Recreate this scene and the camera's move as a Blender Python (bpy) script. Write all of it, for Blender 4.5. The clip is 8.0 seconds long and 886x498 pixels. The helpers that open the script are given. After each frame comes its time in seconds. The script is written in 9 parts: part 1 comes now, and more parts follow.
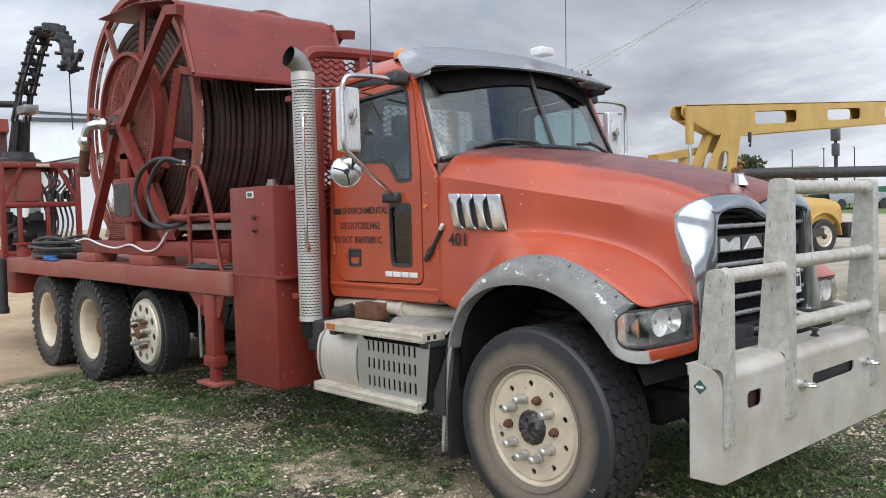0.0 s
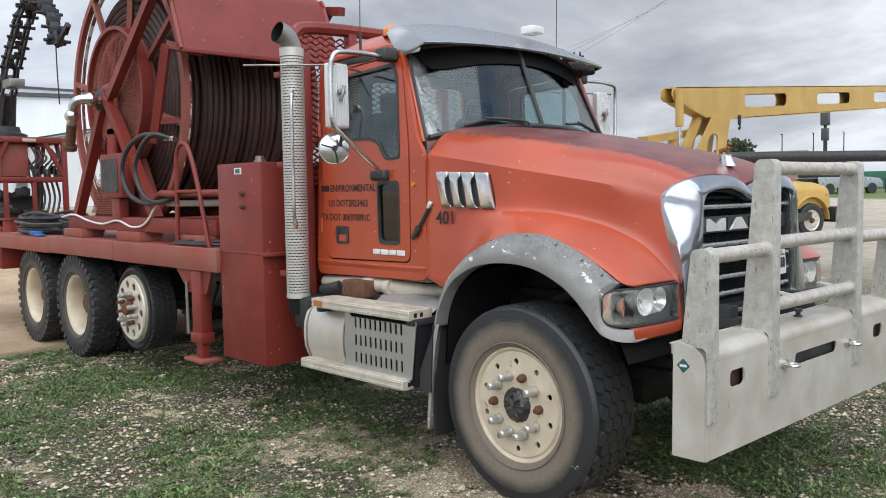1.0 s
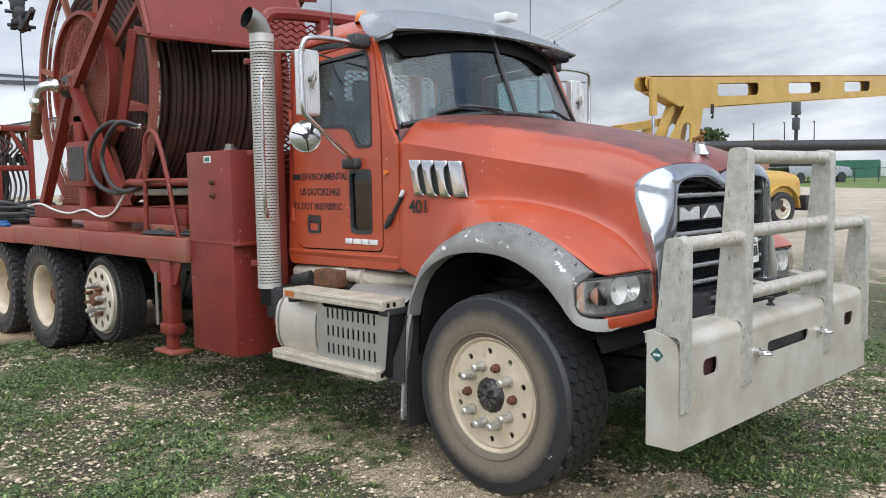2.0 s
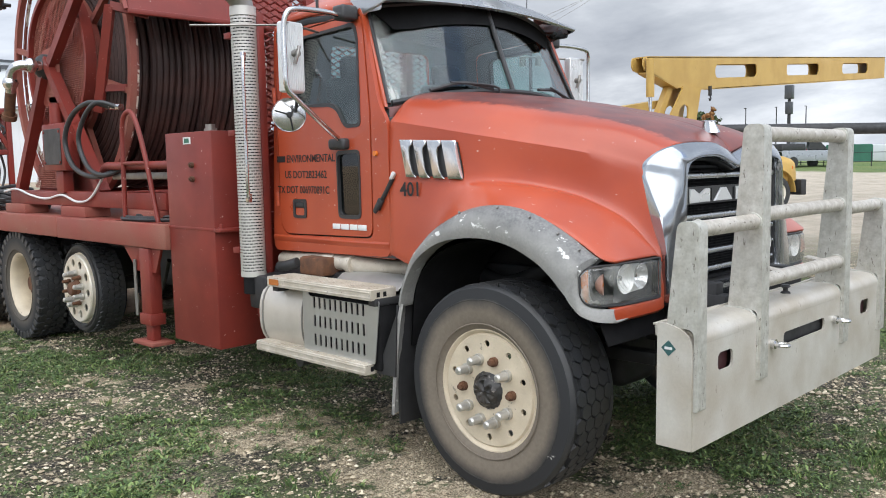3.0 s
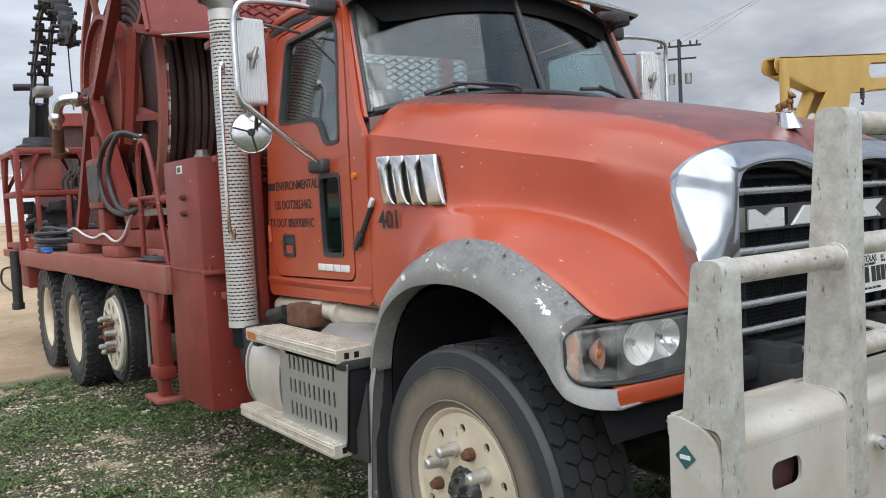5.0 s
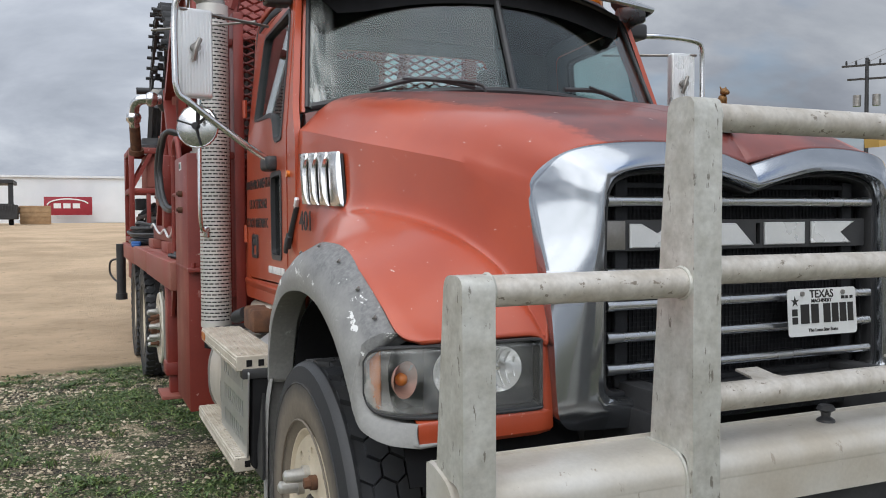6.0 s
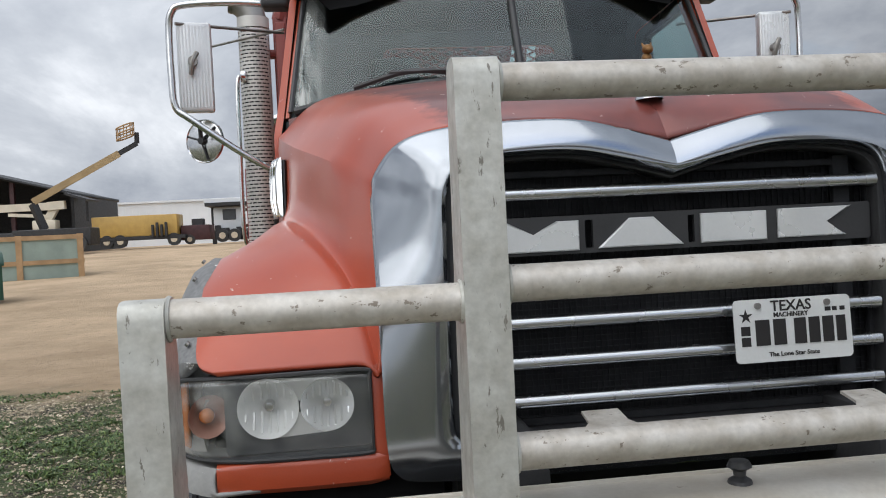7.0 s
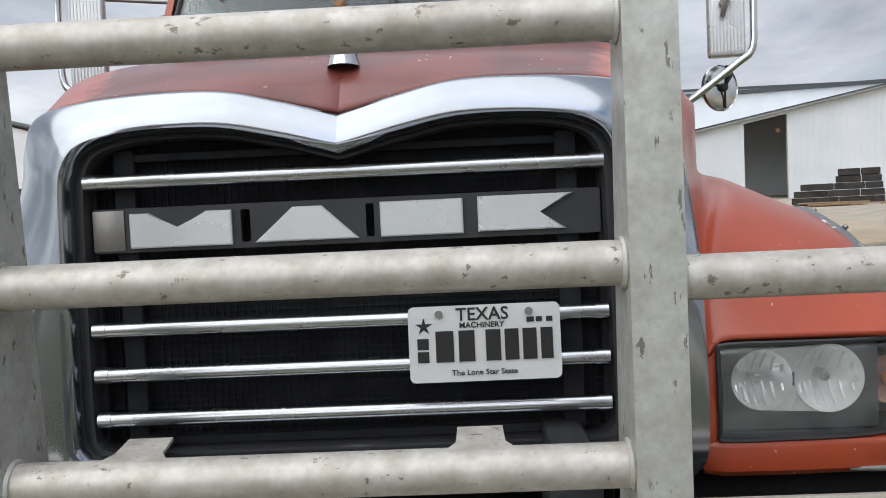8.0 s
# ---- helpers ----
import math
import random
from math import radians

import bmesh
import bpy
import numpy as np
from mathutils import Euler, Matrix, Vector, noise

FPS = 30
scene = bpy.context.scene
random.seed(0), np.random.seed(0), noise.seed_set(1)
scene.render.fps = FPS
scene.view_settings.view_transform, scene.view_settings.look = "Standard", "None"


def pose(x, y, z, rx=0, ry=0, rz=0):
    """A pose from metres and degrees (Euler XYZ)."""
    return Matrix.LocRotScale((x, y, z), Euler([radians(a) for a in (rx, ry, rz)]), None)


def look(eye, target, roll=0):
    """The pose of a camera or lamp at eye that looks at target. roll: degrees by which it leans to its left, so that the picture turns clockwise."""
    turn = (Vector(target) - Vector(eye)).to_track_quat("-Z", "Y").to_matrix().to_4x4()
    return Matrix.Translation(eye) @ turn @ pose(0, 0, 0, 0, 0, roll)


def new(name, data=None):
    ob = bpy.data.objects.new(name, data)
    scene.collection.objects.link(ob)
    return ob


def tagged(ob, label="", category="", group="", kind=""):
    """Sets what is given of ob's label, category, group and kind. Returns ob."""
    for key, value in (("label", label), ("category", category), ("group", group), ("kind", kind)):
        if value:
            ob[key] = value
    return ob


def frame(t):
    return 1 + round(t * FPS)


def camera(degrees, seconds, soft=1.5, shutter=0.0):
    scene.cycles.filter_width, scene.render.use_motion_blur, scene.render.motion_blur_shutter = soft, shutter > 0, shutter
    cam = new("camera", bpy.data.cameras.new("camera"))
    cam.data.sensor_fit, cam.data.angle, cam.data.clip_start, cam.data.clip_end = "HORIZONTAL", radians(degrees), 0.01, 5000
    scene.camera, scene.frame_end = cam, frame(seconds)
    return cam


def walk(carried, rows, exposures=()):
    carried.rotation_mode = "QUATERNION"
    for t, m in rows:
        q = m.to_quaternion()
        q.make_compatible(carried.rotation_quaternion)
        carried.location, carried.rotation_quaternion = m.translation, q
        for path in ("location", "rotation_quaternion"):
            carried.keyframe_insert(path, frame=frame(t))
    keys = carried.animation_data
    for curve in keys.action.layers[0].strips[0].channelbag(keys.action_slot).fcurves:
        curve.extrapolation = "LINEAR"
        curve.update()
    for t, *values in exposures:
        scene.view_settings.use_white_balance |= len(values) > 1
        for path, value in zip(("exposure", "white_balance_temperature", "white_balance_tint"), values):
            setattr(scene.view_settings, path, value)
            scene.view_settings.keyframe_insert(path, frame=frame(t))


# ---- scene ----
cam = camera(55.4, 8.0, 1.0)
PATH = [
    (0, (-4.689, -2.961, 1.709), (-3.338, -1.489, 1.616), -1.6),
    (0.5, (-4.697, -2.968, 1.698), (-3.356, -1.488, 1.586), -1.2),
    (1, (-4.683, -2.975, 1.692), (-3.317, -1.521, 1.553), -1.0),
    (1.5, (-4.665, -2.958, 1.69), (-3.264, -1.539, 1.534), -0.9),
    (2, (-4.637, -2.945, 1.689), (-3.23, -1.533, 1.523), -1.0),
    (2.2, (-4.625, -2.925, 1.684), (-3.208, -1.522, 1.512), -1.0),
    (3.3, (-4.336, -2.587, 1.659), (-2.919, -1.191, 1.449), -1.6),
    (3.5, (-4.283, -2.487, 1.673), (-2.862, -1.095, 1.464), -2.2),
    (4, (-4.016, -2.348, 1.656), (-2.597, -0.952, 1.463), -2.3),
    (4.2, (-3.833, -2.362, 1.625), (-2.46, -0.919, 1.442), -2.2),
    (5.3, (-2.718, -2.493, 1.587), (-1.66, -0.798, 1.488), -3.2),
    (5.5, (-2.49, -2.569, 1.552), (-1.493, -0.838, 1.462), -3.0),
    (6, (-1.944, -2.65, 1.524), (-1.147, -0.816, 1.454), -0.3),
    (6.5, (-1.39, -2.599, 1.519), (-0.832, -0.679, 1.469), -1.5),
    (7, (-0.806, -2.557, 1.501), (-0.561, -0.573, 1.456), -2.9),
    (7.5, (-0.243, -2.443, 1.5), (-0.168, -0.446, 1.442), -2.5),
    (8, (0.258, -2.312, 1.488), (0.192, -0.316, 1.395), -2.6),
]
EXPOSURES = [(0, 0.96, 6350, 9), (2.2, 1.02, 6350, 9), (3.4, 1.16, 6350, 9), (4.2, 1.08, 6350, 9), (5.5, 0.84, 6370, 9), (6.5, 0.57, 6420, 9), (7.1, 0.52, 6420, 9), (7.5, 0.63, 6420, 9), (8.0, 0.69, 6420, 9)]
walk(cam, [(t, look(eye, target, roll)) for t, eye, target, roll in PATH], EXPOSURES)


# ---- world, sun, exposure ----
def build_world():
    w = bpy.data.worlds.new("overcast_sky")
    w.use_nodes = True
    scene.world = w
    nt = w.node_tree
    N, L = nt.nodes, nt.links
    bg = N["Background"]
    co = N.new("ShaderNodeTexCoord")
    sep = N.new("ShaderNodeSeparateXYZ")
    L.new(co.outputs["Generated"], sep.inputs[0])
    up = N.new("ShaderNodeMath"); up.operation = "MAXIMUM"; up.inputs[1].default_value = 0.0
    L.new(sep.outputs[2], up.inputs[0])
    add = N.new("ShaderNodeMath"); add.inputs[1].default_value = 0.34
    L.new(up.outputs[0], add.inputs[0])
    comb = N.new("ShaderNodeCombineXYZ")
    for i in (0, 1):
        dv = N.new("ShaderNodeMath"); dv.operation = "DIVIDE"
        L.new(sep.outputs[i], dv.inputs[0]); L.new(add.outputs[0], dv.inputs[1])
        L.new(dv.outputs[0], comb.inputs[i])
    big = N.new("ShaderNodeTexNoise"); big.inputs["Scale"].default_value = 1.05
    big.inputs["Detail"].default_value = 9; big.inputs["Roughness"].default_value = 0.58; big.inputs["Distortion"].default_value = 0.35
    mp = N.new("ShaderNodeMapping"); mp.inputs["Location"].default_value = (3.7, 1.2, 0.4)
    L.new(comb.outputs[0], mp.inputs[0]); L.new(mp.outputs[0], big.inputs["Vector"])
    ramp = N.new("ShaderNodeValToRGB")
    e = ramp.color_ramp.elements
    e[0].position, e[0].color = 0.30, (0.20, 0.222, 0.262, 1)
    e[1].position, e[1].color = 0.75, (0.84, 0.86, 0.90, 1)
    for pos, col in ((0.44, (0.33, 0.355, 0.405, 1)), (0.55, (0.48, 0.505, 0.55, 1)), (0.64, (0.70, 0.72, 0.76, 1))):
        k = e.new(pos); k.color = col
    L.new(big.outputs["Fac"], ramp.inputs[0])
    sky = N.new("ShaderNodeTexSky"); sky.sky_type = "NISHITA"; sky.sun_disc = False
    sky.sun_elevation, sky.sun_rotation = radians(58), radians(215)
    gain = N.new("ShaderNodeVectorMath"); gain.operation = "SCALE"; gain.inputs["Scale"].default_value = 0.09
    L.new(sky.outputs[0], gain.inputs[0])
    gap = N.new("ShaderNodeTexNoise"); gap.inputs["Scale"].default_value = 0.9; gap.inputs["Detail"].default_value = 5
    mp2 = N.new("ShaderNodeMapping"); mp2.inputs["Location"].default_value = (9.1, 4.4, 0)
    L.new(comb.outputs[0], mp2.inputs[0]); L.new(mp2.outputs[0], gap.inputs["Vector"])
    gr = N.new("ShaderNodeMapRange"); gr.inputs[1].default_value = 0.63; gr.inputs[2].default_value = 0.70
    L.new(gap.outputs["Fac"], gr.inputs[0])
    mix = N.new("ShaderNodeMix"); mix.data_type = "RGBA"
    L.new(gr.outputs[0], mix.inputs["Factor"]); L.new(ramp.outputs[0], mix.inputs["A"]); L.new(gain.outputs[0], mix.inputs["B"])
    # an overcast sky brightens towards the zenith
    dome = N.new("ShaderNodeMapRange"); dome.inputs[3].default_value, dome.inputs[4].default_value = 0.80, 1.65
    L.new(up.outputs[0], dome.inputs[0])
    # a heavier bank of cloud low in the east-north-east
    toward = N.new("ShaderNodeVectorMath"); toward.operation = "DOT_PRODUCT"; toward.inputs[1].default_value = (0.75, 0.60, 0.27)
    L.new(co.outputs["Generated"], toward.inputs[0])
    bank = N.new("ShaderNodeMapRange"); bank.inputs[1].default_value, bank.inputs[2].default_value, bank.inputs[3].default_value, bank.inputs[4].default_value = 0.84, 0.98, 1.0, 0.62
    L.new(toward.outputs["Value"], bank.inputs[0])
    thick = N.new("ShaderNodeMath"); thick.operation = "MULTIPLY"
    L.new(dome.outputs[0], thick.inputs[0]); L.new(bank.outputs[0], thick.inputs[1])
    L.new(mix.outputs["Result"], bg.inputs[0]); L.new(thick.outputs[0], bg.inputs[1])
    lamp = bpy.data.lights.new("sun", "SUN")
    lamp.energy, lamp.angle, lamp.color = 1.3, radians(90), (1.0, 0.985, 0.965)
    s = new("sun", lamp)
    s.matrix_basis = look((-14, -20, 34), (0, 0, 0))


build_world()


# ---- materials ----
def material(name, color, rough=0.5, metal=0.0, vary=0.25, scale=6.0, bump=0.1, bscale=60.0, coat=0.0, second=None, amount=0.5, spots=None, spot_scale=40.0, spot_amount=0.1, rvar=0.15, stretch=(1, 1, 1)):
    """A surface with broad and fine variation of colour and gloss, fine relief, and specks of a second colour."""
    m = bpy.data.materials.new(name)
    m.use_nodes = True
    nt = m.node_tree
    N, L = nt.nodes, nt.links
    b = N["Principled BSDF"]
    co = N.new("ShaderNodeTexCoord")
    n1 = N.new("ShaderNodeTexNoise"); n1.inputs["Scale"].default_value = scale; n1.inputs["Detail"].default_value = 6
    n2 = N.new("ShaderNodeTexNoise"); n2.inputs["Scale"].default_value = bscale; n2.inputs["Detail"].default_value = 4
    for n in (n1, n2):
        L.new(co.outputs["Object"], n.inputs["Vector"])
    r = N.new("ShaderNodeMapRange"); r.inputs[1].default_value, r.inputs[2].default_value = 0.5 - amount * 0.3, 0.5 + amount * 0.3
    L.new(n1.outputs["Fac"], r.inputs[0])
    mix = N.new("ShaderNodeMix"); mix.data_type = "RGBA"
    second = second or tuple(c * (1 - vary) for c in color)
    mix.inputs["A"].default_value, mix.inputs["B"].default_value = (*color, 1), (*second, 1)
    L.new(r.outputs[0], mix.inputs["Factor"])
    fine = N.new("ShaderNodeMix"); fine.data_type = "RGBA"; fine.blend_type = "MULTIPLY"; fine.inputs["Factor"].default_value = 1.0
    fr = N.new("ShaderNodeMapRange"); fr.inputs[3].default_value, fr.inputs[4].default_value = 1 - vary * 0.6, 1 + vary * 0.4
    L.new(n2.outputs["Fac"], fr.inputs[0]); L.new(mix.outputs["Result"], fine.inputs["A"]); L.new(fr.outputs[0], fine.inputs["B"])
    out = fine.outputs["Result"]
    if spots:
        v = N.new("ShaderNodeTexNoise"); v.inputs["Scale"].default_value = spot_scale; v.inputs["Detail"].default_value = 8; v.inputs["Roughness"].default_value = 0.65
        sv = N.new("ShaderNodeVectorMath"); sv.operation = "MULTIPLY"; sv.inputs[1].default_value = stretch
        L.new(co.outputs["Object"], sv.inputs[0]); L.new(sv.outputs[0], v.inputs["Vector"])
        vr = N.new("ShaderNodeMapRange"); vr.inputs[1].default_value, vr.inputs[2].default_value = 0.74 - spot_amount, 0.77 - spot_amount
        L.new(v.outputs["Fac"], vr.inputs[0])
        sm = N.new("ShaderNodeMix"); sm.data_type = "RGBA"; sm.inputs["B"].default_value = (*spots, 1)
        L.new(vr.outputs[0], sm.inputs["Factor"]); L.new(out, sm.inputs["A"])
        out = sm.outputs["Result"]
    L.new(out, b.inputs["Base Color"])
    rr = N.new("ShaderNodeMapRange"); rr.inputs[3].default_value, rr.inputs[4].default_value = max(0.02, rough - rvar), min(1, rough + rvar)
    L.new(n1.outputs["Fac"], rr.inputs[0]); L.new(rr.outputs[0], b.inputs["Roughness"])
    b.inputs["Metallic"].default_value = metal
    b.inputs["Coat Weight"].default_value = coat
    b.inputs["Coat Roughness"].default_value = 0.12
    if bump:
        bp = N.new("ShaderNodeBump"); bp.inputs["Strength"].default_value = bump; bp.inputs["Distance"].default_value = 0.003
        L.new(n2.outputs["Fac"], bp.inputs["Height"]); L.new(bp.outputs[0], b.inputs["Normal"])
    return m


def glass_material(name, tint, gloss=0.06, base=0.06, pale_span=None, pale_mix=0.0, streaks=(1, 1, 1)):
    """A pane: tinted see-through with a reflection that grows towards grazing angles; it can turn pale over a stretch
    across the truck: painted reflections on the windscreen, haze on the lamp lens.
    """
    m = bpy.data.materials.new(name)
    m.use_nodes = True
    nt = m.node_tree
    N, L = nt.nodes, nt.links
    N.remove(N["Principled BSDF"])
    t = N.new("ShaderNodeBsdfTransparent"); t.inputs[0].default_value = (*tint, 1)
    g = N.new("ShaderNodeBsdfGlossy"); g.inputs["Roughness"].default_value = gloss
    w = N.new("ShaderNodeLayerWeight"); w.inputs[0].default_value = 0.5
    p = N.new("ShaderNodeMath"); p.operation = "POWER"; p.inputs[1].default_value = 3.0
    f = N.new("ShaderNodeMapRange"); f.inputs[3].default_value, f.inputs[4].default_value = base, 0.75
    L.new(w.outputs["Facing"], p.inputs[0]); L.new(p.outputs[0], f.inputs[0])
    x = N.new("ShaderNodeMixShader")
    L.new(f.outputs[0], x.inputs[0]); L.new(t.outputs[0], x.inputs[1]); L.new(g.outputs[0], x.inputs[2])
    out = x.outputs[0]
    if pale_span:
        co = N.new("ShaderNodeTexCoord")
        sep = N.new("ShaderNodeSeparateXYZ")
        L.new(co.outputs["Object"], sep.inputs[0])
        r = N.new("ShaderNodeMapRange"); r.inputs[1].default_value, r.inputs[2].default_value, r.inputs[3].default_value = pale_span[0], pale_span[1], pale_span[2]
        L.new(sep.outputs[0], r.inputs[0])
        v = N.new("ShaderNodeVectorMath"); v.operation = "MULTIPLY"; v.inputs[1].default_value = streaks
        n = N.new("ShaderNodeTexNoise"); n.inputs["Scale"].default_value = 9; n.inputs["Detail"].default_value = 6
        L.new(co.outputs["Object"], v.inputs[0]); L.new(v.outputs[0], n.inputs["Vector"])
        nr = N.new("ShaderNodeMapRange"); nr.inputs[1].default_value, nr.inputs[2].default_value = 0.40, 0.66
        L.new(n.outputs["Fac"], nr.inputs[0])
        k = N.new("ShaderNodeMath"); k.operation = "MULTIPLY"
        L.new(r.outputs[0], k.inputs[0]); L.new(nr.outputs[0], k.inputs[1])
        k2 = N.new("ShaderNodeMath"); k2.operation = "MULTIPLY"; k2.inputs[1].default_value = pale_mix
        L.new(k.outputs[0], k2.inputs[0])
        d = N.new("ShaderNodeBsdfDiffuse"); d.inputs[0].default_value = (0.62, 0.62, 0.59, 1)
        y = N.new("ShaderNodeMixShader")
        L.new(k2.outputs[0], y.inputs[0]); L.new(out, y.inputs[1]); L.new(d.outputs[0], y.inputs[2])
        out = y.outputs[0]
    L.new(out, N["Material Output"].inputs[0])
    return m


CHALK = (0.62, 0.50, 0.44)
PAINT = material("cab_orange_red_paint", (0.44, 0.072, 0.026), 0.34, 0, 0.18, 2.2, 0.02, 240, 0.35, (0.36, 0.055, 0.022), 0.6, CHALK, 34, 0.075)
HOODTOP = material("oxidised_hood_paint", (0.105, 0.030, 0.027), 0.42, 0, 0.35, 3.0, 0.05, 160, 0.15, (0.17, 0.040, 0.030), 0.5, CHALK, 26, 0.05)
OXIDE = material("oxide_red_paint", (0.225, 0.030, 0.020), 0.48, 0, 0.25, 3.0, 0.08, 120, 0.0, (0.165, 0.024, 0.017), 0.6, (0.55, 0.42, 0.36), 26, 0.072)
OXIDE_DUSTY = material("dusty_oxide_red_paint", (0.27, 0.050, 0.036), 0.62, 0, 0.3, 2.2, 0.12, 90, 0, (0.27, 0.105, 0.075), 0.6, (0.50, 0.36, 0.29), 24, 0.07)
ALU = material("weathered_aluminium", (0.60, 0.595, 0.55), 0.44, 0.3, 0.40, 22.0, 0.14, 80, 0, (0.42, 0.405, 0.355), 0.75, (0.20, 0.185, 0.155), 58, 0.118, rvar=0.06, stretch=(1.0, 1.0, 0.30))
RAIL = material("stained_aluminium_tube", (0.65, 0.615, 0.56), 0.44, 0.3, 0.40, 24.0, 0.14, 85, 0, (0.44, 0.395, 0.335), 0.75, (0.22, 0.185, 0.145), 60, 0.125, rvar=0.06, stretch=(0.5, 1.0, 0.6))
ALU_FACE = material("smooth_weathered_aluminium", (0.63, 0.605, 0.555), 0.42, 0.28, 0.2, 4.0, 0.06, 90, 0, (0.47, 0.42, 0.345), 0.7, (0.36, 0.31, 0.25), 24, 0.085, stretch=(1.0, 1.0, 0.35))
ALU_PLATE = material("dull_aluminium_plate", (0.60, 0.61, 0.60), 0.40, 0.8, 0.12, 4, 0.05, 200, 0, (0.50, 0.50, 0.48), 0.6)
STEPALU = material("dusty_step_aluminium", (0.66, 0.61, 0.53), 0.55, 0.2, 0.3, 9, 0.2, 140, 0, (0.46, 0.405, 0.32), 0.8, (0.20, 0.175, 0.14), 40, 0.10)
TANKMETAL = material("cream_tank_metal", (0.62, 0.58, 0.52), 0.42, 0.35, 0.15, 5, 0.05, 140, 0, (0.52, 0.48, 0.42), 0.6)
CHROME = material("polished_chrome", (0.60, 0.61, 0.62), 0.27, 1.0, 0.06, 5, 0.01, 60, rvar=0.05)
SURROUND = material("satin_chrome", (0.41, 0.43, 0.46), 0.14, 0.95, 0.10, 3.5, 0.008, 60, 0, (0.37, 0.39, 0.41), 0.6, (0.30, 0.29, 0.28), 60, 0.05, rvar=0.06)
CHROME_DULL = material("worn_chrome", (0.74, 0.74, 0.74), 0.20, 1.0, 0.15, 7, 0.03, 90, rvar=0.1)
RUBBER = material("black_tyre_rubber", (0.028, 0.030, 0.034), 0.50, 0, 0.3, 7, 0.2, 120, 0, (0.032, 0.031, 0.030), 0.6)
NUTMETAL = material("dull_nut_cover", (0.60, 0.585, 0.55), 0.34, 0.65, 0.2, 20, 0.1, 120, 0, (0.46, 0.44, 0.40), 0.6)
CREAM = material("cream_wheel_paint", (0.66, 0.57, 0.43), 0.5, 0, 0.18, 7, 0.08, 110, 0.1, (0.53, 0.45, 0.335), 0.6, (0.27, 0.235, 0.19), 16, 0.095)
RUST = material("rusty_steel", (0.17, 0.075, 0.035), 0.8, 0.1, 0.4, 14, 0.3, 130, 0, (0.09, 0.045, 0.028), 0.6)
GREASE = material("black_grease", (0.020, 0.020, 0.020), 0.38, 0, 0.4, 14, 0.6, 60, 0, (0.05, 0.042, 0.036), 0.5, (0.22, 0.20, 0.18), 26, 0.13)
BLACK = material("black_plastic", (0.040, 0.040, 0.042), 0.45, 0, 0.25, 8, 0.1, 140)
BLACKMETAL = material("sooty_black_steel", (0.038, 0.038, 0.040), 0.55, 0.2, 0.3, 8, 0.2, 90)
HOSE = material("rusty_red_hose", (0.060, 0.024, 0.019), 0.6, 0, 0.4, 4, 0.2, 70, 0, (0.030, 0.016, 0.014), 0.6)
STEEL = material("grey_steel", (0.36, 0.35, 0.33), 0.42, 0.8, 0.25, 6, 0.1, 120, 0, (0.24, 0.22, 0.20), 0.6)
STACK = material("stainless_heat_shield", (0.62, 0.60, 0.56), 0.45, 0.4, 0.15, 5, 0.04, 140)
# exhaust soot; the same near-black serves wheel wells, slots and the windscreen strip
NEAR_BLACK = material("dull_near_black", (0.019, 0.019, 0.020), 0.9)
NEAR_BLACK.node_tree.nodes["Principled BSDF"].inputs["Specular IOR Level"].default_value = 0.06
WHITE = material("white_enamel", (0.76, 0.77, 0.76), 0.4, 0, 0.1, 6, 0.03, 160)
AMBER = material("amber_lens", (0.72, 0.20, 0.02), 0.18, 0, 0.1, 8, 0.02, 90, 0.5)
ORANGE_CLEAR = material("amber_turn_signal", (0.62, 0.24, 0.10), 0.2, 0, 0.2, 9, 0.05, 90, 0.5)
SALMON = material("pinkish_signal_plastic", (0.62, 0.36, 0.29), 0.35, 0.2, 0.2, 20, 0.4, 60)
CLEAR_REFLECTOR = material("mirror_reflector", (0.95, 0.96, 0.96), 0.16, 0.6, 0.05, 18, 0.3, 30, rvar=0.04)
REFLECTOR = material("silvered_reflector", (0.94, 0.95, 0.94), 0.30, 0.25, 0.1, 18, 0.6, 45, rvar=0.08)
SHELL = material("ribbed_bright_metal", (0.80, 0.81, 0.81), 0.30, 0.45, 0.08, 5, 0.03, 120)
VISOR = material("polished_visor_metal", (0.56, 0.57, 0.58), 0.28, 0.9, 0.1, 4, 0.03, 120, rvar=0.08)
BEZEL = material("dark_lamp_bezel", (0.055, 0.060, 0.066), 0.35, 0, 0.15, 8, 0.02, 90, 0.3)
SEAT = material("dark_seat_cloth", (0.035, 0.038, 0.042), 0.8, 0, 0.3, 10, 0.2, 160)
CABIN = material("grey_cabin_trim", (0.10, 0.108, 0.112), 0.7, 0, 0.2, 6, 0.1, 120)
MIRROR = material("mirror_glass", (0.85, 0.87, 0.88), 0.02, 1.0, 0.02, 4, 0, 50, rvar=0.01)
MESHDARK = material("black_radiator_screen", (0.030, 0.031, 0.034), 0.9, 0.0, 0.3, 12, 0.3, 220)
MESHDARK.node_tree.nodes["Principled BSDF"].inputs["Specular IOR Level"].default_value = 0.15
DECAL = material("black_vinyl", (0.020, 0.018, 0.018), 0.5, 0, 0.1, 9, 0.02, 90)
LABEL_TEAL = material("dark_teal_sticker", (0.04, 0.12, 0.12), 0.4, 0, 0.2, 30, 0.02, 90)
# the pale streaks along one edge are reflections painted into the glass
GLASS = glass_material("windscreen_glass", (0.80, 0.88, 0.87), 0.01, 0.045, (-0.80, -0.93, 0.0), 0.55, (3.2, 1.0, 0.30))
GLASS_PEEP = glass_material("smoked_glass", (0.25, 0.29, 0.29), 0.03, 0.05)
GLASS_REAR = glass_material("rear_window_glass", (0.85, 0.90, 0.89), 0.02)
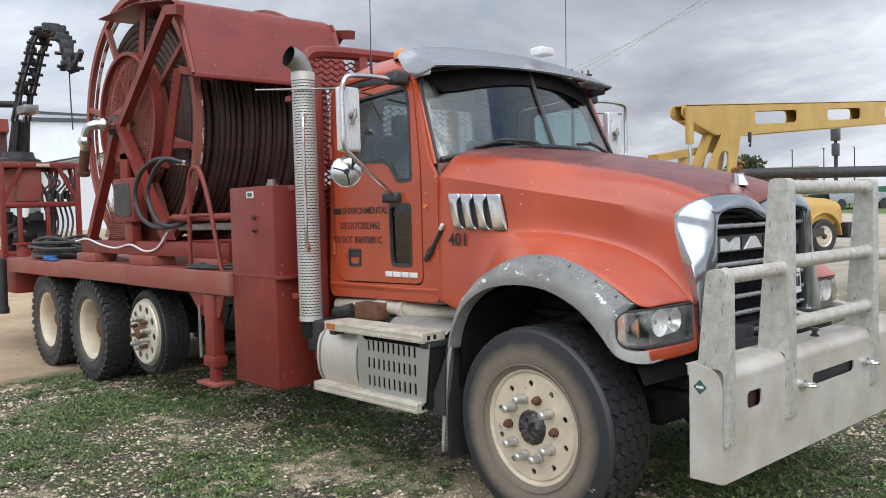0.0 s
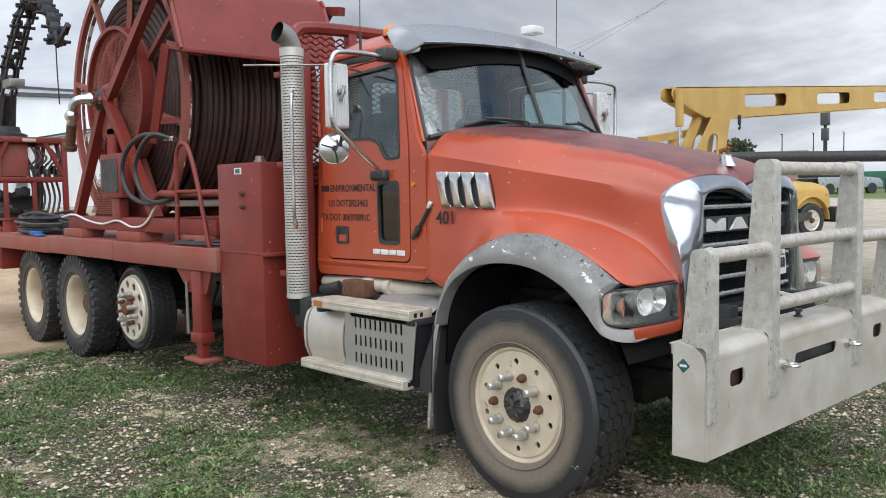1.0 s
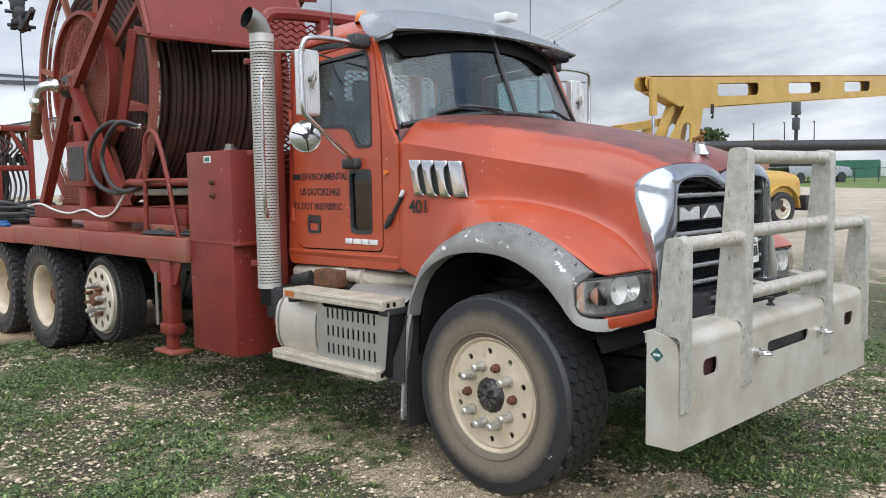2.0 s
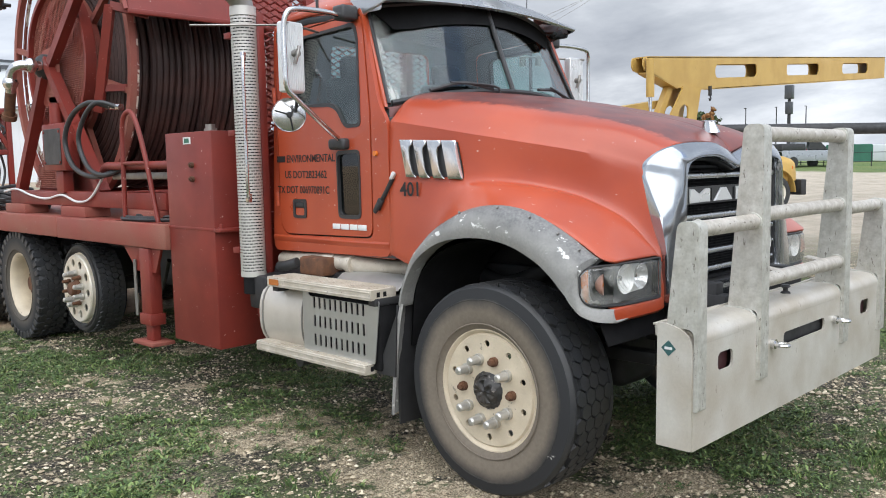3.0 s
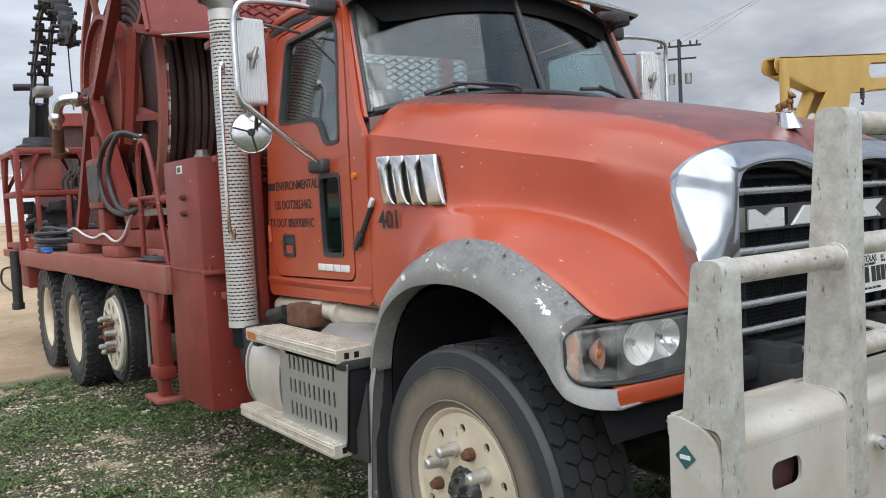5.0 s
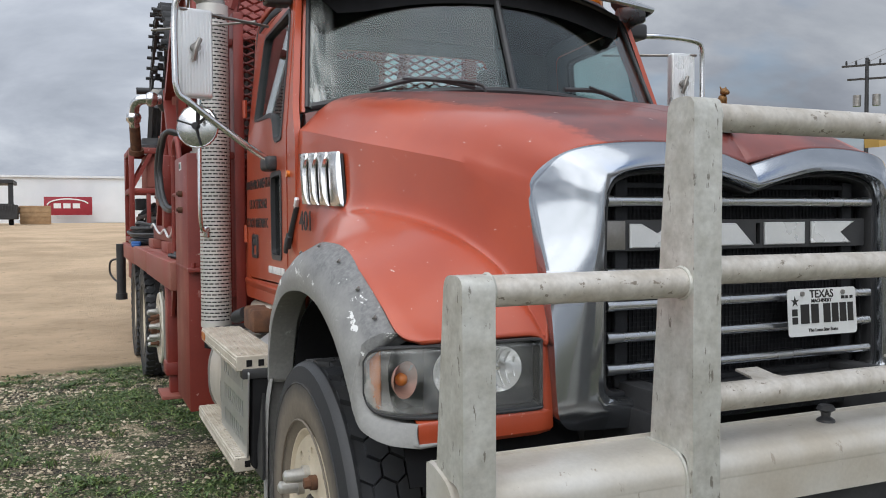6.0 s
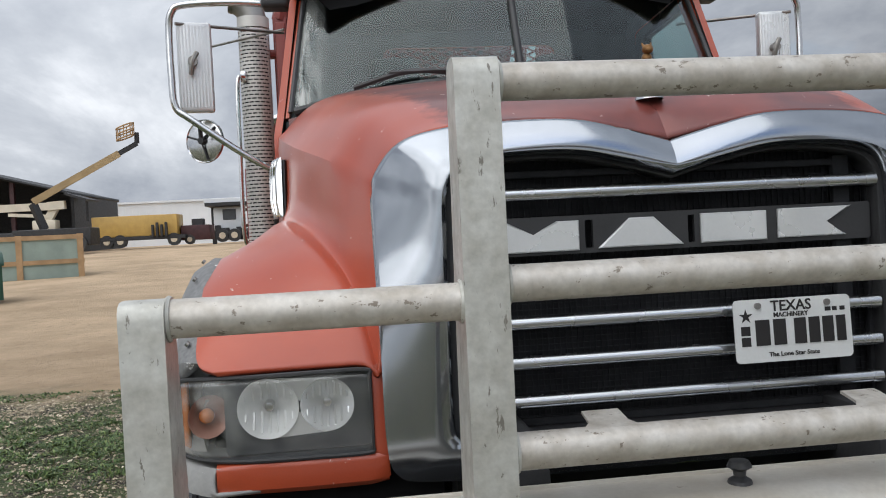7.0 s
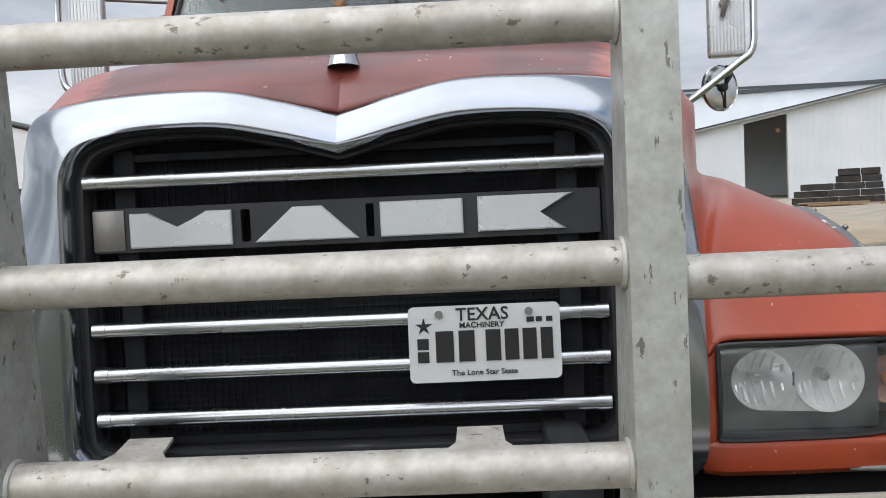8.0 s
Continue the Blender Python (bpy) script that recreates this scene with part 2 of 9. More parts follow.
GLASS_SIDE = glass_material("side_window_glass", (0.78, 0.87, 0.86), 0.01, 0.07)
LENS = glass_material("hazed_lamp_lens", (0.92, 0.92, 0.91), 0.20, 0.07, (-1.00, -1.16, 0.25), 0.55)
YELLOW = material("weathered_yellow_paint", (0.56, 0.36, 0.095), 0.5, 0, 0.2, 2.5, 0.06, 100, 0.1, (0.48, 0.30, 0.08), 0.6, (0.12, 0.09, 0.05), 18, 0.05)
SHEETWHITE = material("white_sheet_metal", (0.74, 0.76, 0.78), 0.5, 0, 0.08, 0.5, 0.04, 30, 0, (0.66, 0.69, 0.71), 0.6)
GREEN = material("green_painted_steel", (0.035, 0.15, 0.10), 0.5, 0, 0.2, 1.5, 0.06, 40)
DKGREEN = material("dark_green_bin_paint", (0.012, 0.055, 0.035), 0.45, 0, 0.2, 2, 0.06, 40)
TAN = material("tan_board", (0.42, 0.27, 0.14), 0.75, 0, 0.25, 3, 0.1, 60)
PALEGREEN = material("faded_grey_green_panel", (0.28, 0.35, 0.31), 0.7, 0, 0.2, 1.5, 0.1, 40)
MAROON = material("dark_maroon_paint", (0.06, 0.018, 0.02), 0.6, 0, 0.3, 3, 0.1, 60)
SIGNRED = material("dark_red_banner", (0.30, 0.016, 0.03), 0.5, 0, 0.1, 2, 0.02, 60)
BRICK = material("tan_brick_wall", (0.36, 0.20, 0.15), 0.85, 0, 0.15, 1.0, 0.1, 30)
TIMBER = material("dark_railway_timber", (0.045, 0.040, 0.036), 0.85, 0, 0.4, 3, 0.3, 40)
PLANK = material("sawn_planks", (0.36, 0.24, 0.14), 0.8, 0, 0.3, 4, 0.2, 50)
LAWNGREEN = material("dull_green_tank_paint", (0.15, 0.20, 0.05), 0.6, 0, 0.2, 2, 0.05, 40)
CREAMWHITE = material("cream_white_paint", (0.66, 0.60, 0.48), 0.5, 0, 0.12, 2, 0.05, 60)
WHEELPALE = material("pale_wheel_disc", (0.74, 0.70, 0.61), 0.35, 0.3, 0.12, 7, 0.05, 110, 0.1, (0.64, 0.58, 0.47), 0.5)
LIFTTAN = material("faded_tan_paint", (0.40, 0.29, 0.15), 0.6, 0, 0.2, 2, 0.05, 60)
LEAF = material("tree_leaves", (0.055, 0.085, 0.028), 0.7, 0, 0.4, 3, 0.1, 30)
BARK = material("bark", (0.10, 0.08, 0.06), 0.9, 0, 0.3, 6, 0.4, 40)
GOLD = material("tarnished_gold_metal", (0.27, 0.135, 0.045), 0.42, 0.6, 0.3, 20, 0.2, 160)
BLUE = material("blue_rag", (0.03, 0.12, 0.36), 0.7, 0, 0.2, 20, 0.2, 90)
SILVERCAR = material("silver_car_paint", (0.36, 0.38, 0.40), 0.3, 0.4, 0.1, 3, 0.02, 90, 0.4)


def varied(name, colors, rough):
    """Small scattered pieces, each in its own shade."""
    m = bpy.data.materials.new(name)
    m.use_nodes = True
    nt = m.node_tree
    N, L = nt.nodes, nt.links
    g = N.new("ShaderNodeNewGeometry")
    r = N.new("ShaderNodeValToRGB")
    e = r.color_ramp.elements
    e[0].color, e[1].color = (*colors[0], 1), (*colors[-1], 1)
    for i, c in enumerate(colors[1:-1]):
        e.new((i + 1) / (len(colors) - 1)).color = (*c, 1)
    L.new(g.outputs["Random Per Island"], r.inputs[0]); L.new(r.outputs[0], N["Principled BSDF"].inputs["Base Color"])
    N["Principled BSDF"].inputs["Roughness"].default_value = rough
    return m


def hood_material():
    """Orange-red paint whose upper face has oxidised to a dull maroon, with a ragged border."""
    m = bpy.data.materials.new("hood_paint")
    m.use_nodes = True
    nt = m.node_tree
    N, L = nt.nodes, nt.links
    b = N["Principled BSDF"]
    co = N.new("ShaderNodeTexCoord")

    def noise_fac(scale, detail):
        n = N.new("ShaderNodeTexNoise"); n.inputs["Scale"].default_value = scale; n.inputs["Detail"].default_value = detail
        L.new(co.outputs["Object"], n.inputs["Vector"])
        return n.outputs["Fac"]

    def op(kind, a, c):
        x = N.new("ShaderNodeMath"); x.operation = kind
        for i, v in enumerate((a, c)):
            if isinstance(v, (int, float)):
                x.inputs[i].default_value = v
            else:
                L.new(v, x.inputs[i])
        return x.outputs[0]

    def ramp(v, a, c, lo=0.0, hi=1.0):
        r = N.new("ShaderNodeMapRange"); r.inputs[1].default_value, r.inputs[2].default_value, r.inputs[3].default_value, r.inputs[4].default_value = a, c, lo, hi
        L.new(v, r.inputs[0])
        return r.outputs[0]

    def mix(fac, a, c):
        x = N.new("ShaderNodeMix"); x.data_type = "RGBA"
        L.new(fac, x.inputs["Factor"])
        for key, v in (("A", a), ("B", c)):
            if isinstance(v, tuple):
                x.inputs[key].default_value = (*v, 1)
            else:
                L.new(v, x.inputs[key])
        return x.outputs["Result"]

    sep = N.new("ShaderNodeSeparateXYZ")
    L.new(co.outputs["Object"], sep.inputs[0])
    edge = op("ADD", op("SUBTRACT", op("ABSOLUTE", sep.outputs[0], 0), op("MULTIPLY", sep.outputs[1], 0.22)), op("MULTIPLY", noise_fac(22, 10), 0.13))
    top = ramp(edge, 0.735, 0.690)
    paint = mix(ramp(noise_fac(2.2, 6), 0.35, 0.65), (0.44, 0.072, 0.026), (0.36, 0.055, 0.022))
    dull = mix(ramp(noise_fac(5, 9), 0.38, 0.62), (0.125, 0.033, 0.029), (0.21, 0.048, 0.035))
    col = mix(top, paint, dull)
    # drips of old wax and small stone chips
    chips = N.new("ShaderNodeTexNoise"); chips.inputs["Scale"].default_value = 36; chips.inputs["Detail"].default_value = 8; chips.inputs["Roughness"].default_value = 0.65
    st = N.new("ShaderNodeVectorMath"); st.operation = "MULTIPLY"; st.inputs[1].default_value = (1, 0.5, 1)
    L.new(co.outputs["Object"], st.inputs[0]); L.new(st.outputs[0], chips.inputs["Vector"])
    col = mix(ramp(chips.outputs["Fac"], 0.675, 0.70), col, CHALK)
    L.new(col, b.inputs["Base Color"])
    L.new(op("ADD", ramp(top, 0, 1, 0.30, 0.40), op("MULTIPLY", noise_fac(4, 5), 0.08)), b.inputs["Roughness"])
    b.inputs["Coat Weight"].default_value = 0.3
    b.inputs["Coat Roughness"].default_value = 0.15
    return m


HOOD = hood_material()


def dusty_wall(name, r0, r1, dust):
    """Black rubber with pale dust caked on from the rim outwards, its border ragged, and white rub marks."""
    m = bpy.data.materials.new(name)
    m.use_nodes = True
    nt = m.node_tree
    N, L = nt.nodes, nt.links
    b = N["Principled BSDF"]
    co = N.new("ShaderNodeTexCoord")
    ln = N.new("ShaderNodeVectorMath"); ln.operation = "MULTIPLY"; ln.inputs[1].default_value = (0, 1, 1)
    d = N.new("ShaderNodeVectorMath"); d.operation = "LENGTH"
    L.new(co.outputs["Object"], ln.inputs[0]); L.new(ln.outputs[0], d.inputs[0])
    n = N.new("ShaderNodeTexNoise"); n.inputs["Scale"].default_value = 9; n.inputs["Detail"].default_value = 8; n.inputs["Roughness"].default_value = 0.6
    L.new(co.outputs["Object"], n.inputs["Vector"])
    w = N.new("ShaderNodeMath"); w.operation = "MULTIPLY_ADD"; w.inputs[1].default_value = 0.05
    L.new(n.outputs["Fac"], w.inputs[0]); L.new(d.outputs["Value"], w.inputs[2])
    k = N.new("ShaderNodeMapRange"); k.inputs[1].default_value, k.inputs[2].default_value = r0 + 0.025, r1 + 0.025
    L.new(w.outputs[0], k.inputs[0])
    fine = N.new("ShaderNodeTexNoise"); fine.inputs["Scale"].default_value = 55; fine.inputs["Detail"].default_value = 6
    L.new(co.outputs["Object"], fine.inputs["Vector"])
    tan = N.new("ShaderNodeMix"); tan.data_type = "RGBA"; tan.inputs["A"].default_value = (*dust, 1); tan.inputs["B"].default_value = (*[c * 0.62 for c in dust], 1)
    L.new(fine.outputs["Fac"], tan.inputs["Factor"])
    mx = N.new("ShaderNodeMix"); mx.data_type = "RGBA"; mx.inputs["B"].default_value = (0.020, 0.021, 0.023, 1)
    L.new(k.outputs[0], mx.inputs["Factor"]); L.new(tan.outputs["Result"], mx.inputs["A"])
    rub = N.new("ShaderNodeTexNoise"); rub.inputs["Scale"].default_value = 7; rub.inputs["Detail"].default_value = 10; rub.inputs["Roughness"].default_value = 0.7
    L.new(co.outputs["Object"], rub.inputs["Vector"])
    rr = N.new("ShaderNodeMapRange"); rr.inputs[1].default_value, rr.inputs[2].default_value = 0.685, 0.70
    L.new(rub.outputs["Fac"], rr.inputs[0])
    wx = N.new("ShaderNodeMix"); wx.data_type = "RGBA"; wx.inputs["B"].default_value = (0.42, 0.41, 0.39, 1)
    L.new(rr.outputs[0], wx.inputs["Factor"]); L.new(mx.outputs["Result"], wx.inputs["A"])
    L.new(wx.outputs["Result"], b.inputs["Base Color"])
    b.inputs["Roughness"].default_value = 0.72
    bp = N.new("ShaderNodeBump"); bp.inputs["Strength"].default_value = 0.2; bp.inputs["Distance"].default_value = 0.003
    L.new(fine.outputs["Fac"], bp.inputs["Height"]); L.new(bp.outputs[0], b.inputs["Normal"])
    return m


def flare_material():
    """Pale grey moulded plastic, rubbed dark along its upper border and scratched white there."""
    m = bpy.data.materials.new("scuffed_grey_plastic")
    m.use_nodes = True
    nt = m.node_tree
    N, L = nt.nodes, nt.links
    b = N["Principled BSDF"]
    co = N.new("ShaderNodeTexCoord")

    def fac(scale, detail, rough=0.6, stretch=(1, 1, 1)):
        v = N.new("ShaderNodeVectorMath"); v.operation = "MULTIPLY"; v.inputs[1].default_value = stretch
        n = N.new("ShaderNodeTexNoise"); n.inputs["Scale"].default_value = scale; n.inputs["Detail"].default_value = detail; n.inputs["Roughness"].default_value = rough
        L.new(co.outputs["Object"], v.inputs[0]); L.new(v.outputs[0], n.inputs["Vector"])
        return n.outputs["Fac"]

    def remap(v, lo, hi):
        r = N.new("ShaderNodeMapRange"); r.inputs[1].default_value, r.inputs[2].default_value = lo, hi
        L.new(v, r.inputs[0])
        return r.outputs[0]

    def op(kind, a, c):
        x = N.new("ShaderNodeMath"); x.operation = kind
        for i, v in enumerate((a, c)):
            if isinstance(v, (int, float)):
                x.inputs[i].default_value = v
            else:
                L.new(v, x.inputs[i])
        return x.outputs[0]

    def mix(f, a, c):
        x = N.new("ShaderNodeMix"); x.data_type = "RGBA"
        L.new(f, x.inputs["Factor"])
        for key, v in (("A", a), ("B", c)):
            if isinstance(v, tuple):
                x.inputs[key].default_value = (*v, 1)
            else:
                L.new(v, x.inputs[key])
        return x.outputs["Result"]

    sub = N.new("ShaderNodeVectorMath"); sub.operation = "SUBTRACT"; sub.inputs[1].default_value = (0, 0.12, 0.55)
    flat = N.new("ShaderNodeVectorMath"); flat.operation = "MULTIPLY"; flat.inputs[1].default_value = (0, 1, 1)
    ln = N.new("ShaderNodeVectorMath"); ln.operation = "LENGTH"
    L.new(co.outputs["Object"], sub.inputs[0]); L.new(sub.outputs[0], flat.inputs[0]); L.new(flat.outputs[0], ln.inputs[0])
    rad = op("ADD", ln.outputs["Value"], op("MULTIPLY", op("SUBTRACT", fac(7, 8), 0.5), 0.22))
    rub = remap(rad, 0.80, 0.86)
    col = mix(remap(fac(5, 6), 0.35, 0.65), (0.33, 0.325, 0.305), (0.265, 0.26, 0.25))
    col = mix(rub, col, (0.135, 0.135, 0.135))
    col = mix(remap(fac(70, 5), 0.35, 0.75), col, (0.24, 0.238, 0.23))
    marks = op("MULTIPLY", remap(fac(19, 9, 0.66, (1, 0.55, 1)), 0.615, 0.635), remap(rad, 0.77, 0.80))
    col = mix(marks, col, (0.74, 0.74, 0.72))
    L.new(col, b.inputs["Base Color"])
    b.inputs["Roughness"].default_value = 0.55
    bp = N.new("ShaderNodeBump"); bp.inputs["Strength"].default_value = 0.12; bp.inputs["Distance"].default_value = 0.003
    L.new(fac(170, 4), bp.inputs["Height"]); L.new(bp.outputs[0], b.inputs["Normal"])
    return m


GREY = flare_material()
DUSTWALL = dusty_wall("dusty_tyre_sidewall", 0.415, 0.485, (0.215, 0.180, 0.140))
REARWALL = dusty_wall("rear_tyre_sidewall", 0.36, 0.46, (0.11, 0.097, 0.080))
WEED = varied("low_weeds", [(0.030, 0.046, 0.016), (0.060, 0.105, 0.032), (0.105, 0.175, 0.052), (0.045, 0.072, 0.024), (0.22, 0.31, 0.095), (0.16, 0.15, 0.07)], 0.6)
PEBBLE = varied("limestone_pebbles", [(0.14, 0.115, 0.08), (0.46, 0.38, 0.26), (0.24, 0.20, 0.135), (0.64, 0.545, 0.39), (0.34, 0.28, 0.19), (0.74, 0.66, 0.51)], 0.85)

# ---- building helpers ----
WORLD = {}


def bm_new():
    return bmesh.new()


def thing(name, at, label, category, group="", kind=""):
    """An Empty at the base of a thing."""
    ob = new(name)
    ob.empty_display_size = 0.1
    ob.matrix_basis = Matrix.Translation(at)
    WORLD[ob] = Matrix.Translation(at)
    return tagged(ob, label, category, group, kind)


def mesh_of(bm, name, mats, angle=38):
    me = bpy.data.meshes.new(name)
    bmesh.ops.recalc_face_normals(bm, faces=bm.faces[:])
    bm.to_mesh(me)
    bm.free()
    for mt in mats if isinstance(mats, (list, tuple)) else (mats,):
        me.materials.append(mt)
    me.polygons.foreach_set("use_smooth", [True] * len(me.polygons))
    me.set_sharp_from_angle(angle=radians(angle))
    return me


def part(name, bm, mats, parent, label="", m=None, angle=38):
    """Links a bmesh, or a finished mesh, as one mesh object under a thing or a part, at the world pose m."""
    me = bm if isinstance(bm, bpy.types.Mesh) else mesh_of(bm, name, mats, angle)
    ob = new(name, me)
    m = m or Matrix()
    ob.parent = parent
    ob.matrix_parent_inverse = WORLD[parent].inverted()
    ob.matrix_basis = m
    WORLD[ob] = m
    return tagged(ob, label)


def solo(name, bm, mats, label="", category="", group="", kind="", angle=38):
    """A thing that is one mesh."""
    ob = new(name, mesh_of(bm, name, mats, angle))
    WORLD[ob] = Matrix()
    return tagged(ob, label, category, group, kind)


def box(bm, x0, x1, y0, y1, z0, z1, bev=0.0, seg=2, m=None, mat=0):
    m = m or Matrix()
    r = bmesh.ops.create_cube(bm, size=1.0, matrix=m @ Matrix.LocRotScale(((x0 + x1) / 2, (y0 + y1) / 2, (z0 + z1) / 2), None, (abs(x1 - x0), abs(y1 - y0), abs(z1 - z0))))
    faces = {f for v in r["verts"] for f in v.link_faces}
    if bev:
        edges = list({e for v in r["verts"] for e in v.link_edges})
        g = bmesh.ops.bevel(bm, geom=edges, offset=bev, segments=seg, profile=0.5, affect="EDGES", clamp_overlap=True)
        faces = set(g["faces"]) | {f for f in faces if f.is_valid}
    for f in faces:
        f.material_index = mat
    return faces


def frame_at(p, d):
    """Two vectors square to d."""
    d = Vector(d).normalized()
    a = d.orthogonal().normalized() if abs(d.z) > 0.9 else d.cross(Vector((0, 0, 1))).normalized()
    return a, d.cross(a).normalized()


def cyl(bm, p, q, r, n=16, r2=None, mat=0, caps=True):
    """A round bar from p to q, its ends closed."""
    p, q = Vector(p), Vector(q)
    a, b = frame_at(p, q - p)
    r2 = r if r2 is None else r2
    rings = []
    for c, rad in ((p, r), (q, r2)):
        rings.append([bm.verts.new(c + rad * (math.cos(2 * math.pi * i / n) * a + math.sin(2 * math.pi * i / n) * b)) for i in range(n)])
    fs = [bm.faces.new((rings[0][i], rings[0][(i + 1) % n], rings[1][(i + 1) % n], rings[1][i])) for i in range(n)]
    if caps:
        fs += [bm.faces.new(rings[0][::-1]), bm.faces.new(rings[1])]
    for f in fs:
        f.material_index = mat
    return fs


def spline(pts, k=6, closed=False):
    """Points of a smooth curve through pts."""
    P = [Vector(p) for p in pts]
    n = len(P)
    out = []
    for i in range(n if closed else n - 1):
        p1, p2 = P[i], P[(i + 1) % n]
        p0 = P[i - 1] if closed or i else p1 + (p1 - p2)
        p3 = P[(i + 2) % n] if closed or i + 2 < n else p2 + (p2 - p1)
        for j in range(k):
            t = j / k
            out.append(0.5 * (2 * p1 + (p2 - p0) * t + (2 * p0 - 5 * p1 + 4 * p2 - p3) * t * t + (3 * p1 - p0 - 3 * p2 + p3) * t ** 3))
    if not closed:
        out.append(P[-1])
    return out


def tube(bm, pts, r, n=10, k=5, closed=False, mat=0):
    """A round bar along a smooth curve; k = 0: straight pieces with mitred corners."""
    P = spline(pts, k, closed) if k else [Vector(p) for p in pts]
    m = len(P)
    rings, a = [], None
    for i in range(m):
        d = (P[(i + 1) % m] - P[i - 1]) if closed else (P[min(i + 1, m - 1)] - P[max(i - 1, 0)])
        d.normalize()
        a = frame_at(P[i], d)[0] if a is None else (a - d * a.dot(d)).normalized()
        b = d.cross(a)
        s = 1.0
        if not k and 0 < i < m - 1:
            s = 1 / max(0.5, d.dot((P[i + 1] - P[i]).normalized()))
        rings.append([bm.verts.new(P[i] + r * s * (math.cos(2 * math.pi * j / n) * a + math.sin(2 * math.pi * j / n) * b)) for j in range(n)])
    for i in range(m if closed else m - 1):
        u, v = rings[i], rings[(i + 1) % m]
        for j in range(n):
            bm.faces.new((u[j], u[(j + 1) % n], v[(j + 1) % n], v[j])).material_index = mat
    if not closed:
        bm.faces.new(rings[0][::-1]).material_index = mat
        bm.faces.new(rings[-1]).material_index = mat


def lathe(bm, profile, n=48, m=None, mats=None, closed=False):
    """Turns (radius, along) round the local x axis."""
    m = m or Matrix()
    rings = []
    for r, a in profile:
        if r < 1e-5:
            rings.append([bm.verts.new(m @ Vector((a, 0, 0)))])
        else:
            rings.append([bm.verts.new(m @ Vector((a, r * math.cos(2 * math.pi * i / n), r * math.sin(2 * math.pi * i / n)))) for i in range(n)])
    pairs = list(zip(rings, rings[1:])) + ([(rings[-1], rings[0])] if closed else [])
    for k, (u, v) in enumerate(pairs):
        for i in range(n):
            j = (i + 1) % n
            q = [u[i % len(u)], u[j % len(u)], v[j % len(v)], v[i % len(v)]]
            q = list(dict.fromkeys(q))
            if len(q) > 2:
                bm.faces.new(q).material_index = mats[min(k, len(mats) - 1)] if mats else 0


def plate(bm, outer, holes, thick, m, mat=0):
    """A sheet with openings: polygons in the local xy plane, pushed out along local z."""
    edges = []
    for loop in (outer, *holes):
        vs = [bm.verts.new((x, y, 0)) for x, y in loop]
        edges += [bm.edges.new((vs[i], vs[(i + 1) % len(vs)])) for i in range(len(vs))]
    verts = list({v for e in edges for v in e.verts})
    g = bmesh.ops.triangle_fill(bm, use_beauty=True, edges=edges, normal=(0, 0, 1))
    faces = [f for f in g["geom"] if isinstance(f, bmesh.types.BMFace)]
    ext = bmesh.ops.extrude_face_region(bm, geom=faces, use_keep_orig=True)
    top = [v for v in ext["geom"] if isinstance(v, bmesh.types.BMVert)]
    for v in top:
        v.co.z += thick
    allv = set(verts) | set(top)
    for v in allv:
        v.co = m @ v.co
    for f in {f for v in allv for f in v.link_faces}:
        f.material_index = mat


def rounded(x0, x1, y0, y1, r, n=4):
    """A rectangle with round corners, as a polygon."""
    out = []
    for cx, cy, a in ((x1 - r, y1 - r, 0), (x0 + r, y1 - r, 90), (x0 + r, y0 + r, 180), (x1 - r, y0 + r, 270)):
        out += [(cx + r * math.cos(radians(a + 90 * i / n)), cy + r * math.sin(radians(a + 90 * i / n))) for i in range(n + 1)]
    return out


def soften(poly, r, n=3):
    """A polygon with its corners rounded off."""
    out, k = [], len(poly)
    for i in range(k):
        p, a, b = Vector(poly[i]), Vector(poly[i - 1]), Vector(poly[(i + 1) % k])
        d = min(r, (a - p).length * 0.45, (b - p).length * 0.45)
        u, v = p + (a - p).normalized() * d, p + (b - p).normalized() * d
        for j in range(n + 1):
            t = j / n
            out.append(tuple((1 - t) ** 2 * u + 2 * t * (1 - t) * p + t * t * v))
    return out


def loft(bm, rows, closed=False, mat=None):
    """A skin over rows of points; mat(i, j) gives the material of a cell."""
    V = [[bm.verts.new(p) for p in r] for r in rows]
    for i in range(len(V) - 1):
        n = len(V[i])
        for j in range(n if closed else n - 1):
            f = bm.faces.new((V[i][j], V[i][(j + 1) % n], V[i + 1][(j + 1) % n], V[i + 1][j]))
            if mat:
                f.material_index = mat(i, j)
    return V


def thicken(ob, t, offset=-1.0):
    s = ob.modifiers.new("thickness", "SOLIDIFY")
    s.thickness, s.offset = t, offset
    # keep the narrow rims from bending the shading of the broad faces
    ob.modifiers.new("broad_face_shading", "WEIGHTED_NORMAL").keep_sharp = True
    return ob


SIDE = Matrix(((0, 0, -1, 0), (1, 0, 0, 0), (0, 1, 0, 0), (0, 0, 0, 1)))   # local x, y, z become y, z, -x
FRONT = Matrix(((1, 0, 0, 0), (0, 0, -1, 0), (0, 1, 0, 0), (0, 0, 0, 1)))  # local x, y, z become x, z, -y
LETTER = Matrix(((0, 0, -1, 0), (-1, 0, 0, 0), (0, 1, 0, 0), (0, 0, 0, 1)))  # writing on the side that faces -x


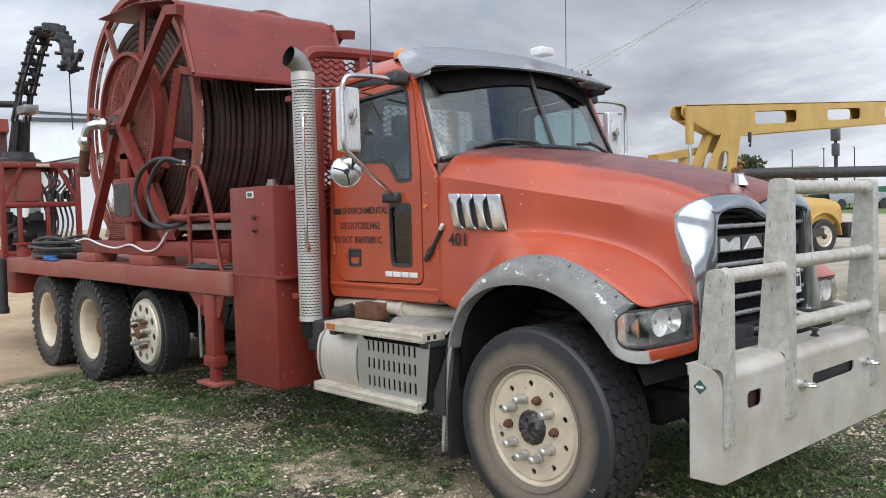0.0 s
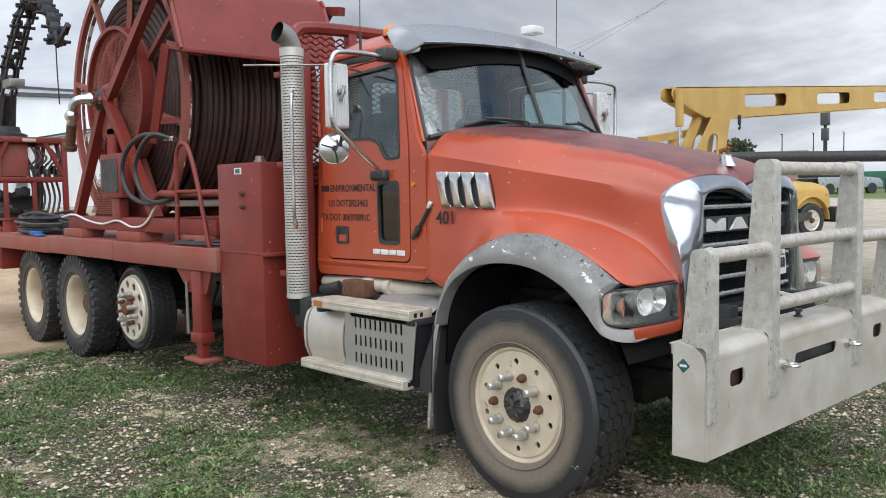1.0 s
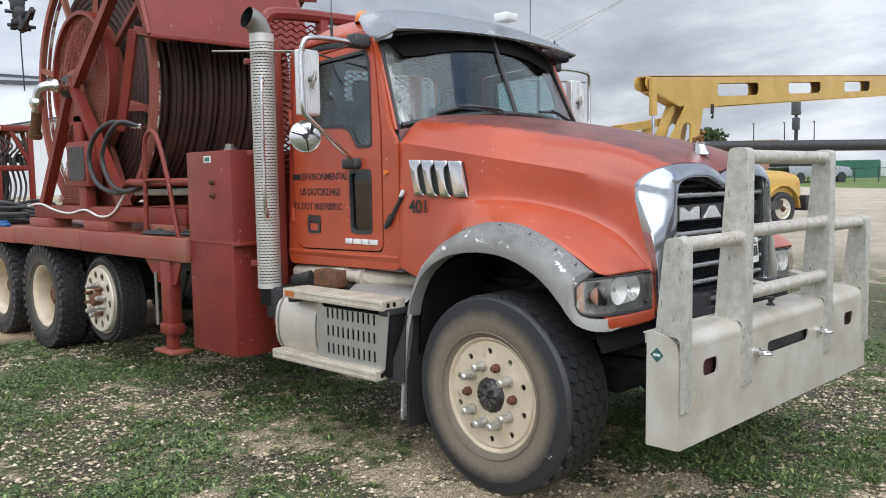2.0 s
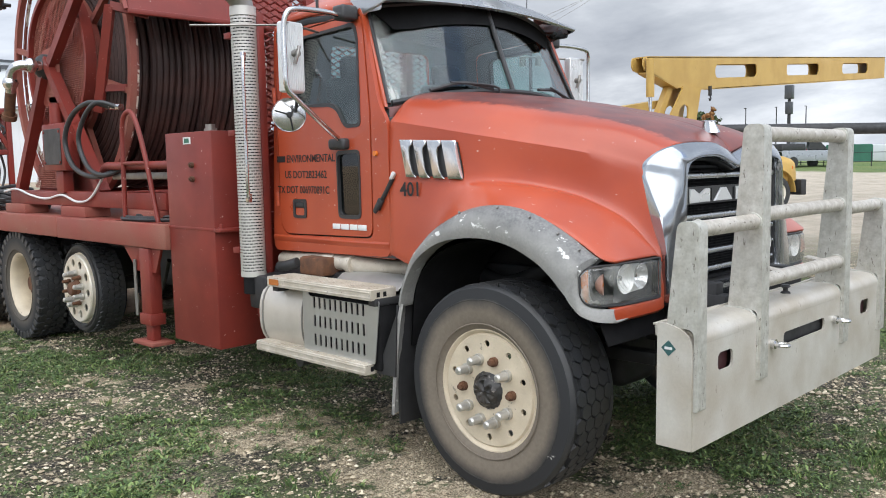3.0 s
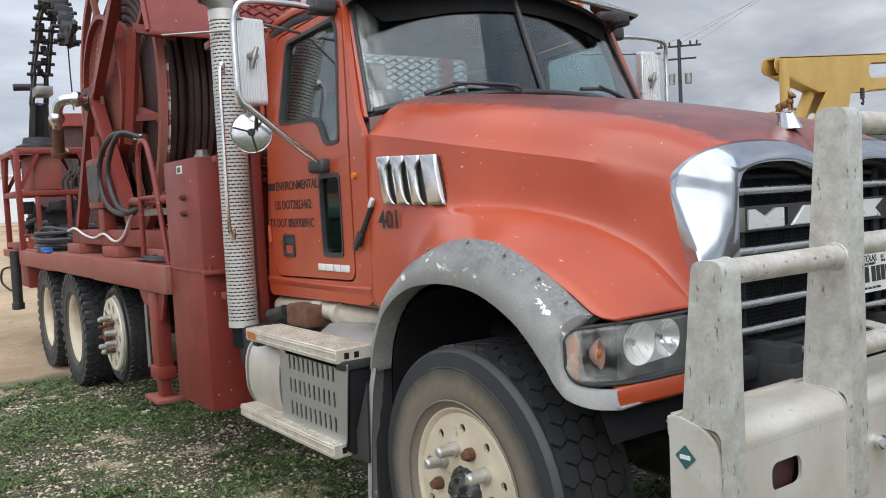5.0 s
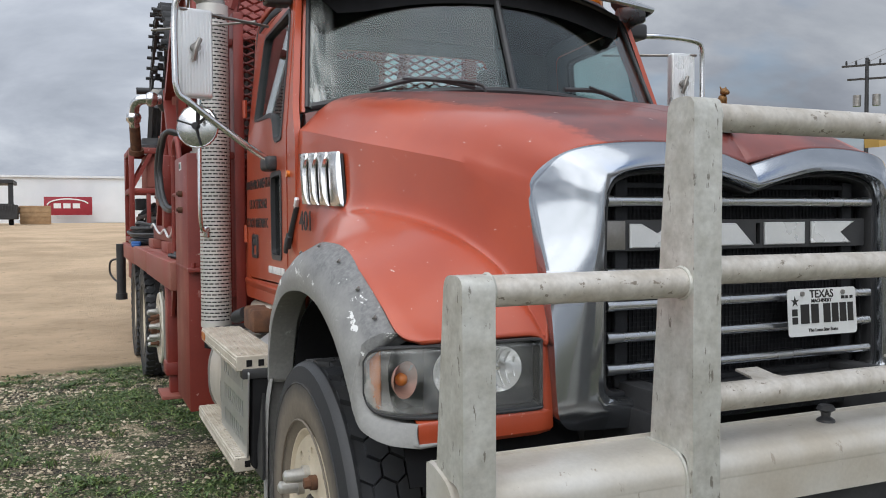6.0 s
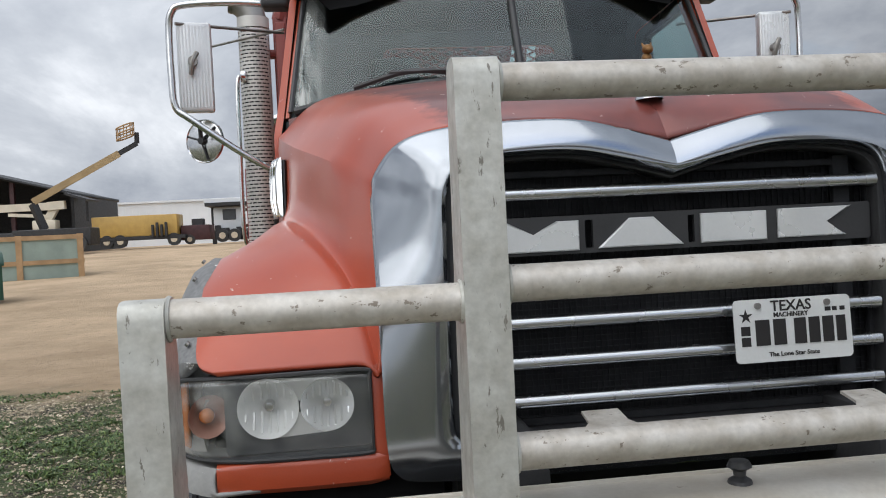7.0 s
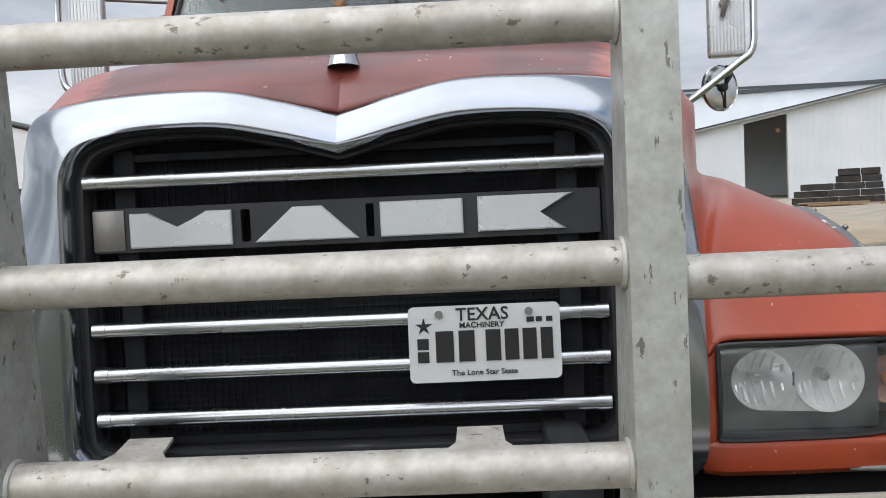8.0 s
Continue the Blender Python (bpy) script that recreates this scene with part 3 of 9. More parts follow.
def text(name, words, size, m, mat, parent, label="", depth=0.001, squeeze=1.0):
    """Lettering in the built-in font, turned into a mesh."""
    cu = bpy.data.curves.new(name, "FONT")
    cu.body, cu.size, cu.extrude = words, size, depth
    cu.resolution_u = 3
    cu.offset = 0.014 * size
    tmp = bpy.data.objects.new(name, cu)
    scene.collection.objects.link(tmp)
    me = bpy.data.meshes.new_from_object(tmp.evaluated_get(bpy.context.evaluated_depsgraph_get()))
    bpy.data.objects.remove(tmp)
    me.materials.clear()
    me.materials.append(mat)
    return part(name, me, mat, parent, label, m @ Matrix.Diagonal((squeeze, 1, 1, 1)))


# ---- the red truck ----
truck = thing("service_truck", (0, 3.5, 0), "orange-red heavy conventional truck with aluminium bull bar, parked on weedy gravel", "truck")


def tyre_mesh(name, R, w, rim, rows, count, block, shoulder, wall=None):
    """A tyre round the local x axis, outer face towards -x, with raised tread blocks."""
    bm = bm_new()
    h = w / 2
    prof = [(rim - 0.005, -h * 0.80), (rim + 0.012, -h * 0.90), (rim + 0.05, -h * 0.97), (rim + (R - rim) * 0.5, -h), (rim + (R - rim) * 0.66, -h * 0.998), (R - 0.055, -h * 0.97), (R - 0.024, -h * 0.90), (R - 0.016, -h * 0.78), (R - 0.014, 0)]
    if block == "hex":
        # a smooth rounded shoulder beside the blocks
        prof[6:8] = [(R - 0.018, -h * 0.93), (R - 0.006, -h * 0.87), (R - 0.001, -h * 0.80), (R - 0.004, -h * 0.745), (R - 0.014, -h * 0.735)]
    prof = prof + [(r, -a) for r, a in prof[-2::-1]]
    k = len(prof) - 1
    lathe(bm, prof, 64, None, [1 if i < 6 or i >= k - 6 else 0 for i in range(k)] + [1], closed=True)
    if block == "hex":
        # close-set six-sided blocks, column beside column, each second column half a step on
        W = h * 0.765
        bw = 2 * W / (rows + 1)
        for col in range(rows):
            a0 = -W + bw * (col + 1)
            edge = max(0.0, abs(a0) / h - 0.5)
            dt = 2 * math.pi / count / 3
            r0, r1 = R - 0.024, R + 0.004 - 0.030 * edge ** 2
            for i in range(count):
                t = 2 * math.pi * (i + 0.5 * (col % 2)) / count
                shape = [(-bw, -dt * 0.5), (-bw * 0.1, -dt), (bw, -dt * 0.5), (bw, dt * 0.5), (bw * 0.1, dt), (-bw, dt * 0.5)]
                lo, hi = [], []
                for da, tt in shape:
                    for lst, r, k in ((lo, r0, 0.95), (hi, r1, 0.89)):
                        u = max(-h * 0.97, min(h * 0.97, a0 + da * k))
                        rr = r - 0.10 * max(0.0, abs(u) / h - 0.80) ** 2 * 4
                        lst.append(bm.verts.new((u, rr * math.cos(t + tt * k), rr * math.sin(t + tt * k))))
                bm.faces.new(hi)
                for j in range(6):
                    bm.faces.new((lo[j], lo[(j + 1) % 6], hi[(j + 1) % 6], hi[j]))
    else:
        for row in range(rows):
            u = (row + 0.5) / rows * 2 - 1
            a0 = u * h * 0.84
            bw = h * 0.84 / rows * (0.90 if abs(u) < 0.7 else 1.0)
            for i in range(count):
                t = 2 * math.pi * (i + 0.5 * (row % 2)) / count
                dt = math.pi / count * block
                r0, r1 = R - 0.014, R + 0.001 - (0.006 if abs(u) > 0.7 else 0)
                skew = 0.012 * (1 if row % 2 else -1)
                shape = [(-bw, -dt * 0.55), (-bw * 0.35, -dt), (bw * 0.55, -dt * 0.9), (bw, -dt * 0.35), (bw, dt * 0.6), (bw * 0.3, dt), (-bw * 0.5, dt * 0.92), (-bw, dt * 0.45)]
                lo, hi = [], []
                for da, tt in shape:
                    for lst, r, k in ((lo, r0, 1.0), (hi, r1, 0.93)):
                        ang = t + tt * k + skew * da / bw
                        lst.append(bm.verts.new((a0 + da * k, r * math.cos(ang), r * math.sin(ang))))
                bm.faces.new(hi)
                for j in range(8):
                    bm.faces.new((lo[j], lo[(j + 1) % 8], hi[(j + 1) % 8], hi[j]))
    if shoulder:
        for i in range(count):
            t = 2 * math.pi * i / count
            for s in (-1, 1):
                c = Matrix.Rotation(t, 4, "X")
                box(bm, s * h * 0.80, s * h * 1.03, -0.028, 0.028, R - 0.075, R - 0.004, 0.006, 1, c)
    # moulded rings on the sidewall
    for s in (-1, 1):
        for rr in (rim + 0.035, R - 0.075):
            tube(bm, [(s * h * 0.985, rr * math.cos(a), rr * math.sin(a)) for a in [2 * math.pi * i / 40 for i in range(40)]], 0.004, 6, 0, True, 1)
    return mesh_of(bm, name, (RUBBER, wall or RUBBER), 30)


def hole_ring(n, r, rad, k=8):
    return [[(r * math.cos(2 * math.pi * i / n) + rad * math.cos(2 * math.pi * j / k), r * math.sin(2 * math.pi * i / n) + rad * math.sin(2 * math.pi * j / k)) for j in range(k)] for i in range(n)]


def circle(r, n=40):
    return [(r * math.cos(2 * math.pi * i / n), r * math.sin(2 * math.pi * i / n)) for i in range(n)]


def rim_mesh(name, R, w, disc, holes, hole_r, bore, edge=0.06, mat=None):
    """A steel wheel round the local x axis; the disc stands at x = disc."""
    bm = bm_new()
    h = w / 2
    s = -1 if disc < 0 else 1
    lathe(bm, [(R + 0.012, -h * 0.97), (R + 0.014, -h * 0.90), (R - 0.012, -h * 0.84), (R - 0.030, -h * 0.55), (R - 0.034, h * 0.55), (R - 0.012, h * 0.84), (R + 0.014, h * 0.95), (R + 0.006, h * 0.97), (R - 0.02, h * 0.84), (R - 0.042, h * 0.5), (R - 0.042, -h * 0.5), (R - 0.022, -h * 0.82), (R + 0.004, -h * 0.97)], 56, closed=True)
    m = Matrix.Translation((disc, 0, 0)) @ SIDE
    plate(bm, circle(R - edge, 48), [circle(bore, 24)] + hole_ring(10, holes, hole_r), 0.012, m)
    # the dish between disc and barrel
    lathe(bm, [(R - edge - 0.001, disc - 0.012), (R - edge + 0.010, disc), (R - edge * 0.6, disc + 0.045), (R - edge * 0.6, disc + 0.065), (R - edge - 0.001, disc + 0.02)], 56, closed=True)
    return mesh_of(bm, name, mat or CREAM, 35)


def nut_mesh(name, r, length, cap):
    bm = bm_new()
    cyl(bm, (0, 0, 0), (-0.022, 0, 0), r * 1.25, 14)
    cyl(bm, (-0.022, 0, 0), (-0.022 - length, 0, 0), r, 14 if cap else 6, r * 0.86)
    if cap:
        cyl(bm, (-0.022 - length, 0, 0), (-0.030 - length, 0, 0), r * 0.86, 14, r * 0.5)
    return mesh_of(bm, name, NUTMETAL if cap else RUST, 40)


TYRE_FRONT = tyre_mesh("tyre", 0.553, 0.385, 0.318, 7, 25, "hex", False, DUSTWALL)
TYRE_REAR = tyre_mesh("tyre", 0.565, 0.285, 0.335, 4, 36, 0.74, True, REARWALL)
TYRE_LIFT = tyre_mesh("tyre", 0.425, 0.270, 0.325, 4, 46, 0.86, False, RUBBER)
RIM_FRONT = rim_mesh("wheel", 0.312, 0.34, -0.148, 0.246, 0.018, 0.085, 0.022)
RIM_DEEP = rim_mesh("wheel", 0.328, 0.24, 0.075, 0.205, 0.03, 0.11)
RIM_LIFT = rim_mesh("wheel", 0.318, 0.25, -0.150, 0.240, 0.038, 0.10, 0.012, WHEELPALE)
CAPNUT, BARENUT, STUD = nut_mesh("lug_nut", 0.025, 0.058, True), nut_mesh("lug_nut", 0.020, 0.020, False), nut_mesh("lug_nut", 0.018, 0.050, False)


def hub_mesh(name, r, length, mat):
    bm = bm_new()
    lathe(bm, [(0, -length), (r * 0.62, -length), (r * 0.72, -length + 0.012), (r * 0.78, -0.03), (r, -0.015), (r, 0.06), (0, 0.06)], 24)
    if mat is GREASE:
        bmesh.ops.subdivide_edges(bm, edges=bm.edges[:], cuts=2, use_grid_fill=True)
        for v in bm.verts:
            k = noise.noise(v.co * 38) + 0.6 * noise.noise(v.co * 85)
            v.co += Vector((0.014 * k, v.co.y * 0.10 * k, v.co.z * 0.10 * k))
    return mesh_of(bm, name, mat, 40)


HUB_FRONT, HUB_LIFT, HUB_REAR = hub_mesh("hub", 0.100, 0.050, GREASE), hub_mesh("hub", 0.085, 0.075, RUST), hub_mesh("hub", 0.11, 0.10, RUST)


def wheel(name, at, right, rim, tyre, hub, disc, nuts, spin=0.0, ring=0.146):
    """A wheel of the truck with its tyre, hub and nuts; the outer face looks to -x, or to +x when right is set."""
    m = Matrix.Translation(at) @ (Matrix.Rotation(math.pi, 4, "Z") if right else Matrix()) @ Matrix.Rotation(spin, 4, "X")
    w = part(name, rim, None, truck, "cream-painted steel wheel", m)
    part("tyre", tyre, None, w, "worn black tyre with dusty sidewall", m)
    if hub:
        part("hub", hub, None, w, "", m @ Matrix.Translation((disc, 0, 0)))
    for i, kind in enumerate(nuts):
        if kind == "-":
            continue
        a = 2 * math.pi * (i + 0.5) / len(nuts)
        part("lug_nut", CAPNUT if kind == "c" else STUD if kind == "s" else BARENUT, None, w, "chrome nut cover" if kind == "c" else "rusty bare nut", m @ Matrix.Translation((disc - 0.012, ring * math.cos(a), ring * math.sin(a))))
    return w


for right in (False, True):
    s = 1 if right else -1
    wheel("front_wheel", (s * 1.065, 0.125, 0.492), right, RIM_FRONT, TYRE_FRONT, HUB_FRONT, -0.148, "ccrcrccccr", 0.3, 0.166)
    wheel("lift_wheel", (s * 1.13, 5.13, 0.585), right, RIM_LIFT, TYRE_LIFT, HUB_LIFT, -0.155, "sccsccsccs", 0.1)
    for y in (6.51, 7.89):
        wheel("rear_wheel", (s * 1.19, y, 0.505), right, RIM_DEEP, TYRE_REAR, HUB_REAR, 0.07, "rrrrrrrrrr", y)
        wheel("inner_rear_wheel", (s * 0.86, y, 0.505), right, RIM_DEEP, TYRE_REAR, None, 0.07, "----------", y + 1)

# chassis, axles
bm = bm_new()
for s in (-1, 1):
    box(bm, s * 0.43 - 0.04, s * 0.43 + 0.04, -0.75, 9.9, 0.78, 1.04, 0.01)
for y in (0.6, 2.3, 3.3, 4.4, 5.7, 7.1, 8.6, 9.7):
    box(bm, -0.39, 0.39, y - 0.05, y + 0.05, 0.82, 1.0, 0.008)
part("chassis_frame", bm, BLACKMETAL, truck)
for y, z in ((0.125, 0.47), (5.13, 0.585), (6.51, 0.505), (7.89, 0.505)):
    bm = bm_new()
    cyl(bm, (-0.95, y, z), (0.95, y, z), 0.06, 16)
    box(bm, -0.2, 0.2, y - 0.16, y + 0.16, z - 0.16, z + 0.16, 0.06, 3)
    for s in (-1, 1):
        box(bm, s * 0.46 - 0.045, s * 0.46 + 0.045, y - 0.55, y + 0.55, z + 0.10, z + 0.17, 0.01)
    part("axle", bm, BLACKMETAL, truck)

# engine bay and inner wings, seen past the wheels
bm = bm_new()
box(bm, -0.40, 0.40, -0.35, 1.0, 0.70, 1.62, 0.06)
box(bm, -0.55, 0.55, -0.50, -0.40, 0.80, 1.66, 0.02)
for s in (-1, 1):
    tube(bm, [(s * 0.42, -0.1, 1.2), (s * 0.62, 0.1, 1.1), (s * 0.6, 0.5, 0.95), (s * 0.5, 0.9, 1.0)], 0.05, 10)
    cyl(bm, (s * 0.62, -0.35, 0.72), (s * 0.60, -0.30, 1.15), 0.045, 12)
part("engine", bm, BLACKMETAL, truck)
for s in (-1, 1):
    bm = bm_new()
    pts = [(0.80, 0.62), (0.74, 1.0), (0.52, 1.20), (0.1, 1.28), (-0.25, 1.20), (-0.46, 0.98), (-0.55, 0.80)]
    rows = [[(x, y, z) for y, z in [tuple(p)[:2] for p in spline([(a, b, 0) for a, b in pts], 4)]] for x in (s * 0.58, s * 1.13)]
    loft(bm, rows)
    # near-black without gloss, darker than the black plastic parts
    thicken(part("wheel_well", bm, NEAR_BLACK, truck), 0.012)

# ---- hood and fenders ----
STATIONS = (
    # y, then (x, z, how far behind y) from the middle outwards: crown, mid, shoulder, crease, waist, fender top, fender edge
    (1.04, (0.0, 2.135), (0.45, 2.125), (0.84, 2.075), (1.035, 1.925), (1.046, 1.62), (1.054, 1.36), (1.060, 1.13)),
    (0.76, (0.0, 2.095), (0.44, 2.085), (0.82, 2.035), (1.008, 1.880), (1.020, 1.62), (1.048, 1.40), (1.085, 1.09)),
    (0.42, (0.0, 2.035), (0.42, 2.027), (0.785, 1.975), (0.955, 1.820), (0.970, 1.60), (1.043, 1.520), (1.165, 1.36)),
    (0.10, (0.0, 1.970), (0.40, 1.962), (0.745, 1.915), (0.895, 1.765), (0.906, 1.565), (0.995, 1.532), (1.178, 1.438)),
    (-0.20, (0.0, 1.900), (0.37, 1.894), (0.695, 1.855), (0.825, 1.710), (0.834, 1.495), (0.925, 1.482), (1.172, 1.388)),
    (-0.40, (0.0, 1.840), (0.34, 1.838), (0.650, 1.798, 0.02), (0.765, 1.662, 0.05), (0.772, 1.395), (0.845, 1.388), (1.162, 1.292)),
    (-0.52, (0.0, 1.775), (0.30, 1.786), (0.625, 1.750, 0.02), (0.730, 1.635, 0.07), (0.738, 1.280), (0.800, 1.270), (1.150, 1.218)),
    (-0.585, (0.0, 1.700), (0.28, 1.754), (0.610, 1.730, 0.02), (0.716, 1.622, 0.11), (0.724, 1.200), (0.780, 1.200), (1.100, 1.198, 0.02)),
)


def hood_rows(side):
    cols = []
    for k in range(7):
        cols.append(spline([(st[0] + (st[1 + k][2] if len(st[1 + k]) > 2 else 0.0), st[1 + k][0], st[1 + k][1]) for st in STATIONS], 6))
    rows = []
    for i in range(len(cols[0])):
        pts = [(cols[k][i][1], cols[k][i][2], cols[k][i][0]) for k in range(7)]
        # a rounded shoulder where the top turns into the side panel
        c, before, after = (Vector(pts[k]) for k in (3, 2, 4))
        pts[3] = tuple(c.lerp((before + after) / 2, 0.04))
        rows.append([(side * p[0], p[2], p[1]) for p in spline(pts[:4], 7)[:-1] + spline(pts[3:], 7)])
    return rows


for s, nm in ((-1, "right"), (1, "left")):
    bm = bm_new()
    rows = hood_rows(s)
    loft(bm, rows)
    ob = thicken(part("hood_half", bm, HOOD, truck, "chipped orange-red hood and fender shell", angle=32), 0.012)

# hood seam over the middle and the front lip
bm = bm_new()
tube(bm, [(0, y, z + 0.001) for y, z in ((1.03, 2.123), (0.76, 2.085), (0.42, 2.025), (0.1, 1.96), (-0.2, 1.89), (-0.4, 1.833), (-0.52, 1.772))], 0.004, 6, 4)
part("hood_seam", bm, HOODTOP, truck)


# chrome grille surround
OUTER = [(0.0, 1.690, -0.60), (0.10, 1.718, -0.605), (0.24, 1.748, -0.605), (0.42, 1.750, -0.595), (0.57, 1.738, -0.575), (0.655, 1.712, -0.545), (0.706, 1.655, -0.490), (0.722, 1.60, -0.470), (0.724, 1.50, -0.515), (0.724, 1.37, -0.578), (0.722, 1.20, -0.612), (0.720, 1.02, -0.628), (0.700, 0.945, -0.628), (0.62, 0.922, -0.630), (0.30, 0.915, -0.630), (0.0, 0.915, -0.630)]
INNER = [(0.0, 1.608), (0.10, 1.636), (0.24, 1.664), (0.38, 1.666), (0.47, 1.655), (0.520, 1.634), (0.544, 1.595), (0.550, 1.55), (0.552, 1.48), (0.554, 1.37), (0.556, 1.20), (0.556, 1.06), (0.545, 1.02), (0.50, 1.005), (0.30, 1.003), (0.0, 1.003)]


def surround(side, inset, y, follow=0.0):
    """Half of the surround's outline, from the middle over the top and down the side to the bottom; follow: how much it keeps to the outer edge's depth."""
    c = [((1 - inset) * a + inset * b, (1 - inset) * p + inset * q, (1 - follow) * y + follow * d) for (a, p, d), (b, q) in zip(OUTER, INNER)]
    sharp = [c[0]] + [tuple(v) for v in spline(c[1:], 5)]
    return [(side * a, d, z) for a, z, d in sharp]


for s in (-1, 1):
    bm = bm_new()
    loft(bm, [[(x, y + 0.085, z) for x, y, z in surround(s, 0.012, -0.60, 1.0)], surround(s, 0.0, -0.60, 1.0), surround(s, 0.06, -0.640, 0.86), surround(s, 0.38, -0.645, 0.42), surround(s, 0.72, -0.642, 0.08), surround(s, 0.90, -0.638), surround(s, 0.97, -0.624), surround(s, 1.0, -0.595), surround(s, 1.01, -0.55)])
    thicken(part("grille_surround", bm, SURROUND, truck, "polished chrome grille surround", angle=50), 0.005)

bm = bm_new()
for s in (-1, 1):
    loft(bm, [surround(s, 0.99, -0.598), surround(s, 1.10, -0.600), surround(s, 1.13, -0.585), surround(s, 1.14, -0.54)])
thicken(part("grille_gasket", bm, BLACK, truck), 0.008)
bm = bm_new()
box(bm, -0.60, 0.60, -0.53, -0.50, 0.96, 1.72, 0.004)
part("radiator_screen", bm, MESHDARK, truck, "fine black radiator screen")
bm = bm_new()
for i in range(72):
    x = -0.53 + i * 1.06 / 71
    box(bm, x - 0.0012, x + 0.0012, -0.537, -0.531, 1.02, 1.66)
for i in range(44):
    z = 1.02 + i * 0.62 / 43
    box(bm, -0.53, 0.53, -0.540, -0.5375, z - 0.0011, z + 0.0011)
tagged(part("screen_mesh", bm, MESHDARK, truck), kind="stuff")
bm = bm_new()
for x in (-0.545, -0.46, 0.46, 0.545):
    box(bm, x - 0.022, x + 0.022, -0.565, -0.545, 1.02, 1.64, 0.004)
box(bm, -0.44, 0.44, -0.562, -0.545, 1.615, 1.632, 0.004)
box(bm, -0.44, 0.44, -0.562, -0.545, 1.015, 1.035, 0.004)
part("grille_frame", bm, MESHDARK, truck)
for z in (1.575, 1.362, 1.268, 1.174, 1.080):
    bm = bm_new()
    cyl(bm, (-0.505, -0.588, z), (0.505, -0.588, z), 0.0155, 18)
    for s in (-1, 1):
        cyl(bm, (s * 0.504, -0.588, z), (s * 0.532, -0.588, z), 0.017, 18)
        cyl(bm, (s * 0.50, -0.575, z), (s * 0.50, -0.548, z), 0.008, 8)
    part("grille_bar", bm, CHROME, truck, "chrome grille bar")
# name plate: lettering drawn as plain polished blocks
bm = bm_new()
plate(bm, rounded(-0.525, 0.525, 1.428, 1.520, 0.006), [rounded(-0.215, -0.195, 1.440, 1.508, 0.004), rounded(0.045, 0.062, 1.440, 1.508, 0.004)], 0.014, Matrix.Translation((0, -0.565, 0)) @ FRONT)
badge = part("name_plate", bm, BLACK, truck, "dark name plate with polished blocks")
for poly in ([(-0.445, 1.436), (-0.445, 1.508), (-0.405, 1.508), (-0.345, 1.474), (-0.285, 1.508), (-0.232, 1.508), (-0.232, 1.436)], [(-0.185, 1.438), (-0.105, 1.508), (-0.045, 1.508), (0.030, 1.438)], [(0.075, 1.438), (0.075, 1.510), (0.245, 1.510), (0.245, 1.438)], [(0.275, 1.440), (0.275, 1.512), (0.470, 1.512), (0.395, 1.476), (0.455, 1.440)]):
    bm = bm_new()
    plate(bm, poly, [], 0.012, Matrix.Translation((0, -0.578, 0)) @ FRONT)
    bmesh.ops.bevel(bm, geom=[e for e in bm.edges if len(e.link_faces) == 2 and e.calc_face_angle(0) > 0.6], offset=0.003, segments=1, affect="EDGES")
    part("badge_block", bm, SHELL, badge, "brushed metal block")
bm = bm_new()
box(bm, -0.525, -0.458, -0.582, -0.579, 1.432, 1.516, 0.002)
part("badge_end", bm, STEEL, badge)

# number plate, its characters drawn as bars
plate_m = Matrix.Translation((0.2775, -0.632, 1.219)) @ pose(0, 0, 0, -4, 0, 0.8) @ FRONT
bm = bm_new()
plate(bm, rounded(-0.152, 0.152, -0.076, 0.076, 0.012), [], 0.002, plate_m)
np_ob = part("number_plate", bm, WHITE, truck, "white embossed number plate with dark bars")
for x0, x1 in ((-0.098, -0.062), (-0.052, -0.020), (0.002, 0.032), (0.040, 0.068), (0.076, 0.104), (0.112, 0.136)):
    bm = bm_new()
    box(bm, x0, x1, -0.036, 0.026, 0.002, 0.0042, 0, 1, plate_m)
    part("plate_bar", bm, DECAL, np_ob)
for i, z in enumerate((-0.036, -0.010)):
    bm = bm_new()
    box(bm, -0.135, -0.112, z, z + 0.022, 0.002, 0.0035, 0, 1, plate_m)
    part("plate_bar", bm, DECAL, np_ob)
text("plate_word", "The Lone Star State", 0.0155, plate_m @ Matrix.Translation((-0.068, -0.063, 0.003)), DECAL, np_ob, "", 0.0008, 1.05)
bm = bm_new()
star = [((0.0185 if i % 2 == 0 else 0.0065) * math.sin(i * math.pi / 5) - 0.121, (0.0185 if i % 2 == 0 else 0.0065) * math.cos(i * math.pi / 5) + 0.036) for i in range(10)]
plate(bm, star, [], 0.001, plate_m @ Matrix.Translation((0, 0, 0.002)))
part("plate_star", bm, DECAL, np_ob, "dark five-pointed star")
for x0, x1, z in ((0.085, 0.100, 0.043), (0.104, 0.116, 0.043), (0.124, 0.137, 0.043)):
    bm = bm_new()
    box(bm, x0, x1, z - 0.005, z + 0.005, 0.002, 0.0032, 0, 1, plate_m)
    part("plate_bar", bm, DECAL, np_ob)
text("plate_word", "TEXAS", 0.036, plate_m @ Matrix.Translation((-0.056, 0.046, 0.003)), DECAL, np_ob, "", 0.0008)
text("plate_word", "MACHINERY", 0.016, plate_m @ Matrix.Translation((-0.050, 0.031, 0.003)), DECAL, np_ob, "", 0.0008)
for x in (-0.090, 0.090):
    bm = bm_new()
    cyl(bm, plate_m @ Vector((x, 0.060, 0.001)), plate_m @ Vector((x, 0.060, 0.008)), 0.008, 10)
    part("plate_bolt", bm, STEEL, np_ob)

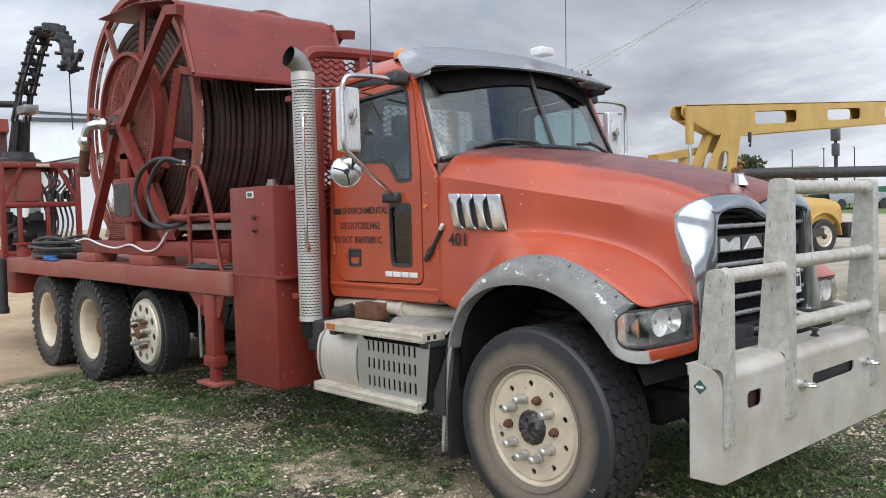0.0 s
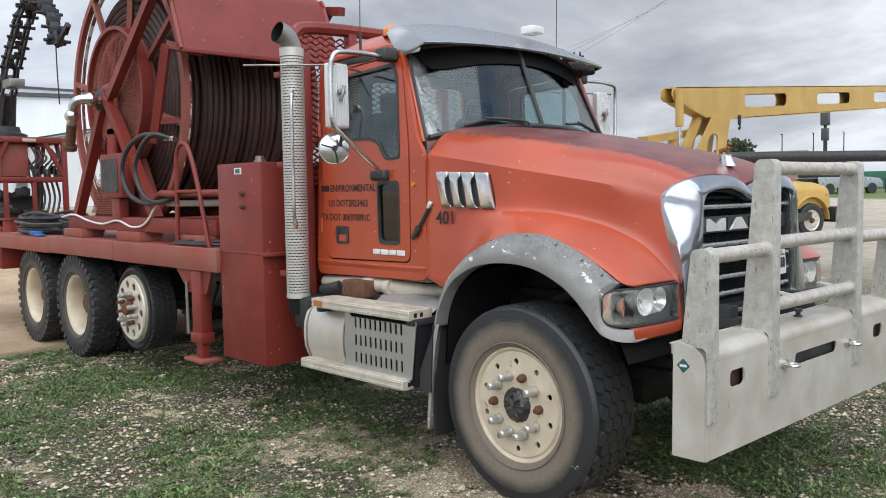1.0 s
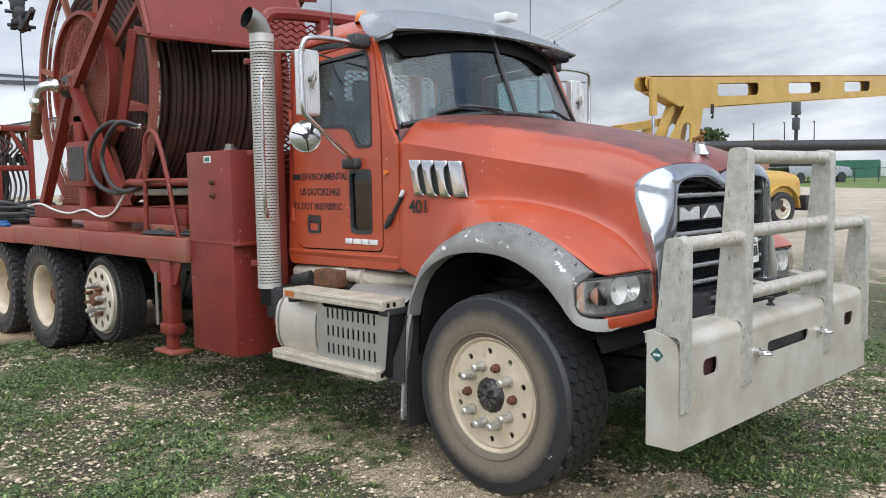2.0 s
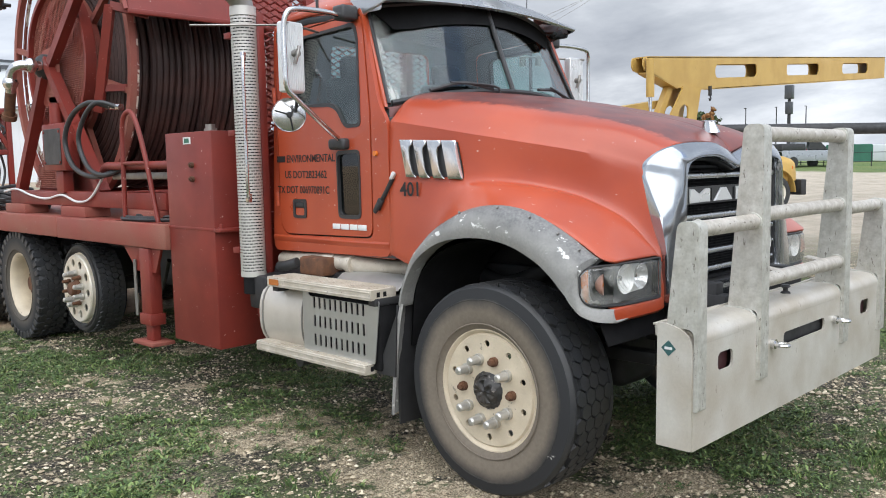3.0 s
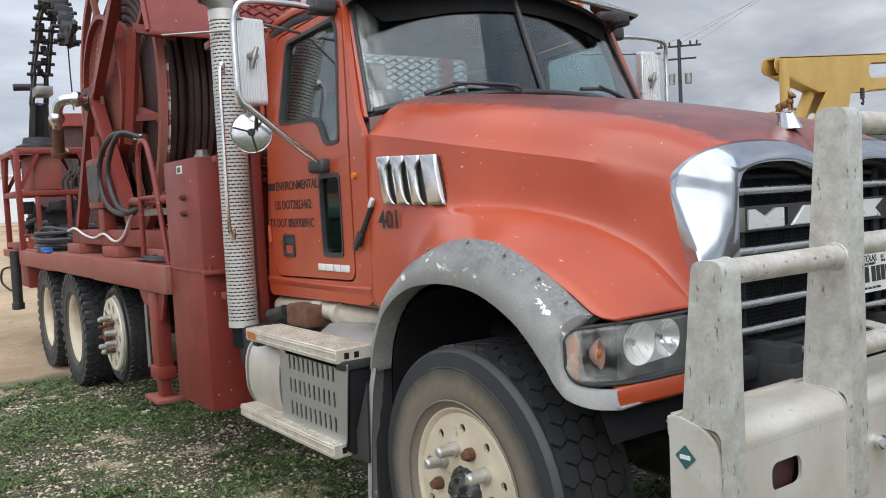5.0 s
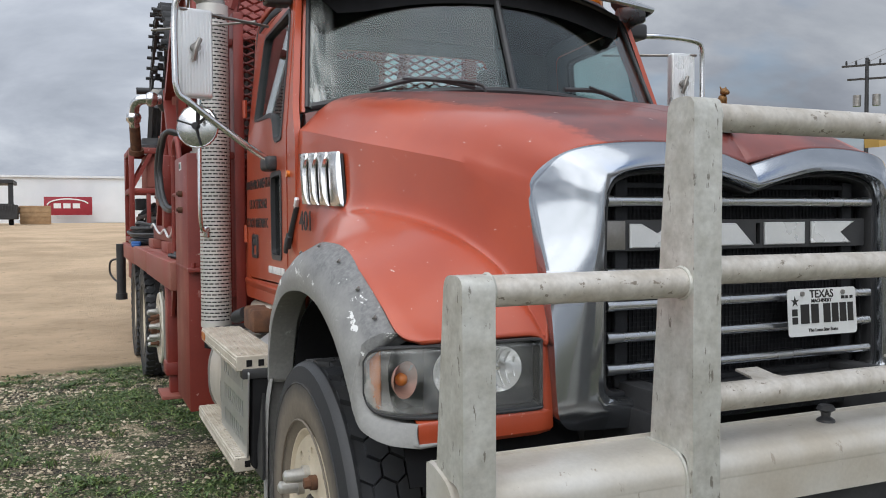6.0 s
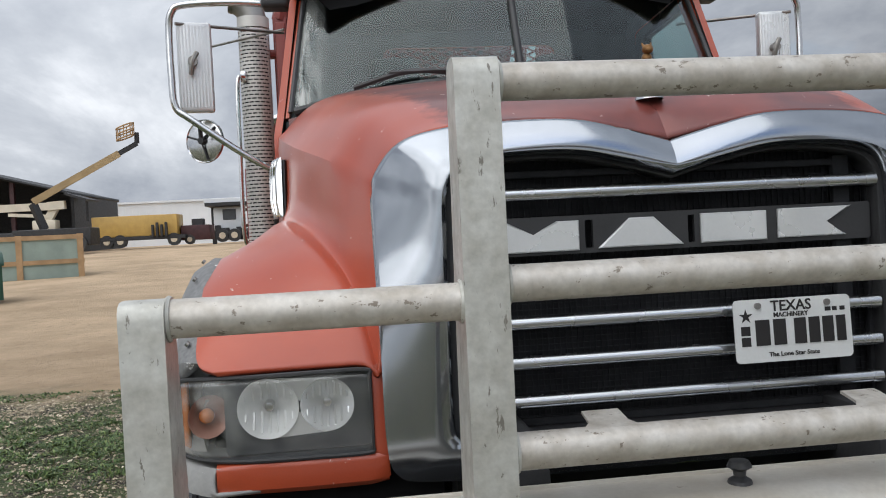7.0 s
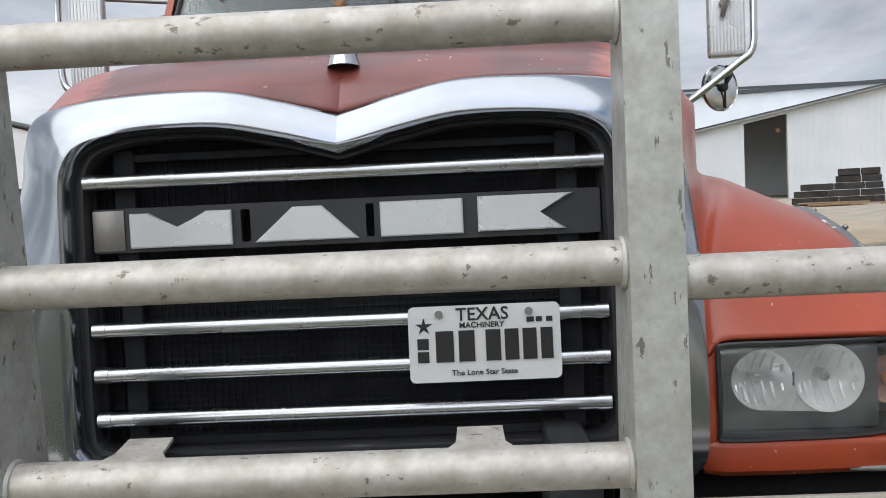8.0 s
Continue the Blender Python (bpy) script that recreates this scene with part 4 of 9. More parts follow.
# hood emblem: a small gold animal figure on a chrome foot
bm = bm_new()
loft(bm, [[(x * 0.036, -0.47 + y * 0.055, 1.806) for x, y in circle(1, 16)], [(x * 0.030, -0.465 + y * 0.045, 1.83) for x, y in circle(1, 16)], [(x * 0.020, -0.455 + y * 0.034, 1.872) for x, y in circle(1, 16)]], True)
box(bm, -0.020, 0.020, -0.49, -0.42, 1.868, 1.876, 0.003)
part("emblem_foot", bm, CHROME_DULL, truck)
bm = bm_new()
for c, r in (((0, -0.44, 1.930), (0.020, 0.040, 0.024)), ((0, -0.475, 1.945), (0.022, 0.026, 0.028)), ((0, -0.488, 1.982), (0.024, 0.022, 0.021)), ((0, -0.508, 1.976), (0.016, 0.012, 0.012)), ((0, -0.402, 1.916), (0.020, 0.024, 0.030))):
    bmesh.ops.create_icosphere(bm, subdivisions=2, radius=1.0, matrix=Matrix.LocRotScale(c, None, r))
for x, y in ((-0.014, -0.487), (0.014, -0.487), (-0.015, -0.40), (0.015, -0.40)):
    cyl(bm, (x, y, 1.875), (x, y + 0.008, 1.932), 0.009, 8)
for s in (-1, 1):
    cyl(bm, (s * 0.014, -0.482, 1.995), (s * 0.020, -0.476, 2.010), 0.007, 6, 0.003)
for v in bm.verts:
    v.co = Vector((0, -0.455, 1.868)) + (v.co - Vector((0, -0.445, 1.875))) * 0.62
part("hood_emblem", bm, GOLD, truck, "small tarnished gold figure")

# ---- fender flares and headlights ----
EDGE = [(0.84, 0.88), (0.785, 1.00), (0.66, 1.20), (0.46, 1.355), (0.24, 1.435), (0.02, 1.448), (-0.18, 1.398), (-0.34, 1.322), (-0.455, 1.250), (-0.512, 1.214), (-0.488, 1.206), (-0.450, 1.165), (-0.446, 1.08), (-0.466, 1.006), (-0.515, 0.980), (-0.565, 0.976)]
ARCH = [(0.775, 0.86), (0.735, 0.98), (0.63, 1.135), (0.44, 1.245), (0.20, 1.282), (-0.02, 1.262), (-0.20, 1.190), (-0.30, 1.118), (-0.345, 1.075), (-0.37, 1.050), (-0.385, 1.035), (-0.400, 1.016), (-0.425, 0.988), (-0.470, 0.948), (-0.530, 0.920), (-0.582, 0.912)]
XEDGE = [1.10, 1.115, 1.145, 1.166, 1.178, 1.180, 1.173, 1.163, 1.150, 1.142, 1.190, 1.232, 1.238, 1.224, 1.170, 1.114]
XARCH = [1.235, 1.24, 1.245, 1.25, 1.25, 1.25, 1.25, 1.25, 1.25, 1.25, 1.25, 1.25, 1.25, 1.24, 1.190, 1.114]
for s in (-1, 1):
    e = spline([(s * x, y, z) for x, (y, z) in zip(XEDGE, EDGE)], 5)
    a = spline([(s * x, y, z) for x, (y, z) in zip(XARCH, ARCH)], 5)
    rows = [[p + Vector((-s * 0.08, -0.012, -0.012)) for p in e], e]
    for t, out in ((0.25, 0.034), (0.55, 0.042), (0.85, 0.022)):
        rows.append([p.lerp(q, t) + Vector((s * out, 0, 0.012)) * (1.0 if i < 42 else max(0.15, 1 - (i - 42) / 12)) for i, (p, q) in enumerate(zip(e, a))])
    rows += [a, [q + Vector((-s * 0.10, 0, 0.004)) for q in a]]
    bm = bm_new()
    loft(bm, rows)
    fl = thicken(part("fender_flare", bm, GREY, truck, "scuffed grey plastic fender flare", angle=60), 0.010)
    for k in (18, 24, 29, 34, 39):
        bm = bm_new()
        c = e[k].lerp(a[k], 0.12) + Vector((s * 0.020, 0, 0.010))
        cyl(bm, c, c + Vector((s * 0.006, 0, 0.005)), 0.007, 10)
        part("flare_bolt", bm, STEEL, fl)
    # lower mud guard behind the wheel
    bm = bm_new()
    loft(bm, [[(s * x, y, z) for x, y, z in spline([(1.10, 0.86 + d, 0.90), (1.115, 0.855 + d, 0.70), (1.12, 0.87 + d, 0.24)], 4)] for d in (0,)] + [[(s * x, y, z) for x, y, z in spline([(1.235, 0.775, 0.88), (1.25, 0.80, 0.70), (1.245, 0.86, 0.22)], 4)], [(s * x, y, z) for x, y, z in spline([(1.225, 0.755, 0.88), (1.24, 0.78, 0.70), (1.235, 0.845, 0.22)], 4)]])
    thicken(part("mud_guard", bm, GREY, truck), 0.008)
    bm = bm_new()
    box(bm, s * 0.66, s * 1.20, 0.83, 0.845, 0.16, 0.86, 0.004)
    part("mud_flap", bm, BLACK, truck)
    # lamp
    L1 = [(0.750, -0.588), (0.762, -0.588), (0.90, -0.585), (1.03, -0.570), (1.13, -0.535), (1.195, -0.490), (1.218, -0.462), (1.226, -0.448)]
    top = [1.172, 1.187, 1.187, 1.184, 1.181, 1.174, 1.158, 1.135]
    bot = [1.006, 0.991, 0.990, 0.988, 0.988, 0.996, 1.016, 1.046]
    T = spline([(s * x, y, z) for (x, y), z in zip(L1, top)], 4)
    Bt = spline([(s * x, y, z) for (x, y), z in zip(L1, bot)], 4)
    bm = bm_new()
    loft(bm, [[p + Vector((0, 0.004, 0.0)) for p in T], [p.lerp(q, 0.08) + Vector((s * 0.004, -0.014, 0)) for p, q in zip(T, Bt)], [p.lerp(q, 0.5) + Vector((s * 0.006, -0.022, 0)) for p, q in zip(T, Bt)], [p.lerp(q, 0.92) + Vector((s * 0.004, -0.014, 0)) for p, q in zip(T, Bt)], [q + Vector((0, 0.004, 0)) for q in Bt]])
    lens = part("headlight", bm, LENS, truck, "clear headlight unit with two round reflectors")
    lens.visible_shadow = False
    bm = bm_new()
    back = [[p + Vector((-s * 0.02, 0.105, -0.004)) for p in T], [q + Vector((-s * 0.02, 0.105, 0.004)) for q in Bt]]
    front = [[p for p in T], [q for q in Bt]]
    loft(bm, [front[0], back[0], back[1], front[1]])
    thicken(part("lamp_bowl", bm, BEZEL, lens), 0.006)
    for cx, cy, r, kind in ((0.852, -0.532, 0.062, CLEAR_REFLECTOR), (0.990, -0.536, 0.070, REFLECTOR)):
        bm = bm_new()
        m = Matrix.Translation((s * cx, cy, 1.103)) @ Matrix.Rotation(radians(-90), 4, "Z")
        lathe(bm, [(0, -0.046), (r * 0.22, -0.043), (r * 0.45, -0.034), (r * 0.72, -0.016), (r * 0.92, 0.004), (r, 0.014), (r * 1.02, 0.016), (r * 1.03, 0.010)], 40, m)
        part("reflector", bm, kind, lens, "round silvered reflector", angle=50)
        bm = bm_new()
        lathe(bm, [(0, -0.008), (r * 0.15, -0.010), (r * 0.19, -0.016), (r * 0.19, -0.046)], 16, m)
        part("bulb_shield", bm, CHROME_DULL, lens)
        # moulded flutes of the reflector
        for k in range(-3, 4):
            x = k * r * 0.26
            h = math.sqrt(max(0.0, (r * 0.9) ** 2 - x * x))
            for z0, z1 in ((-h, -r * 0.22), (r * 0.22, h)):
                if z1 - z0 > 0.012:
                    bm = bm_new()
                    tube(bm, [m @ Vector((0.012 - 0.057 * (1 - (x * x + z * z) / (r * r)), x, z)) for z in (z0, (z0 + z1) / 2, z1)], 0.0035, 6, 2)
                    part("reflector_flute", bm, kind, lens)
    # pale bridge between the two bowls
    bm = bm_new()
    arc = lambda cx, r, a0, a1: [(s * (cx + r * math.cos(radians(a0 + (a1 - a0) * i / 9))), 1.103 + r * math.sin(radians(a0 + (a1 - a0) * i / 9))) for i in range(10)]
    for up in (1, -1):
        plate(bm, arc(0.852, 0.0635, 90 * up, 12 * up) + arc(0.990, 0.0712, 168 * up, 94 * up), [], 0.003, Matrix.Translation((0, -0.545, 0)) @ FRONT)
    part("reflector_bridge", bm, SHELL, lens)
    bm = bm_new()
    loft(bm, [[p + Vector((-s * 0.006, 0.016, -0.008)) for p in T[20:]], [q + Vector((-s * 0.006, 0.016, 0.008)) for q in Bt[20:]]])
    thicken(part("turn_signal", bm, ORANGE_CLEAR, lens, "amber turn signal"), 0.01)
    bm = bm_new()
    plate(bm, soften([(s * 0.752, 1.0), (s * 1.090, 0.998), (s * 1.090, 1.178), (s * 0.752, 1.180)], 0.012), [arc(0.852, 0.0642, 92, 268) + arc(0.990, 0.0722, -94, 94)], 0.003, Matrix.Translation((0, -0.5452, 0)) @ FRONT)
    part("bezel", bm, BEZEL, lens, "smoky dark inner bezel")
    # the pinkish glow round the amber bulb is put into the bowl's colour
    bm = bm_new()
    m = Matrix.Translation((s * 1.140, -0.500, 1.088)) @ Matrix.Rotation(radians(-90 - 30 * s), 4, "Z")
    lathe(bm, [(0, -0.020), (0.020, -0.014), (0.040, 0.002), (0.052, 0.020)], 20, m)
    part("signal_reflector", bm, SALMON, lens, "signal bowl with a pinkish glow in its colour", angle=50)
    bm = bm_new()
    bmesh.ops.create_icosphere(bm, subdivisions=2, radius=0.019, matrix=m @ Matrix.Translation((0.004, 0, 0)))
    part("signal_bulb", bm, AMBER, lens, "amber bulb")
    # gasket round the lamp, bumper corner below it
    bm = bm_new()
    loop = T + Bt[::-1]
    tube(bm, [p + Vector((0, -0.004, 0)) for p in loop], 0.005, 6, 0, True)
    part("lamp_gasket", bm, BLACK, lens)
    bm = bm_new()
    low = [(0.716, -0.590, 0.992), (0.76, -0.592, 0.986), (0.90, -0.590, 0.984), (1.03, -0.578, 0.982), (1.113, -0.562, 0.978)]
    P0 = [Vector((s * x, y, z)) for x, y, z in low]
    loft(bm, [[p + Vector((0, 0.03, 0.004)) for p in P0], P0, [p + Vector((0, -0.006, -0.010)) for p in P0], [p + Vector((0, -0.006, -0.058)) for p in P0], [p + Vector((0, 0.008, -0.071)) for p in P0], [p + Vector((0, 0.09, -0.075)) for p in P0]])
    thicken(part("lamp_panel", bm, PAINT, truck), 0.008)
    # panel between grille and lamp
    bm = bm_new()
    loft(bm, [[(s * 0.712, -0.570, 1.20), (s * 0.718, -0.598, 1.05), (s * 0.714, -0.596, 0.935)], [(s * 0.745, -0.588, 1.192), (s * 0.747, -0.590, 1.05), (s * 0.748, -0.588, 0.935)]])
    thicken(part("nose_panel", bm, PAINT, truck), 0.01)

# hood side vents
for s in (-1, 1):
    bm = bm_new()
    def vent_at(u, v, out=0.0):
        """u: rear to front, v: top to bottom on the hood's side."""
        y = 0.945 - 0.405 * u - 0.050 * v
        z = 1.802 - 0.018 * u - 0.200 * v
        x = 1.041 - 0.032 * u - 0.024 * u * u + out
        return Vector((s * x, y, z))
    loft(bm, [[vent_at(u, v, 0.004) for u in (0.0, 1.0)] for v in (0.0, 1.0)])
    vent = thicken(part("side_vent", bm, BLACK, truck, "chrome hood vent with four blades"), 0.01)
    for k in range(4):
        u0 = k * 0.25 + 0.004
        bm = bm_new()
        rows = []
        # each blade meets the next at the top and parts from it below
        for v, w in ((-0.04, 0.240), (0.03, 0.246), (0.10, 0.240), (0.18, 0.205), (0.30, 0.180), (0.55, 0.165), (0.80, 0.160), (0.95, 0.175), (1.04, 0.20)):
            w = 0.246 if k == 3 else w
            lip = 0.010 * (1 - abs(2 * v - 1) ** 4) if 0 < v < 1 else 0.0
            rows.append([vent_at(u0, v, 0.006), vent_at(u0 + 0.015, v, 0.016 + 0.004 * v), vent_at(u0 + w * 0.6, v, 0.020 + lip), vent_at(u0 + w - 0.012, v, 0.019 + lip), vent_at(u0 + w, v, 0.010)])
        loft(bm, rows)
        thicken(part("vent_blade", bm, CHROME_DULL, vent, "chrome blade", angle=25), 0.004)
    # rubber hood latch
    bm = bm_new()
    cyl(bm, (s * 1.052, 1.008, 1.585), (s * 1.062, 1.115, 1.435), 0.014, 10)
    box(bm, -0.012, 0.012, -0.02, 0.02, -0.035, 0.035, 0.006, 2, Matrix.Translation((s * 1.066, 1.12, 1.43)) @ Matrix.Rotation(radians(36), 4, "X"))
    latch = part("hood_latch", bm, BLACKMETAL, truck, "black hood latch with a bright eye")
    bm = bm_new()
    box(bm, -0.010, 0.010, -0.014, 0.014, -0.032, 0.022, 0.006, 2, Matrix.Translation((s * 1.056, 1.003, 1.602)) @ Matrix.Rotation(radians(36), 4, "X"))
    part("latch_eye", bm, SHELL, latch)
    bm = bm_new()
    box(bm, -0.010, 0.010, -0.014, 0.014, -0.045, 0.03, 0.006, 2, Matrix.Translation((s * 1.072, 1.132, 1.415)) @ Matrix.Rotation(radians(36), 4, "X"))
    part("latch_handle", bm, BLACK, latch)
text("unit_number", "401", 0.115, Matrix.Translation((-1.060, 0.940, 1.482)) @ pose(0, 0, 0, 0, 0, 5.0) @ LETTER, DECAL, truck, "black vinyl unit number", 0.001, 0.95)

# ---- cab ----
DOOR = [(1.205, 1.225), (2.10, 1.212), (2.16, 1.27), (2.165, 1.95), (2.12, 2.56), (1.38, 2.60), (1.335, 2.50), (1.205, 1.95)]
WINDOW = [(1.285, 1.905), (1.44, 1.90), (1.53, 2.015), (1.60, 2.045), (2.02, 2.06), (1.99, 2.52), (1.42, 2.55), (1.375, 2.46)]
PEEP = [(1.305, 1.335), (1.525, 1.335), (1.535, 1.755), (1.305, 1.76)]


def lean(bm, s):
    """Tilts the upper part of a side panel inwards."""
    for v in bm.verts:
        if v.co.z > 1.93:
            v.co.x -= s * (v.co.z - 1.93) * 0.13


def line_inside(bm, s):
    """Gives the inner faces of a side panel the cabin trim."""
    bmesh.ops.recalc_face_normals(bm, faces=bm.faces[:])
    for f in bm.faces:
        f.material_index = 1 if f.normal.x * s < -0.5 else 0


def grow(poly, d):
    c = Vector((sum(p[0] for p in poly) / len(poly), sum(p[1] for p in poly) / len(poly)))
    return [tuple(Vector(p) + (Vector(p) - c).normalized() * d) for p in poly]


for s in (-1, 1):
    at = Matrix.Translation((s * 1.05 + (0.03 if s < 0 else 0.0), 0, 0)) @ SIDE
    bm = bm_new()
    plate(bm, soften([(1.045, 1.11), (2.26, 1.09), (2.27, 2.64), (2.10, 2.70), (1.43, 2.68), (1.36, 2.62), (1.14, 2.03), (1.045, 1.92)], 0.06), [soften(grow(DOOR, 0.012), 0.06)], 0.03, at)
    lean(bm, s)
    line_inside(bm, s)
    part("cab_side", bm, (PAINT, CABIN), truck)
    bm = bm_new()
    plate(bm, soften(DOOR, 0.06), [soften(WINDOW, 0.04), soften(PEEP, 0.03)], 0.03, at @ Matrix.Translation((0, 0, 0.003)))
    bmesh.ops.bevel(bm, geom=[e for e in bm.edges if len(e.link_faces) == 2 and e.calc_face_angle(0) > 1.2 and abs(e.verts[0].co.x) > 1.05 and abs(e.verts[1].co.x) > 1.05], offset=0.005, segments=2, affect="EDGES")
    lean(bm, s)
    line_inside(bm, s)
    door = part("door", bm, (PAINT, CABIN), truck, "orange-red cab door with black lettering" if s < 0 else "orange-red cab door")
    for nm, poly, inner in (("window", WINDOW, 0.014), ("peep_window", PEEP, 0.012)):
        bm = bm_new()
        plate(bm, soften(grow(poly, 0.004), 0.04), [soften(grow(poly, -0.022), 0.035)], 0.038, at @ Matrix.Translation((0, 0, 0.0)))
        lean(bm, s)
        part("window_seal", bm, BLACK, door)
        bm = bm_new()
        plate(bm, soften(grow(poly, -0.010), 0.035), [], 0.005, at @ Matrix.Translation((0, 0, 0.012)))
        lean(bm, s)
        part(nm, bm, GLASS_PEEP if nm == "peep_window" else GLASS_SIDE, door, "tinted side glass").visible_shadow = False
    bm = bm_new()
    plate(bm, soften([(1.865, 1.322), (2.01, 1.322), (2.01, 1.448), (1.865, 1.448)], 0.02), [soften([(1.885, 1.34), (1.99, 1.34), (1.99, 1.43), (1.885, 1.43)], 0.015)], 0.012, at @ Matrix.Translation((0, 0, 0.030)))
    box(bm, s * 1.046, s * 1.052, 1.88, 1.995, 1.335, 1.435)
    box(bm, s * 1.05, s * 1.062, 1.89, 1.985, 1.39, 1.428, 0.006)
    part("door_handle", bm, BLACK, door, "black recessed door handle")
    # step-like fold under the door
    bm = bm_new()
    loft(bm, [[(s * 1.05, y, 1.20) for y in (1.06, 1.62, 2.26)], [(s * 1.058, y, 1.185) for y in (1.06, 1.62, 2.26)], [(s * 1.040, y, 1.12) for y in (1.06, 1.62, 2.26)], [(s * 1.00, y, 1.09) for y in (1.06, 1.62, 2.26)]])
    thicken(part("sill", bm, PAINT, truck), 0.01)
    bm = bm_new()
    cyl(bm, (s * 1.05, 1.155, 1.735), (s * 1.066, 1.155, 1.735), 0.016, 12)
    part("side_marker", bm, AMBER, truck, "small amber marker lamp")
    for z in (1.45, 2.15):
        bm = bm_new()
        cyl(bm, (s * 1.058, 2.185, z - 0.05), (s * 1.058, 2.185, z + 0.05), 0.013, 8)
        part("door_hinge", bm, PAINT, door)
# lettering on the door; the badge is drawn as plain white bars
DOORTEXT = Matrix.Translation((-1.0545, 0, 0)) @ LETTER
for words, y, z, size, sq in (("ENVIRONMENTAL", 2.075, 1.694, 0.070, 0.92), ("US DOT2823462", 2.10, 1.588, 0.070, 0.93), ("TX DOT 006970891C", 2.185, 1.487, 0.070, 0.88)):
    text("door_lettering", words, size, DOORTEXT @ Matrix.Translation((-y, z, 0)), DECAL, truck, "black vinyl lettering", 0.0008, sq)
bm = bm_new()
box(bm, -1.0550, -1.0535, 2.09, 2.185, 1.696, 1.738)
part("lettering_bar", bm, DECAL, truck, "worn black vinyl")
for y0, y1 in ((1.515, 1.588), (1.425, 1.505), (1.345, 1.415), (1.255, 1.335)):
    bm = bm_new()
    box(bm, -1.060, -1.053, y0, y1, 1.262, 1.297, 0.002)
    part("door_badge", bm, WHITE, truck, "plain white badge bar")

# back wall, floor, roof
bm = bm_new()
plate(bm, soften([(-1.04, 1.09), (1.04, 1.09), (0.97, 2.66), (-0.97, 2.66)], 0.08), [soften([(-0.51, 2.00), (0.51, 2.00), (0.50, 2.545), (-0.50, 2.545)], 0.06)], 0.03, Matrix.Translation((0, 2.285, 0)) @ FRONT)
bmesh.ops.recalc_face_normals(bm, faces=bm.faces[:])
for f in bm.faces:
    f.material_index = 1 if f.normal.y < -0.5 else 0
part("cab_back", bm, (PAINT, CABIN), truck)
bm = bm_new()
plate(bm, soften([(-0.52, 1.99), (0.52, 1.99), (0.51, 2.555), (-0.51, 2.555)], 0.06), [], 0.006, Matrix.Translation((0, 2.27, 0)) @ FRONT)
part("rear_window", bm, GLASS_REAR, truck).visible_shadow = False
bm = bm_new()
box(bm, -1.03, 1.03, 0.95, 2.26, 1.10, 1.16, 0.01)
box(bm, -1.0, 1.0, 1.02, 1.10, 1.16, 1.95, 0.01)
part("cab_floor", bm, CABIN, truck)
bm = bm_new()
rows = []
for y, zc, xe, ze in ((1.40, 2.730, 0.90, 2.640), (1.46, 2.795, 0.93, 2.670), (1.60, 2.830, 0.95, 2.690), (1.90, 2.825, 0.955, 2.700), (2.15, 2.785, 0.955, 2.685), (2.25, 2.715, 0.95, 2.66), (2.285, 2.66, 0.94, 2.62)):
    half = spline([(0, zc, 0), (xe * 0.55, zc - 0.012, 0), (xe * 0.86, zc - 0.035, 0), (xe, ze, 0), (xe + 0.012, ze - 0.05, 0)], 4)
    rows.append([(-p[0], y, p[1]) for p in half[::-1]] + [(p[0], y, p[1]) for p in half[1:]])
loft(bm, rows)
thicken(part("roof", bm, PAINT, truck, "orange-red cab roof", angle=60), 0.02)
bm = bm_new()
loft(bm, [[(x, y, z - 0.05) for x, y, z in r] for r in rows])
thicken(part("headliner", bm, SEAT, truck, angle=60), 0.01)

# windscreen in two panes, with pillars and centre bar
def ws(u, v):
    """u: -1 to 1 across, v: 0 at the foot to 1 at the top."""
    a = abs(u)
    b = Vector((0.988 * u, 0.955 + 0.165 * a ** 2, 2.135 - 0.105 * a ** 2))
    t = Vector((0.905 * u, 1.190 + 0.200 * a ** 2, 2.720 - 0.075 * a ** 2))
    return b.lerp(t, v)


